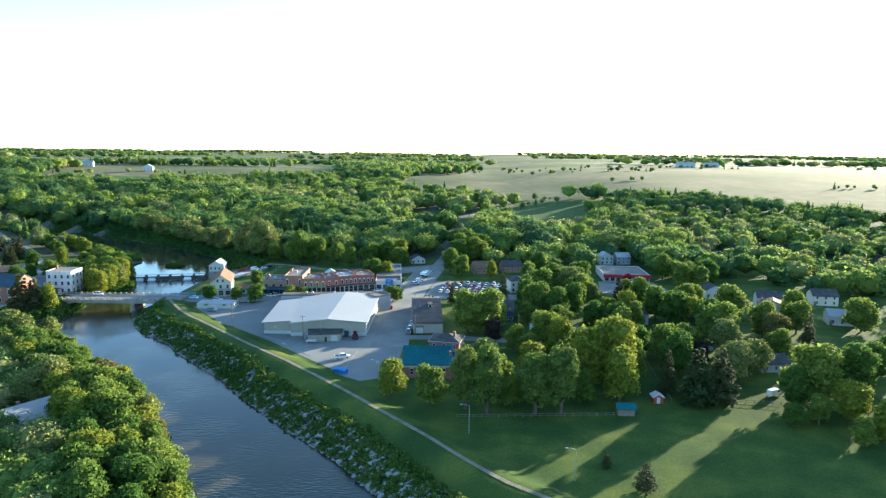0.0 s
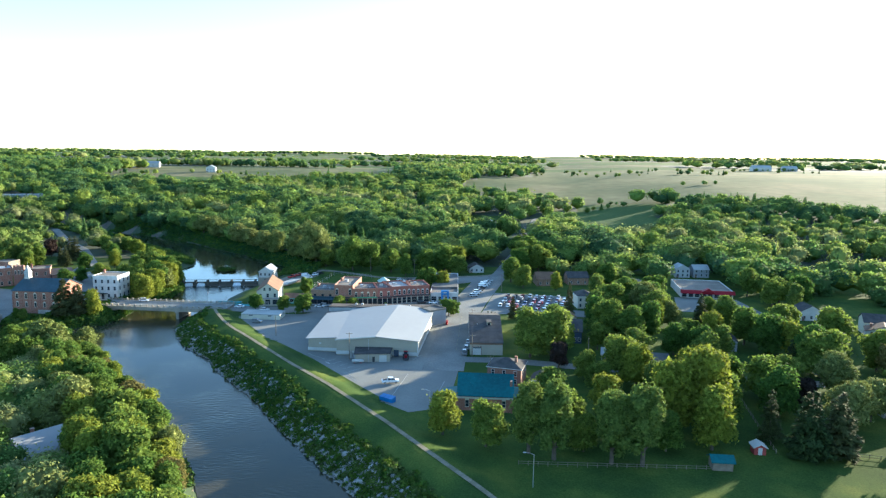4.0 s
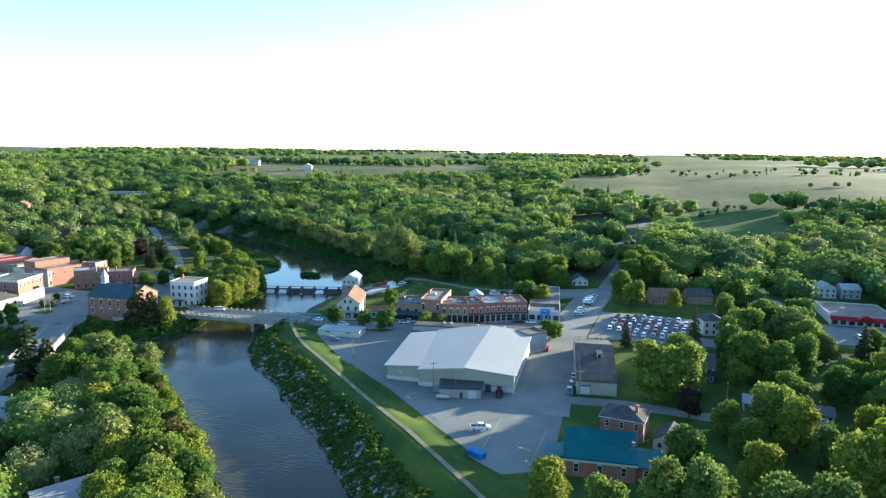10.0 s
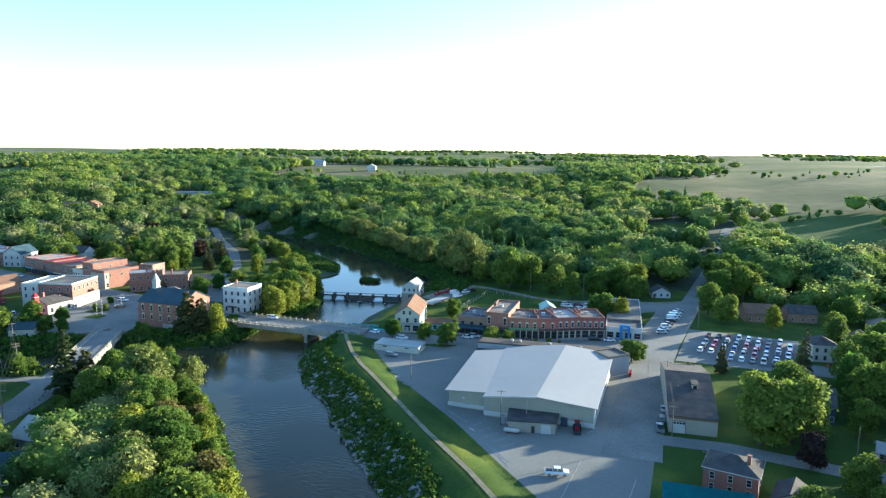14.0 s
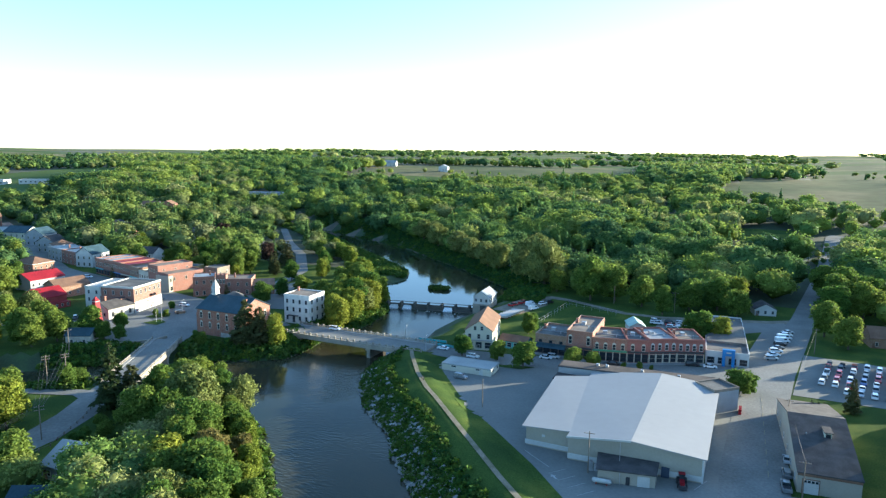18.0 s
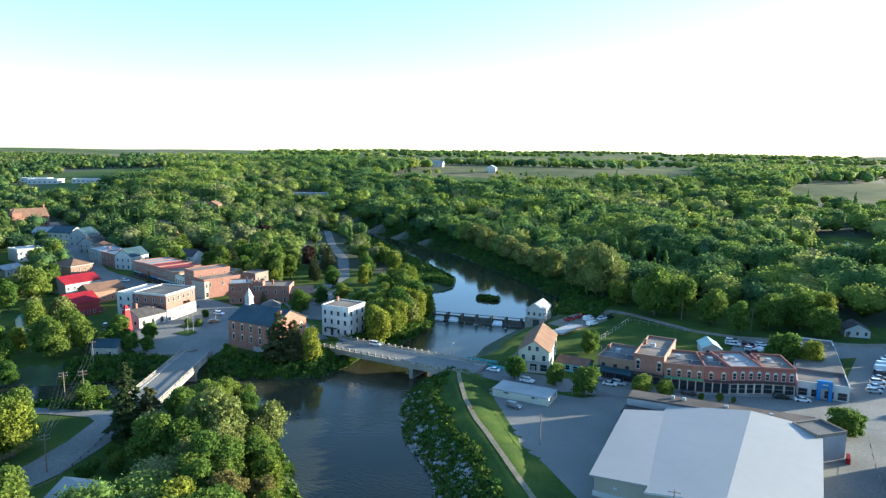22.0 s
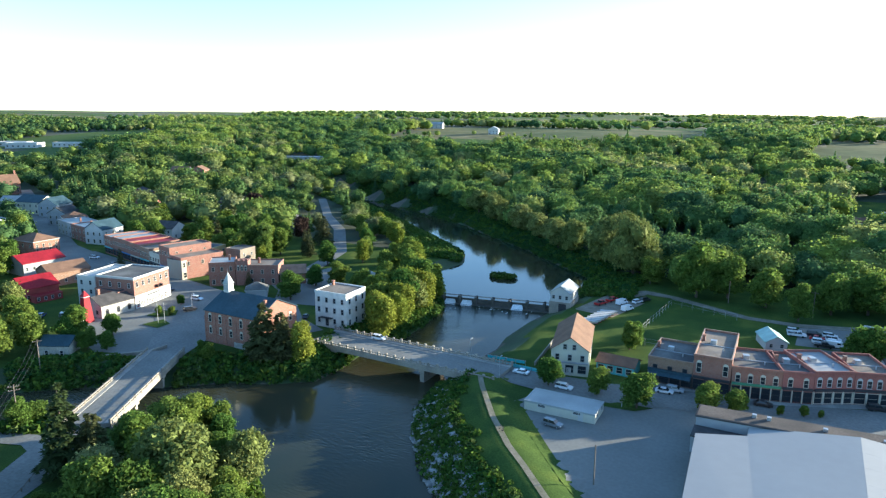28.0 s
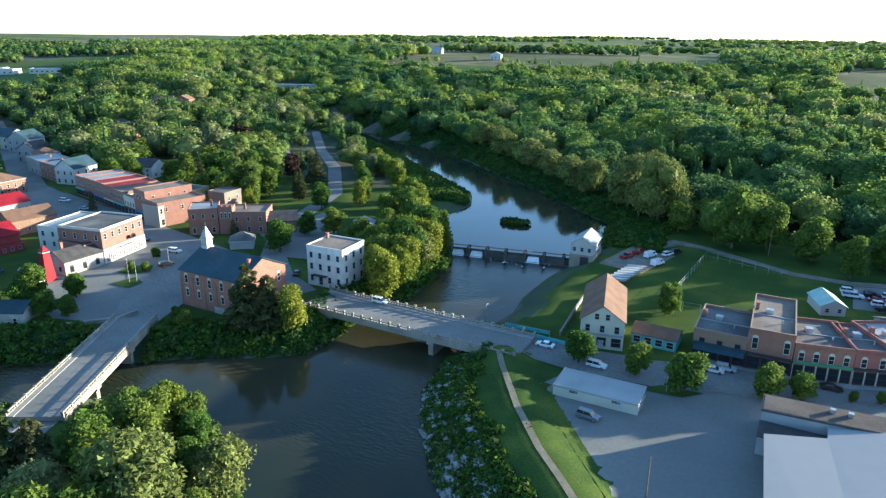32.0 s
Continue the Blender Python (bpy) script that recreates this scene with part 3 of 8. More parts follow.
lot("lot_back", [(-60.7, 381.2), (-35.2, 383.9), (-16.6, 400), (-16.2, 415.8), (-60, 402)], M_ASPHALT, "asphalt yard behind the shops", "parking lot", lift=0.1)
lot("pavement_shops", [(-96, 324.1), (-62.9, 327.5), (-37.1, 338.6), (-37.1, 341.6), (-62.9, 330.6), (-96, 327.4)], M_WALK, "concrete pavement along the shop fronts", "pavement", lift=0.3)
lot("lot_town", [(-386.9, 333), (-322.8, 319.7), (-296.7, 293.1), (-288, 277), (-248, 263.6), (-230.9, 272.8), (-230, 297.2), (-242.6, 310.4), (-253, 330.5), (-289.6, 337.9), (-383, 355)], M_ASPHALT, "worn asphalt round the old shops", "pavement", lift=0.07)
lot("field", [(-105.7, 377.3), (-75.6, 369.9), (-68, 395), (-78, 401), (-105, 414.6)], M_GRASS, "mown green playing field", "lawn", lift=0.05)
sheet("lawn_island", [(-104.1, 304.7), (-94.3, 305.8), (-90.5, 309.9), (-99.3, 309.1)], h1(-99.2, 307.3) + 0.2, M_GRASS, "small grass island beside the low building", "lawn")
# lines painted on the asphalt
for i in range(9):
    a = (-17.0 - 0.2 * i, 258 + i * 6.5)
    tagged(MB().box(a[0] - 0.1, a[1], h1(*a) + 0.10, a[0] + 0.1, a[1] + 3.2, h1(*a) + 0.20).obj("road_line", M_YELLOW), "faded yellow dash of the centre line", "road marking", "centre line dashes")
for i in range(5):
    m_ob = MB().box(-0.06, 0, 0, 0.06, 5.0, 0.02).obj("bay_line", M_LINE)
    m_ob.matrix_world = pose(-64 + i * 2.9, 237 - i * 2.4, h1(-59.5, 233.6) + 0.10, 0, 0, -38)
    tagged(m_ob, "worn white parking bay line", "road marking", "bay lines")

def mark(a, b, wd, mat, label, grp):
    ln, an = math.dist(a, b), math.degrees(math.atan2(b[1] - a[1], b[0] - a[0]))
    ob = MB().box(0, -wd / 2, 0, ln, wd / 2, 0.02).obj("lot_line", mat)
    ob.matrix_world = pose(a[0], a[1], h1(*a) + 0.10, 0, 0, an)
    tagged(ob, label, "road marking", grp)


for a, b in (((-72.9, 246.1), (-64.9, 240.1)), ((-31.5, 227.8), (-33.6, 203.1)), ((-32.2, 243.9), (-29.9, 249.7)), ((-18, 221.9), (-20.1, 200.4))):
    mark(a, b, 0.14, M_LINE, "long worn white line on the asphalt", "lot lines")
for i in range(6):
    mark((-55.0 + i * 0.9, 226.5 - i * 1.0), (-52.4 + i * 0.9, 225.6 - i * 1.0), 0.12, M_LINE, "white hatched bay stripe on the asphalt", "hatched bay")
mark((-53.2, 224.6), (-48, 218.5), 0.12, M_LINE, "white hatched bay stripe on the asphalt", "hatched bay")
ar = MB().hexa([(-1.1, -0.25, 0), (0.3, -0.25, 0), (0.3, 0.25, 0), (-1.1, 0.25, 0)], [(-1.1, -0.25, 0.02), (0.3, -0.25, 0.02), (0.3, 0.25, 0.02), (-1.1, 0.25, 0.02)]).hexa([(0.3, -0.7, 0), (1.5, 0, 0), (0.3, 0.7, 0)], [(0.3, -0.7, 0.02), (1.5, 0, 0.02), (0.3, 0.7, 0.02)]).obj("lot_arrow", M_LINE)
ar.matrix_world = pose(-62.3, 235.7, h1(-62.3, 235.7) + 0.10, 0, 0, 140)
tagged(ar, "white painted arrow on the asphalt", "road marking")

KEEP = []   # circles (x, y, r) where no tree is set


# ---- buildings ----
WIN_CACHE = {}


def window_at(parent, m, w, h, frame_mat, kind="window", arch=False):
    key = (round(w, 2), round(h, 2), frame_mat.name, kind, arch)
    if key not in WIN_CACHE:
        fr, t = MB(), 0.11
        fr.box(-w / 2 - t, -0.10, -t, -w / 2, 0.02, h + t).box(w / 2, -0.10, -t, w / 2 + t, 0.02, h + t)
        fr.box(-w / 2, -0.10, h, w / 2, 0.02, h + t).box(-w / 2 - 0.08, -0.18, -t - 0.04, w / 2 + 0.08, 0.02, -t + 0.06)
        if kind == "window":
            fr.box(-w / 2, -0.07, h * 0.5 - 0.035, w / 2, 0.02, h * 0.5 + 0.035)
        if arch:
            n = 6
            lo = [(-w / 2 - t, -0.12, h + t), (w / 2 + t, -0.12, h + t)]
            pts = lo + [((w / 2 + t) * math.cos(math.pi * i / n), -0.12, h + t + 0.55 * w * math.sin(math.pi * i / n)) for i in range(1, n)]
            fr.hexa([(p[0], 0.02, p[2]) for p in pts], [(p[0], -0.12, p[2]) for p in pts])
        pn = MB().box(-w / 2, -0.03, 0, w / 2, 0.02, h)
        a = fr.obj(kind, frame_mat)
        b = pn.obj("pane" if kind == "window" else "panel", M_GLASS if kind == "window" else frame_mat)
        WIN_CACHE[key] = (a.data, b.data)
        bpy.data.objects.remove(a), bpy.data.objects.remove(b)
    fa, pb = WIN_CACHE[key]
    ob = new(kind, fa)
    ob.parent = parent
    ob.matrix_local = m
    pane = new("pane" if kind == "window" else "panel", pb)
    pane.parent = ob
    return ob


def side_matrix(side, u, z, w, d):
    if side == "f":
        return pose(u, 0, z)
    if side == "r":
        return pose(w, u, z, 0, 0, 90)
    if side == "l":
        return pose(0, d - u, z, 0, 0, -90)
    return pose(w - u, d, z, 0, 0, 180)


def building(name, label, cat, p0, p1, depth, h, wall, roofm, roof="flat", rise=2.0, z=None, axis="x", wins=(), frame_mat=None, doors=(), chimneys=(), over=0.4,
             parapet=0.5, trim=None, group=""):
    """A building whose front runs from p0 to p1 (the front faces to the right of that line's left hand, local -y). wins: rows of
    (side, count, sill, width, height) or (side, count, sill, width, height, arch); doors: (side, u, width, height, material)."""
    w = math.dist(p0, p1)
    ang = math.degrees(math.atan2(p1[1] - p0[1], p1[0] - p0[0]))
    if z is None:
        z = h1((p0[0] + p1[0]) / 2, (p0[1] + p1[1]) / 2)
    root = empty(name, pose(p0[0], p0[1], z, 0, 0, ang))
    tagged(root, label, cat, group)
    c = root.matrix_world @ Vector((w / 2, depth / 2, 0))
    KEEP.append((c.x, c.y, 0.5 * math.hypot(w, depth) * 0.9 + 1.5))
    d = depth
    wl = MB()
    base = [(0, 0, -2.5), (w, 0, -2.5), (w, d, -2.5), (0, d, -2.5)]
    if roof == "gable" and axis == "x":
        k = 0
        wl.v = base + [(0, 0, h), (w, 0, h), (w, d, h), (0, d, h), (0, d / 2, h + rise - 0.05), (w, d / 2, h + rise - 0.05)]
        wl.f = [(0, 1, 5, 4), (2, 3, 7, 6), (1, 2, 6, 9, 5), (3, 0, 4, 8, 7)]
        wl.m = [0] * 4
    elif roof == "gable":
        wl.v = base + [(0, 0, h), (w, 0, h), (w, d, h), (0, d, h), (w / 2, 0, h + rise - 0.05), (w / 2, d, h + rise - 0.05)]
        wl.f = [(0, 1, 5, 8, 4), (2, 3, 7, 9, 6), (1, 2, 6, 5), (3, 0, 4, 7)]
        wl.m = [0] * 4
    else:
        wl.hexa(base, [(x, y, h) for x, y, _ in base])
    wl.obj("wall", wall, root)
    rf, o, t = MB(), over, 0.22
    if roof == "flat":
        rf.box(0.25, 0.25, h, w - 0.25, d - 0.25, h + 0.06)
        rf.obj("roof", roofm, root)
        pp = MB()
        pz = h + parapet
        pp.box(-0.08, -0.08, h - 0.35, w + 0.08, 0.25, pz).box(-0.08, d - 0.25, h - 0.35, w + 0.08, d + 0.08, pz)
        pp.box(-0.08, 0.25, h - 0.35, 0.25, d - 0.25, pz).box(w - 0.25, 0.25, h - 0.35, w + 0.08, d - 0.25, pz)
        pp.obj("parapet", trim or wall, root)
    elif roof == "gable" and axis == "x":
        s = rise / (d / 2)
        for sgn in (0, 1):
            y0, y1 = (-o, d / 2) if sgn == 0 else (d + o, d / 2)
            za, zb = h - o * s, h + rise
            pts = [(-o, y0, za), (w + o, y0, za), (w + o, y1, zb), (-o, y1, zb)]
            if sgn:
                pts = pts[::-1]
            q = MB()
            q.hexa(pts, [(x, y, zz + t) for x, y, zz in pts])
            q.obj("roof_slope", roofm, root)
    elif roof == "gable":
        s = rise / (w / 2)
        for sgn in (0, 1):
            x0, x1 = (-o, w / 2) if sgn == 0 else (w + o, w / 2)
            za, zb = h - o * s, h + rise
            pts = [(x0, -o, za), (x1, -o, zb), (x1, d + o, zb), (x0, d + o, za)]
            if sgn:
                pts = pts[::-1]
            q = MB()
            q.hexa(pts, [(x, y, zz + t) for x, y, zz in pts])
            q.obj("roof_slope", roofm, root)
    else:
        a, b = (-o, -o), (w + o, d + o)
        if w >= d:
            r0, r1 = (d / 2, d / 2), (w - d / 2, d / 2)
        else:
            r0, r1 = (w / 2, w / 2), (w / 2, d - w / 2)
        rf.v = [(a[0], a[1], h), (b[0], a[1], h), (b[0], b[1], h), (a[0], b[1], h), (r0[0], r0[1], h + rise), (r1[0], r1[1], h + rise)]
        rf.f = [(3, 2, 1, 0)] + ([(0, 1, 5, 4), (1, 2, 5), (2, 3, 4, 5), (3, 0, 4)] if w >= d else [(0, 1, 4), (1, 2, 5, 4), (2, 3, 5), (3, 0, 4, 5)])
        rf.m = [0] * len(rf.f)
        rf.obj("roof", roofm, root)
        MB().box(-o, -o, h - 0.2, w + o, d + o, h + 0.02).obj("eave_board", M_WHITE, root)
    fmx = frame_mat or M_WHITE
    for row in wins:
        side, n, sill, ww, wh = row[:5]
        arch = len(row) > 5 and row[5]
        ln = w if side in "fb" else d
        for i in range(n):
            window_at(root, side_matrix(side, ln * (i + 0.5) / n, sill, w, d), ww, wh, fmx, arch=arch)
    for side, u, dw, dh, dm in doors:
        window_at(root, side_matrix(side, u, 0.05, w, d), dw, dh, dm, kind="door")
    for cx, cy, ch in chimneys:
        MB().box(cx - 0.4, cy - 0.4, h - 0.5, cx + 0.4, cy + 0.4, h + ch).box(cx - 0.48, cy - 0.48, h + ch, cx + 0.48, cy + 0.48, h + ch + 0.2).obj("chimney", M_BRICK, root)
    return root, w


# arena
arena = empty("arena_hall", pose(0.6, -3.2, 0))
tagged(arena, "long beige arena hall with a wide white metal roof", "sports hall")
EA, EB, RX, RZ = 5.2, 6.2, -47.5, 7.6
MB().hexa([(-62.5, 249.5, -1), (-31.5, 251, -1), (-31.5, 302, -1), (-62.5, 302, -1)], [(-62.5, 249.5, 6.0), (-31.5, 251, 6.1), (-31.5, 302, 6.1), (-62.5, 302, 6.0)]).obj("wall", M_BEIGE, arena)
MB().hexa([(-74.5, 253, -1), (-62.5, 252.8, -1), (-62.5, 296, -1), (-77.6, 293.6, -1)], [(-74.5, 253, 5.0), (-62.5, 252.8, 5.6), (-62.5, 296, 5.6), (-77.6, 293.6, 4.8)]).obj("side_aisle", M_BEIGE, arena)
g = MB()
g.poly([(-62.5, 249.5, 6.0), (-31.5, 251, 6.1), (RX, 250.2, RZ)])
g.obj("gable_wall", M_BEIGE, arena)
for nm, pts in (("roof_slope", [(-75.5, 252.3, 5.0), (-62.8, 251.9, 6.0), (-62.8, 248.8, 6.0), (RX, 249.4, RZ), (RX, 303.5, RZ), (-68.4, 301.6, 5.5), (-68.4, 296.9, 5.5), (-78.5, 294.2, 4.8)]),
                ("roof_slope", [(RX, 249.4, RZ), (-30.6, 250.2, 6.1), (-30.8, 303.5, 6.1), (RX, 303.5, RZ)])):
    MB().hexa(pts, [(x, y, zz + 0.25) for x, y, zz in pts]).obj(nm, M_WROOF, arena)
MB().hexa([(-62.6, 249.25, 0.5), (-53.6, 249.7, 0.5), (-53.6, 249.95, 0.5), (-62.6, 249.5, 0.5)], [(-62.6, 249.25, 1.75), (-53.6, 249.7, 1.75), (-53.6, 249.95, 1.75), (-62.6, 249.5, 1.75)]).obj("base_band", M_WHITE, arena)
MB().box(-74.7, 252.65, 0.5, -62.4, 252.95, 1.6).obj("base_band", M_WHITE, arena)
MB().hexa([(-41.5, 250.3, 0.5), (-31.3, 250.75, 0.5), (-31.3, 251.0, 0.5), (-41.5, 250.55, 0.5)], [(-41.5, 250.3, 1.75), (-31.3, 250.75, 1.75), (-31.3, 251.0, 1.75), (-41.5, 250.55, 1.75)]).obj("base_band", M_WHITE, arena)
MB().box(-31.5, 251, 0.5, -31.28, 300, 1.5).obj("base_band", M_WHITE, arena)
MB().box(-31.6, 250.9, 0.0, -31.2, 251.3, 6.1).obj("corner_trim", M_WHITE, arena)
MB().hexa([(-62.9, 248.78, 5.85), (-47.5, 249.38, 7.45), (-47.5, 249.5, 7.45), (-62.9, 248.9, 5.85)], [(-62.9, 248.78, 6.3), (-47.5, 249.38, 7.9), (-47.5, 249.5, 7.9), (-62.9, 248.9, 6.3)]).obj("fascia", M_WHITE, arena)
MB().hexa([(-53.4, 241.5, -1), (-40.9, 243.9, -1), (-41.2, 251, -1), (-55, 250, -1)], [(-53.4, 241.5, 3.0), (-40.9, 243.9, 3.1), (-41.2, 251, 3.3), (-55, 250, 3.2)]).obj("annex", M_BEIGE, arena)
MB().hexa([(-53.8, 241.1, 3.05), (-40.6, 243.5, 3.1), (-40.9, 250.3, 3.35), (-55.2, 249.5, 3.3)], [(-53.8, 241.1, 3.3), (-40.6, 243.5, 3.35), (-40.9, 250.3, 3.6), (-55.2, 249.5, 3.55)]).obj("annex_roof", M_DARKROOF, arena)
dr = MB().box(0, -0.12, 0, 2.7, 0.0, 2.5).obj("white_door", M_WHITE, arena)
dr.matrix_local = pose(-44.7, 243.1, 0.05, 0, 0, 10.9)
dr = MB().box(0, -0.1, 0, 0.9, 0.0, 2.0).obj("side_door", M_DARK, arena)
dr.matrix_local = pose(-47.2, 242.6, 0.05, 0, 0, 10.9)
dr = MB().box(0, -0.2, 0, 0.12, 0.0, 3.0).obj("downpipe", M_METAL, arena)
dr.matrix_local = pose(-48.6, 242.3, 0.05, 0, 0, 10.9)
MB().box(-40.4, 250.0, 0.2, -38.6, 250.4, 2.6).obj("blue_door", M_NAVY, arena)
MB().tube((-49.5, 247, 3.4), (-49.5, 247, 8.5), 0.07, 0.06, 6).obj("flue", M_METAL, arena)
MB().box(-70.2, 252.6, 3.1, -69.4, 252.9, 3.6).obj("wall_light", M_WHITE, arena)
for i in range(1, 8):
    y = 250 + i * 6.6
    MB().hexa([(RX, y, RZ + 0.24), (RX, y + 0.1, RZ + 0.24), (-62.8, y + 0.1, 6.24), (-62.8, y, 6.24)], [(RX, y, RZ + 0.255), (RX, y + 0.1, RZ + 0.255), (-62.8, y + 0.1, 6.255), (-62.8, y, 6.255)]).obj("roof_seam", M_WROOF, arena)
    MB().hexa([(-30.7, y, 6.33), (-30.7, y + 0.1, 6.33), (RX, y + 0.1, RZ + 0.24), (RX, y, RZ + 0.24)], [(-30.7, y, 6.345), (-30.7, y + 0.1, 6.345), (RX, y + 0.1, RZ + 0.255), (RX, y, RZ + 0.255)]).obj("roof_seam", M_WROOF, arena)
KEEP.append((-53, 274, 40))
back = empty("flat_annex", pose(-1.6, -2.6, 0))
tagged(back, "long flat-roofed gray annex behind the arena hall", "annex")
MB().hexa([(-77.2, 300.2, -1), (-30.5, 303.2, -1), (-30.5, 309.4, -1), (-77.2, 306.4, -1)], [(-77.2, 300.2, 6.0), (-30.5, 303.2, 6.4), (-30.5, 309.4, 6.4), (-77.2, 306.4, 6.0)]).obj("wall", M_GRAY, back)
MB().hexa([(-77.4, 300.0, 6.0), (-30.3, 303.0, 6.4), (-30.3, 309.6, 6.4), (-77.4, 306.6, 6.0)], [(-77.4, 300.0, 6.4), (-30.3, 303.0, 6.8), (-30.3, 309.6, 6.8), (-77.4, 306.6, 6.4)]).obj("parapet", M_DARKROOF, back)
MB().hexa([(-77.1, 300.3, 6.4), (-30.6, 303.3, 6.8), (-30.6, 309.3, 6.8), (-77.1, 306.3, 6.4)], [(-77.1, 300.3, 6.45), (-30.6, 303.3, 6.85), (-30.6, 309.3, 6.85), (-77.1, 306.3, 6.45)]).obj("roof", M_OLDROOF, back, "brown weathered flat roof")
MB().box(-77.3, 294.2, -1, -66.3, 300.0, 3.8).obj("rear_block", M_GRAY, back)
MB().box(-77.4, 294.0, 3.8, -66.2, 300.0, 4.1).obj("rear_block_roof", M_DARKROOF, back, "dark flat roof of the corner block")
for x in (-66, -63, -52, -41):
    MB().box(x, 304.6, 6.45, x + 0.9, 305.5, 7.3).obj("roof_vent", M_METAL, back)
building("side_block", "gray flat block with a red fire door", "annex", (-31.3, 293.4), (-25, 299.8), 8, 6.8, M_GRAY, M_GRAYROOF, trim=M_TANROOF)
# garage with dark roof
r, w = building("workshop", "beige workshop with a dark shingle roof and white garage door", "workshop", (-11.3, 253.6), (1.3, 254.5), 48, 4.8, M_BEIGE, M_DARKROOF, "gable", 5.0, axis="x",
                wins=[("l", 6, 1.4, 1.2, 1.2)], over=0.25)
MB().box(0.9, -0.14, 0, 4.5, 0.0, 3.5).obj("door_frame", M_BROWNROOF, r)
for i in range(4):
    MB().box(1.1, -0.2, 0.06 + i * 0.82, 4.3, -0.14, 0.84 + i * 0.82).obj("garage_door_panel", M_WHITE, r)
for i in range(4):
    MB().box(1.25 + i * 0.78, -0.23, 2.65, 1.85 + i * 0.78, -0.2, 3.2).obj("pane", M_GLASS, r)
MB().box(-0.06, -0.12, 4.1, w + 0.06, 0.0, 4.75).obj("fascia", M_BROWNROOF, r, "brown fascia board")
dm = MB().box(7.0, 14.6, 7.0, 8.6, 18.4, 9.2).obj("dormer", M_CREAM, r)
MB().box(7.25, 14.5, 7.75, 8.35, 14.6, 8.95).obj("dormer_window", M_GLASS, dm)
MB().box(6.8, 14.3, 9.2, 8.8, 18.6, 9.4).obj("dormer_roof", M_DARKROOF, dm)
MB().tube((3.2, 15, 7.6), (3.2, 15, 8.6), 0.12, 0.12, 8).obj("vent_pipe", M_METAL, r)
# church with teal roof
r, w = building("brick_church", "red brick church hall with a teal metal roof", "church", (-11.6, 197.3), (5, 197.8), 16, 4.8, M_BRICK, M_TEAL, "gable", 4.2, axis="x",
                wins=[("f", 3, 1.3, 1.0, 2.0, True)], frame_mat=M_CREAM)
MB().box(-4.6, 2, -1, 0, 9, 3.4).obj("wing", M_BRICK, r)
MB().hexa([(-5.0, 1.6, 3.4), (0.0, 1.6, 3.4), (0.0, 9.4, 3.4), (-5.0, 9.4, 3.4)], [(-4.9, 1.6, 3.6), (0.0, 1.6, 4.3), (0.0, 9.4, 4.3), (-4.9, 9.4, 3.6)]).obj("wing_roof", M_TEAL, r)
MB().box(w, 1.5, -1, w + 6.5, 9, 3.2).obj("wing", M_BRICK, r)
MB().hexa([(w, 1.1, 3.2), (w + 6.9, 1.1, 3.2), (w + 6.9, 9.4, 3.2), (w, 9.4, 3.2)], [(w, 1.2, 3.4), (w + 6.9, 1.2, 3.4), (w + 6.9, 9.4, 4.6), (w, 9.4, 4.6)]).obj("wing_roof", M_TEAL, r)
window_at(r, pose(w + 2.5, 1.5, 1.2), 0.9, 1.4, M_CREAM)
MB().box(-0.45, -0.50, 4.0, w + 0.45, -0.30, 4.42).obj("fascia", M_CREAM, r, "cream painted fascia board")
MB().box(-0.45, -0.30, 3.85, w + 0.45, 0.0, 4.0).obj("soffit", M_CREAM, r)
for i in range(4):
    MB().box(0.0 + i * (w - 0.6) / 3, -0.22, -0.4, 0.6 + i * (w - 0.6) / 3, 0.0, 3.6).obj("buttress", M_BRICK, r)
for i in range(1, 24):
    MB().hexa([(w * i / 24 - 0.03, -0.4, 4.64), (w * i / 24 + 0.03, -0.4, 4.64), (w * i / 24 + 0.03, 7.9, 9.22), (w * i / 24 - 0.03, 7.9, 9.22)], [(w * i / 24 - 0.03, -0.4, 4.72), (w * i / 24 + 0.03, -0.4, 4.72), (w * i / 24 + 0.03, 7.9, 9.30), (w * i / 24 - 0.03, 7.9, 9.30)]).obj("roof_seam", M_TEAL, r)
MB().box(w - 0.9, 3.4, 5.0, w - 0.2, 4.2, 8.4).obj("chimney", M_BRICK, r)
building("brick_house", "two-storey brick house with a dark hipped roof", "house", (-3.6, 222.3), (7.7, 220), 10, 6.0, M_PINK, M_DARKROOF, "hip", 2.2,
         wins=[("f", 3, 3.6, 0.9, 1.5), ("f", 3, 0.9, 0.9, 1.5), ("r", 2, 3.6, 0.9, 1.5)], chimneys=[(9, 4, 3.0)])
building("small_house", "small dark-roofed white bungalow", "house", (10.1, 217.6), (16.6, 215.8), 9, 3.0, M_WHITE, M_DARKROOF, "gable", 2.0, axis="y", wins=[("f", 2, 1.0, 1.0, 1.2)])
# low building by the dike
r, w = building("flat_kiosk", "low cream building with a pale flat roof", "kiosk", (-119, 293.5), (-101, 294), 8.4, 2.5, M_CREAM, M_LIGHTROOF, parapet=0.12, trim=M_LIGHTROOF,
                wins=[("f", 2, 1.6, 1.8, 0.6), ("r", 2, 1.2, 1.2, 1.0)], doors=[("f", 14.5, 1.0, 2.1, M_WHITE)])
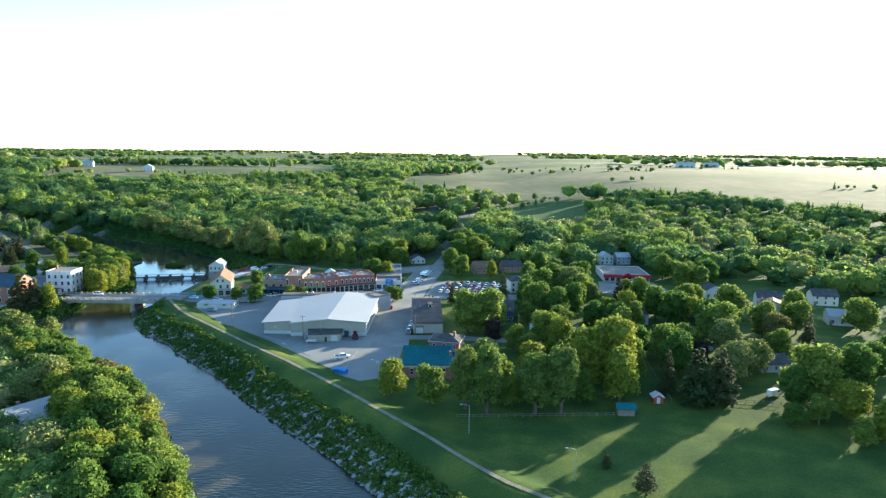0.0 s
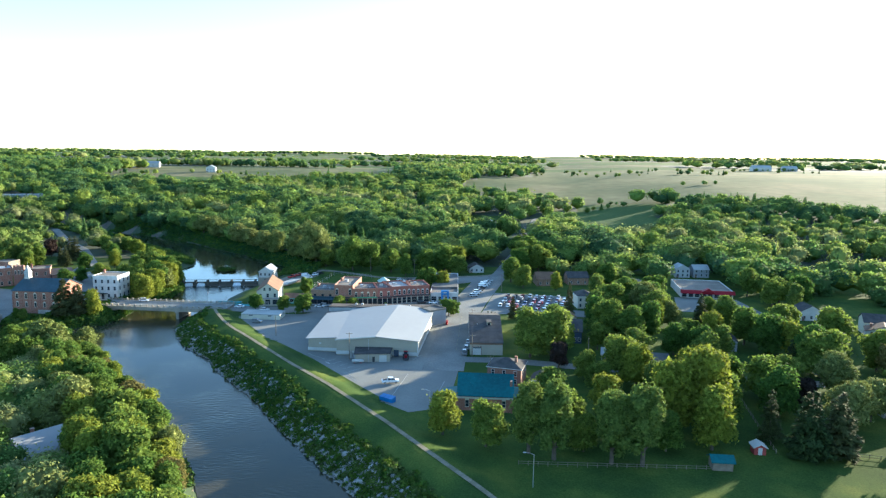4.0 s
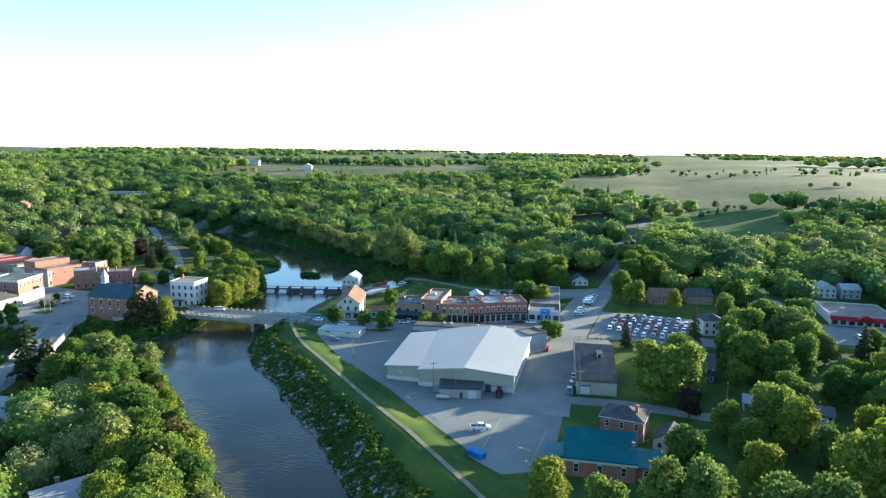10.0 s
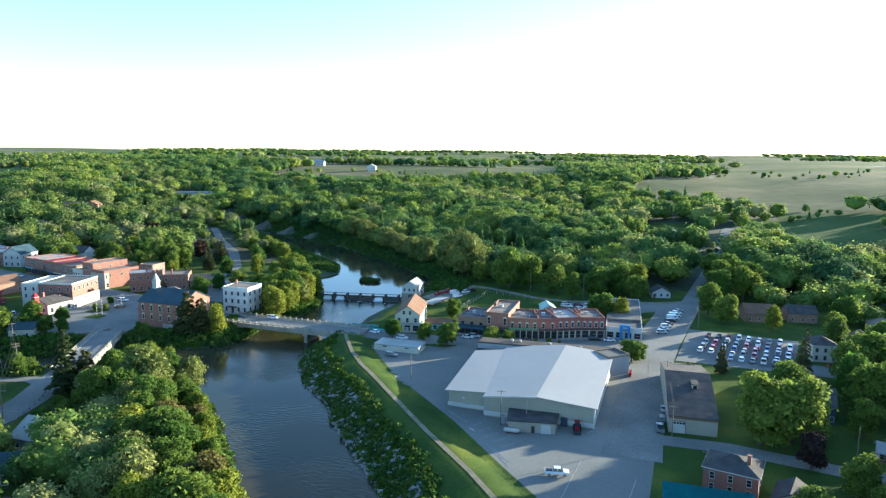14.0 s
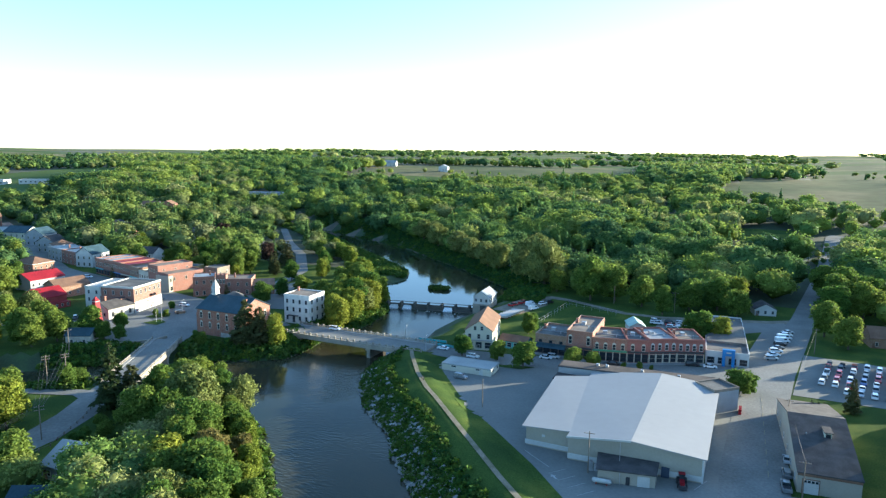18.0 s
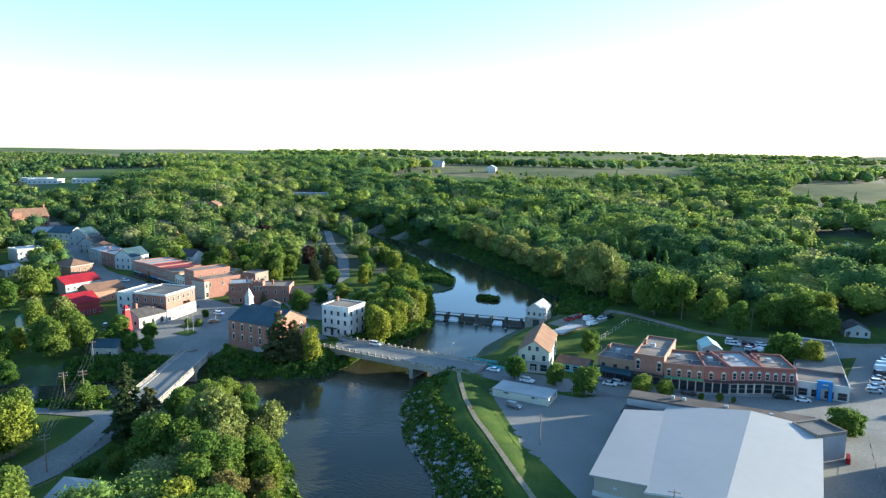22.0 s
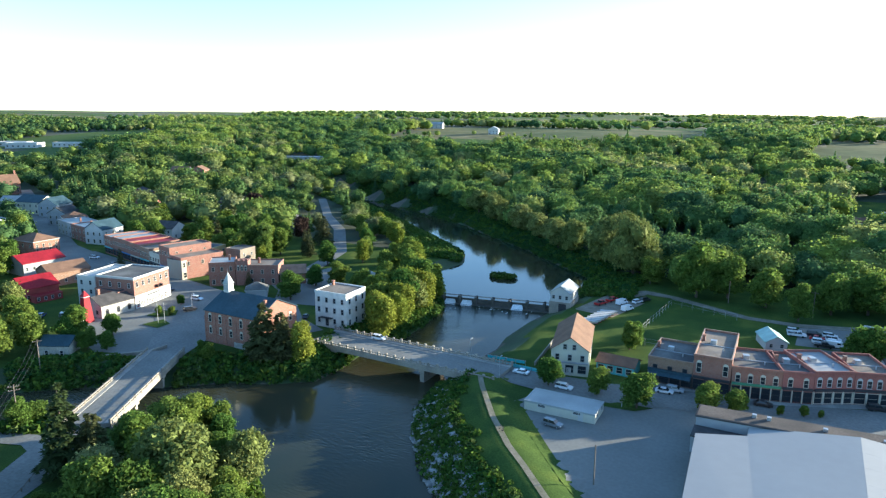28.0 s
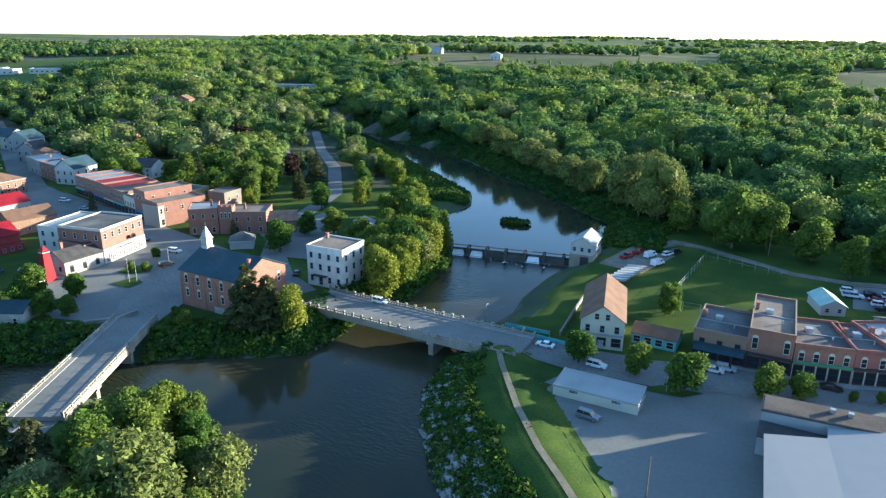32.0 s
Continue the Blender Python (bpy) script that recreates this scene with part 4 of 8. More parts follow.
# gabled shop house
r, w = building("gabled_shop", "cream clapboard shop house with a brown gable roof", "shop house", (-121.4, 319.2), (-111.2, 321.7), 24, 7.6, M_CREAM, M_BROWNROOF, "gable", 3.7, axis="y",
                wins=[("f", 3, 4.5, 1.0, 1.7), ("f", 3, 0.9, 2.2, 2.2), ("r", 5, 4.6, 0.9, 1.6)], frame_mat=M_GRAY, doors=[("f", 5.1, 1.1, 2.2, M_WHITE)])
window_at(r, pose(3.8, 0, 7.8), 0.9, 1.4, M_GRAY)
window_at(r, pose(6.4, 0, 7.8), 0.9, 1.4, M_GRAY)
MB().box(0.2, -0.5, 3.7, w - 0.2, 0, 4.1).obj("shop_cornice", M_GRAY, r)
building("turquoise_shop", "low shop with a dark brown roof and turquoise front", "shop", (-110.6, 327.8), (-99.8, 327.4), 7, 3.0, M_TURQ, M_BROWNROOF, "gable", 1.5, axis="x",
         wins=[("f", 4, 0.7, 1.6, 1.6)], frame_mat=M_WHITE)
# row of brick shops
SHOPS = [("brown brick shop with a dark shopfront", (-96, 327.1), (-84.2, 327.1), 17, 7.1, M_BRICK3, M_GRAYROOF, 3, M_DARK),
         ("tall brick shop with a tan flat roof", (-84.1, 327), (-74.7, 327.3), 24, 9.8, M_BRICK, M_TANROOF, 2, M_CREAM),
         ("red brick shop with pale arched windows", (-74.5, 327.3), (-62.7, 330), 16, 8.1, M_BRICK, M_GRAYROOF, 4, M_CREAM),
         ("narrow dark red brick shop", (-62.6, 330), (-55.5, 332.5), 15, 8.2, M_BRICK2, M_GRAYROOF, 2, M_CREAM),
         ("painted red brick shop with a white roof", (-55.4, 332.6), (-46.5, 337.7), 16, 8.6, M_BRICK2, M_WROOF, 4, M_WHITE),
         ("painted red brick corner shop", (-46.4, 337.7), (-37.5, 341), 15, 8.4, M_BRICK2, M_TANROOF, 4, M_WHITE)]
for q, (lb, p0, p1, dp, hh, wm, rm, n, fmt) in enumerate(SHOPS):
    up = hh - 3.5
    r, w = building("brick_shop", lb, "shop", p0, p1, dp, hh, wm, rm, parapet=0.7, group="brick shop row",
                    wins=[("f", n, up, 1.05, 1.9, q != 0), ("r", 3, up, 0.9, 1.6)] if q != 1 else [("r", 3, up, 0.9, 1.6)], frame_mat=fmt, chimneys=[(0.8, dp * 0.6, 1.6)])
    if q == 1:
        for u in (1.4, w - 1.4):
            window_at(r, pose(u, 0, 5.6), 1.1, 2.6, fmt, arch=True)
    front = [M_SLATE, M_DARK, M_GREENROOF, M_DARK, M_DARK, M_DARK][q]
    MB().box(0.1, -0.5, 3.9, w - 0.1, 0, 4.5).obj("shop_cornice", front, r)
    if q == 0:
        MB().hexa([(0.3, -1.5, 2.9), (w - 0.3, -1.5, 2.9), (w - 0.3, 0, 2.9), (0.3, 0, 2.9)], [(0.3, -0.2, 3.9), (w - 0.3, -0.2, 3.9), (w - 0.3, 0, 3.9), (0.3, 0, 3.9)]).obj("awning", M_SLATE, r, "dark navy awning")
    k = max(2, int(w / 2.4))
    for i in range(k):
        window_at(r, pose(w * (i + 0.5) / k, 0, 0.6), w / k - 0.6, 2.8, M_CREAM if q > 3 else M_DARK)
    for i in range(k + 1):
        MB().box(w * i / k - 0.12 if i else 0.02, -0.22, 0, w * i / k + 0.12 if i < k else w - 0.02, 0, 3.9).obj("shopfront_post", M_CREAM if q > 1 else M_DARK, r)
    for i in range(int(w / 0.8)):
        MB().box(0.3 + i * 0.8, -0.28, hh - 0.15, 0.6 + i * 0.8, 0, hh + 0.2).obj("bracket", wm, r)
    MB().box(0.1, -0.34, hh + 0.2, w - 0.1, 0.1, hh + 0.5).obj("cornice", wm, r)
    MB().box(w * 0.3, dp * 0.5, hh, w * 0.3 + 1.6, dp * 0.5 + 1.6, hh + 1.1).obj("roof_unit", M_METAL, r)
    MB().tube((w * 0.7, dp * 0.3, hh), (w * 0.7, dp * 0.3, hh + 0.9), 0.18, 0.18, 8).obj("roof_vent", M_METAL, r)
    MB().box(0.3, dp * 0.45, hh + 0.05, w - 0.3, dp * 0.45 + 0.3, hh + 0.22).obj("roof_curb", M_GRAY, r)
# dealership
r, w = building("dealership", "low white dealership showroom with a gray roof", "car showroom", (-37.1, 342.6), (-22.8, 343.7), 56, 4.6, M_WHITE, M_GRAYROOF, parapet=0.5,
                wins=[("f", 4, 0.6, 2.4, 2.2), ("r", 8, 1.0, 3.0, 2.2)], frame_mat=M_GRAY)
MB().box(0.3, 12, 4.7, w - 0.3, 46, 5.6).obj("raised_roof", M_GRAYROOF, r)
MB().box(5.5, -1.6, 0, 6.5, -0.1, 6.3).box(8.6, -1.6, 0, 9.6, -0.1, 6.3).box(6.5, -1.6, 4.0, 8.6, -0.1, 6.3).obj("entrance_portal", M_BLUE, r, "bright blue entrance portal")
MB().box(6.8, -1.66, 5.0, 8.4, -1.6, 5.4).obj("emblem", M_CREAM, r, "plain pale emblem bar")
# old mill
r, w = building("stone_mill", "white limestone mill of three storeys with a flat roof", "mill", (-207.9, 319.8), (-195, 320.4), 12, 11.8, M_LIME, M_TANROOF, parapet=0.4, z=0.6,
                wins=[("f", 4, 1.0, 0.9, 1.7), ("f", 4, 4.8, 0.9, 1.7), ("f", 4, 8.4, 0.9, 1.6), ("r", 3, 1.0, 0.9, 1.7), ("r", 3, 4.8, 0.9, 1.7), ("r", 3, 8.4, 0.9, 1.6)],
                frame_mat=M_GRAY, chimneys=[(1.0, 9.5, 1.6)])
MB().box(2.4, -1.2, 2.9, 7.4, 0, 3.15).obj("canopy", M_DARK, r)
MB().box(4.3, -0.12, 0.05, 5.5, 0.0, 2.4).obj("door", M_DARK, r)
# town hall
r, w = building("town_hall", "red brick town hall with a blue slate roof and cupola", "town hall", (-228.1, 289.5), (-205.6, 289.6), 18, 10.6, M_BRICK, M_SLATE, "gable", 4.4, axis="x", z=0.0,
                wins=[("f", 5, 3.2, 1.0, 1.9, True), ("f", 5, 7.0, 1.1, 2.2, True), ("r", 3, 6.6, 1.1, 2.2, True)], frame_mat=M_CREAM, chimneys=[(20.5, 6, 4.4)])
MB().box(0.7, 7.8, 13.0, 2.9, 10.0, 17.6).box(0.5, 7.6, 15.0, 3.1, 10.2, 15.25).obj("cupola", M_WHITE, r, "white wooden cupola")
MB().box(0.45, 7.55, 17.6, 3.15, 10.25, 17.85).hexa([(0.6, 7.7, 17.85), (3.0, 7.7, 17.85), (3.0, 10.1, 17.85), (0.6, 10.1, 17.85)], [(1.75, 8.85, 21.2), (1.85, 8.85, 21.2), (1.85, 8.95, 21.2), (1.75, 8.95, 21.2)]).tube((1.8, 8.9, 21.2), (1.8, 8.9, 22.6), 0.05, 0.03, 6).obj("spire", M_LIGHTROOF, r)
for x in (0.95, 1.95):
    MB().box(x, 7.74, 15.5, x + 0.65, 7.8, 17.2).obj("louvre", M_GRAY, r)
MB().box(w * 0.55, -0.16, -2.5, w + 0.1, 0, 1.8).obj("base_course", M_STONE, r, "pale rough stone base course")
for i in range(6):
    MB().box(i * w / 5 - 0.25, -0.12, 0, i * w / 5 + 0.25, 0.0, 8.8).obj("pilaster", M_BRICK, r)
# corner block of the main street
r, w = building("corner_block", "tall brick corner block with a painted mural wall", "shop", (-275.8, 298.9), (-280, 317.7), 17, 11.4, M_PINK, M_GRAYROOF, parapet=0.5, trim=M_WHITE,
                wins=[("f", 6, 8.2, 1.0, 1.7), ("l", 4, 8.0, 1.0, 1.7), ("r", 5, 8.2, 1.0, 1.7), ("r", 5, 4.8, 1.0, 1.7), ("r", 4, 0.8, 2.2, 2.2)], frame_mat=M_WHITE)
MB().box(-0.1, -0.25, 0, w + 0.1, 0, 4.9).obj("mural_wall", M_WHITE, r, "white painted mural wall")
for i in range(20):
    hgt = 0.9 + 0.35 * ((i * 7) % 4)
    MB().box(0.9 + i * 0.84, -0.30, 1.1, 1.35 + i * 0.84, -0.25, 1.1 + hgt).obj("mural_bar", M_DARK, r)
    if i % 3 == 0:
        MB().box(0.7 + i * 0.84, -0.30, 0.6, 1.9 + i * 0.84, -0.25, 1.0).obj("mural_bar", M_REDWALL, r)
MB().box(6.0, -0.30, 3.6, 13.0, -0.25, 4.1).obj("mural_title", M_DARK, r)
MB().box(11.5, -1.2, 5.6, 14.0, 0.0, 5.75).box(11.5, -1.2, 5.75, 11.58, 0, 6.7).box(13.92, -1.2, 5.75, 14.0, 0, 6.7).box(11.58, -1.2, 6.6, 13.92, -1.12, 6.7).obj("balcony", M_DARK, r)
building("white_block", "white-walled rear block with a pale flat roof", "shop", (-292.3, 294.6), (-296.8, 313.4), 8, 11.0, M_WHITE, M_LIGHTROOF, parapet=0.4, trim=M_WHITE, wins=[("l", 2, 8.0, 0.9, 1.5), ("l", 2, 4.6, 0.9, 1.5)], frame_mat=M_GRAY)
building("low_link", "low link building with a dark flat roof", "shop", (-279.2, 294.7), (-279.3, 298.4), 13, 6.8, M_PINK, M_DARKROOF, parapet=0.3)
building("stone_store", "low stone store with a dark brown gabled roof", "store", (-275.6, 285.3), (-275.5, 298.4), 10, 4.6, M_STONE, M_DARKROOF, "gable", 2.6, axis="x", wins=[("f", 3, 1.0, 1.0, 1.5, True), ("l", 2, 1.4, 0.9, 1.2)], frame_mat=M_DARK, chimneys=[(4, 7, 4.2)])
# shop row on the north side of the main street
ROW_A, ROW_B, N_ROW = Vector((-376, 356)), Vector((-296.4, 337.4)), 8
ROWW = [(M_BRICK, M_LIGHTROOF), (M_BRICK, M_LIGHTROOF), (M_BRICK, M_REDROOF), (M_BRICK, M_REDROOF), (M_BRICK3, M_TANROOF), (M_CREAM, M_TANROOF), (M_PINK, M_TANROOF), (M_PINK, M_TANROOF)]
for i in range(N_ROW):
    a, b = ROW_A.lerp(ROW_B, i / N_ROW), ROW_A.lerp(ROW_B, (i + 0.985) / N_ROW)
    hh = [8.8, 9.2, 9.4, 9.2, 8.8, 7.6, 12.2, 9.2][i]
    r, w = building("street_shop", ["red brick", "red brick", "red brick", "red brick", "brown brick", "cream rendered", "tall pink brick", "pale pink brick"][i] + " shop of two storeys on the main street", "shop", tuple(a), tuple(b), 20, hh,
                    ROWW[i][0], ROWW[i][1], parapet=0.5, wins=[("f", 4, hh - 3.3, 0.9, 1.6), ("r", 3, hh - 3.3, 0.9, 1.6)], frame_mat=M_CREAM, group="main street shops")
    for j in range(3):
        window_at(r, pose(w * (j + 0.5) / 3, 0, 0.6), w / 3 - 0.7, 2.3, M_DARK)
    MB().box(0.2, -0.4, 3.2, w - 0.2, 0, 3.7).obj("fascia", [M_TURQ, M_DARK, M_BLUE, M_CREAM][i % 4], r)
building("bank_corner", "pale stone corner building with a tan roof", "shop", (-296, 337.1), (-296.1, 350.1), 9, 8.0, M_BEIGE, M_TANROOF, parapet=0.5, wins=[("f", 5, 5.4, 1.0, 1.9), ("f", 4, 0.8, 1.6, 2.2)], frame_mat=M_CREAM)
building("yellow_rear", "pale yellow rear building with a tan roof", "shop", (-308.4, 359.2), (-310, 375.4), 12, 7.6, M_OCHRE, M_GRAYROOF, parapet=0.3, wins=[("f", 4, 4.6, 1.0, 1.5), ("f", 3, 1.0, 1.0, 1.5)], frame_mat=M_WHITE)
building("tan_rear", "tan brick rear wall of a shop", "shop", (-291.1, 366.3), (-291.5, 376.4), 9, 8.5, M_TANROOF, M_GRAYROOF, parapet=0.3, wins=[("f", 2, 5.0, 0.9, 1.5)], frame_mat=M_WHITE)
TOWN = []
TOWN += [("brick corner shop with a pale flat roof", (-277.7, 335.6), (-269.9, 342.7), 12, 9.6, M_BRICK, M_LIGHTROOF, "flat", 0, 3),
    ("pink brick block with a stepped roofline", (-269.7, 342.9), (-254.6, 352), 12, 8.2, M_PINK, M_TANROOF, "flat", 0, 4),
    ("low pink brick store with a dark roof", (-254.4, 352.8), (-246.3, 359.8), 13, 4.6, M_PINK, M_DARKROOF, "gable", 2.4, 3),
    ("white gabled shop house with a dark roof", (-405, 364.4), (-393.4, 366.9), 15, 8.2, M_WHITE, M_SLATE, "gabley", 4.2, 3),
    ("pink brick shop with a pale flat roof", (-425, 369.2), (-406, 365.5), 15, 8.0, M_PINK, M_LIGHTROOF, "flat", 0, 4),
    ("gray shop with a pale flat roof", (-447.1, 375), (-425.5, 369.8), 15, 7.6, M_GRAY, M_LIGHTROOF, "flat", 0, 4),
    ("gray gabled house with a dark roof", (-475, 385.9), (-463.1, 389.8), 14, 7.6, M_GRAY, M_DARKROOF, "gabley", 3.6, 3),
    ("pale house with a brown hipped roof", (-461.1, 385.8), (-449.2, 380.5), 13, 7.2, M_CREAM, M_BROWNROOF, "hip", 3.2, 3)]
TOWN += [("tan gabled house with a slate roof", (-535.2, 399.9), (-515, 404), 15, 8.0, M_CREAM, M_SLATE, "gable", 4.0, 4),
    ("gray house with steep gables", (-509, 400), (-495, 404), 14, 8.4, M_GRAY, M_SLATE, "gabley", 4.4, 3),
    ("red brick house with a brown hipped roof", (-399.3, 333.3), (-400.1, 346.9), 17, 6.6, M_BRICK, M_BROWNROOF, "hip", 3.2, 4),
    ("pale blue-gray roofed shed beside gardens", (-430.9, 314.5), (-434.3, 327.7), 12, 3.8, M_WHITE, M_LIGHTROOF, "gable", 2.0, 3)]
for lb, p0, p1, dp, hh, wm, rm, rt, rise, n in TOWN:
    r, w = building("town_block", lb, "house" if "house" in lb else "shop", p0, p1, dp, hh, wm, rm, rt.replace("gabley", "gable"), rise, axis="y" if rt == "gabley" else "x", frame_mat=M_CREAM if wm is not M_CREAM else M_GRAY,
                    wins=[("f", n, hh - 3.2, 0.9, 1.6), ("f", n, 0.9, 1.1, 1.8), ("r", 3, hh - 3.2, 0.9, 1.6), ("l", 3, hh - 3.2, 0.9, 1.6)] if hh > 6 else [("f", n, 1.0, 1.0, 1.4)], chimneys=[(w * 0.8, dp * 0.5, 2.2)] if rt == "flat" else [])
    if "stepped" in lb:
        MB().box(0.2, -0.4, 0, 5.2, 4.6, 10.6).obj("corner_tower", M_PINK, r)
        for i in range(3):
            MB().box(0.2 + i * 2.0, -0.45, 10.6, 1.2 + i * 2.0, 0.1, 11.3).obj("merlon", M_PINK, r)
            window_at(r, pose(1.2 + i * 1.5, -0.42, 6.4), 0.7, 1.8, M_CREAM, arch=True)
building("red_barn", "dark red timber store with a bright red metal roof", "barn", (-319.3, 283.5), (-317.9, 296.1), 14, 5.0, M_REDWALL, M_REDROOF, "gable", 3.4, axis="x", wins=[("f", 5, 1.2, 0.8, 1.2)], frame_mat=M_WHITE)
r, w = building("barn_porch", "low red-roofed lean-to of the timber store", "barn", (-314.4, 284.5), (-313.2, 294.5), 4, 2.6, M_REDWALL, M_REDROOF, parapet=0.1, wins=[("f", 4, 0.9, 0.8, 1.1)], frame_mat=M_WHITE)
building("gray_store", "gray building with a red metal roof", "store", (-360.1, 306.1), (-359.6, 324.7), 14, 5.6, M_GRAY, M_REDROOF, "gable", 3.0, axis="x", wins=[("f", 6, 2.4, 0.9, 1.3)], frame_mat=M_WHITE)
building("brown_store", "brick store with a brown gabled roof", "store", (-332.7, 301.5), (-330.4, 317.7), 13, 5.6, M_BRICK3, M_BROWNROOF, "gable", 3.0, axis="x", wins=[("f", 4, 1.4, 0.9, 1.2)])
building("green_roof_house", "small house with a green metal roof", "house", (-306.6, 257.5), (-305.7, 266.6), 10, 4.2, M_CREAM, M_GREENROOF, "gable", 2.8, axis="x", wins=[("f", 4, 1.0, 1.0, 1.2)])
building("stone_hut", "small stone hut with a slate roof by the river", "hut", (-259.9, 253.9), (-251.7, 258.2), 7.5, 4.4, M_STONE, M_SLATE, "gable", 2.0, axis="x", wins=[("f", 2, 1.2, 0.9, 1.6)], z=-0.6)
building("white_house", "white two-storey house among trees", "house", (-472.8, 344.3), (-471, 360.6), 14, 7.5, M_WHITE, M_LIGHTROOF, wins=[("f", 4, 4.4, 1, 1.5), ("f", 4, 1, 1, 1.5)], frame_mat=M_GRAY)
r, w = building("brick_hall", "large red brick church with a brown roof", "church", (-624, 424), (-618, 450), 17, 9.0, M_BRICK, M_BROWNROOF, "gable", 6.5, axis="x", wins=[("f", 6, 2.0, 1.2, 3.4, True)], frame_mat=M_CREAM)
MB().box(-2.0, -3.0, -2, 5.0, 4.0, 13.0).obj("tower", M_BRICK, r)
MB().hexa([(-2.3, -3.3, 13), (5.3, -3.3, 13), (5.3, 4.3, 13), (-2.3, 4.3, 13)], [(1.4, 0.4, 17), (1.6, 0.4, 17), (1.6, 0.6, 17), (1.4, 0.6, 17)]).obj("tower_roof", M_BROWNROOF, r)
MB().box(25, 8, 13, 26.2, 9.2, 18.5).obj("chimney", M_BRICK, r)
r, w = building("veranda_house", "dark gray house with a white veranda", "house", (-349, 451.2), (-338.3, 461.2), 12, 6.4, M_GRAY, M_DARKROOF, "hip", 3.0, wins=[("f", 4, 4.0, 1.0, 1.4), ("f", 4, 0.8, 1.2, 1.6)])
MB().box(-0.6, -2.4, 2.9, w + 0.6, -0.05, 3.2).obj("veranda_roof", M_LIGHTROOF, r)
for i in range(6):
    MB().box(-0.3 + i * w / 5, -2.2, 0, -0.1 + i * w / 5, -2.0, 2.9).obj("veranda_post", M_WHITE, r)
building("garden_pavilion", "small gray pavilion with a pyramid roof", "pavilion", (-252, 330.5), (-245.7, 335.7), 7, 3.0, M_GRAY, M_GRAYROOF, "hip", 2.6)
for p0, p1, dp, hh, lb in (((-1060, 668), (-1030, 690), 20, 6, "long pale warehouse among trees"), ((-1020, 655), (-985, 678), 22, 7, "long white warehouse with a pale roof"), ((-970, 690), (-940, 712), 16, 6, "pale pink warehouse at the field edge"),
                           ((-588, 708), (-530, 735), 12, 7, "long gray building among the trees")):
    building("warehouse", lb, "warehouse", p0, p1, dp, hh, M_GRAY if "gray" in lb else M_WHITE, M_LIGHTROOF, parapet=0.3, wins=[("f", 6, 2.0, 2.4, 1.6)])
    if dp > 12:
        KEEP.append(((p0[0] + p1[0]) / 2 + 22, (p0[1] + p1[1]) / 2 - 24, 30))
# red timber tower
tw = empty("red_tower", pose(-276.8, 280.5, 1.0))
tagged(tw, "slim red boarded tower tapering to a point", "tower")
MB().hexa([(-1.7, -1.7, -0.5), (1.7, -1.7, -0.5), (1.7, 1.7, -0.5), (-1.7, 1.7, -0.5)], [(-1.0, -1.0, 9.0), (1.0, -1.0, 9.0), (1.0, 1.0, 9.0), (-1.0, 1.0, 9.0)]).obj("shaft", M_REDROOF, tw)
MB().box(-1.15, -1.15, 9.0, 1.15, 1.15, 9.25).obj("cornice", M_WHITE, tw)
MB().hexa([(-1.2, -1.2, 9.25), (1.2, -1.2, 9.25), (1.2, 1.2, 9.25), (-1.2, 1.2, 9.25)], [(-0.05, -0.05, 11.2), (0.05, -0.05, 11.2), (0.05, 0.05, 11.2), (-0.05, 0.05, 11.2)]).obj("cap", M_REDROOF, tw)
KEEP.append((-286, 283, 4))
KEEP.append((-171.4, 203.7, 10))
KEEP.append((-176.8, 196.6, 8))
# gate house at the dam
r, w = building("gate_house", "white gate house on a concrete base beside the dam", "gate house", (-146, 386), (-138.3, 386.6), 13, 6.4, M_WHITE, M_LIGHTROOF, "gable", 2.6, axis="y", z=-1.5,
                wins=[("f", 3, 4.0, 0.9, 1.3), ("l", 4, 4.0, 0.9, 1.3), ("r", 4, 4.0, 0.9, 1.3)], frame_mat=M_GRAY)
MB().box(-0.3, -0.3, -4, w + 0.3, 13.3, 2.8).obj("base", M_CONC, r)
MB().box(3.4, -0.4, -1.2, 6.4, -0.28, 2.2).obj("sluice_opening", M_DARK, r)
building("garden_hut", "small white hut with a pale green metal roof", "hut", (-68.9, 371.5), (-62.8, 373.7), 10, 2.8, M_WHITE, material("pale_green_roof", (0.38, 0.55, 0.48), None, 0.3, 0.5), "gable", 1.8, axis="y", wins=[("f", 2, 1.0, 0.9, 1.1)])
building("rear_shed", "gray shed behind the shops", "shed", (-54.4, 362), (-46.5, 364.6), 7, 3.2, M_GRAY, M_GRAYROOF, "gable", 1.2, axis="x")
# east side
building("corner_house", "cream two-storey house with a dark hipped roof", "house", (38, 338.4), (46.6, 339.8), 10, 6.4, M_CREAM, M_DARKROOF, "hip", 2.4, wins=[("f", 3, 3.8, 0.9, 1.4), ("f", 3, 0.9, 0.9, 1.5), ("r", 3, 3.8, 0.9, 1.4)], frame_mat=M_GRAY)
r, w = building("red_store", "low white store with a red front canopy", "store", (97.5, 374.1), (124.5, 372.6), 32, 4.0, M_WHITE, M_TANROOF, parapet=0.4, wins=[("f", 8, 0.6, 2.2, 2.0)], frame_mat=M_GRAY)
MB().hexa([(-0.5, -2.6, 2.9), (w + 0.5, -2.6, 2.9), (w + 0.5, 0, 2.9), (-0.5, 0, 2.9)], [(-0.5, -1.0, 4.6), (w + 0.5, -1.0, 4.6), (w + 0.5, 0, 4.6), (-0.5, 0, 4.6)]).obj("canopy", M_REDROOF, r, "red sloping canopy")
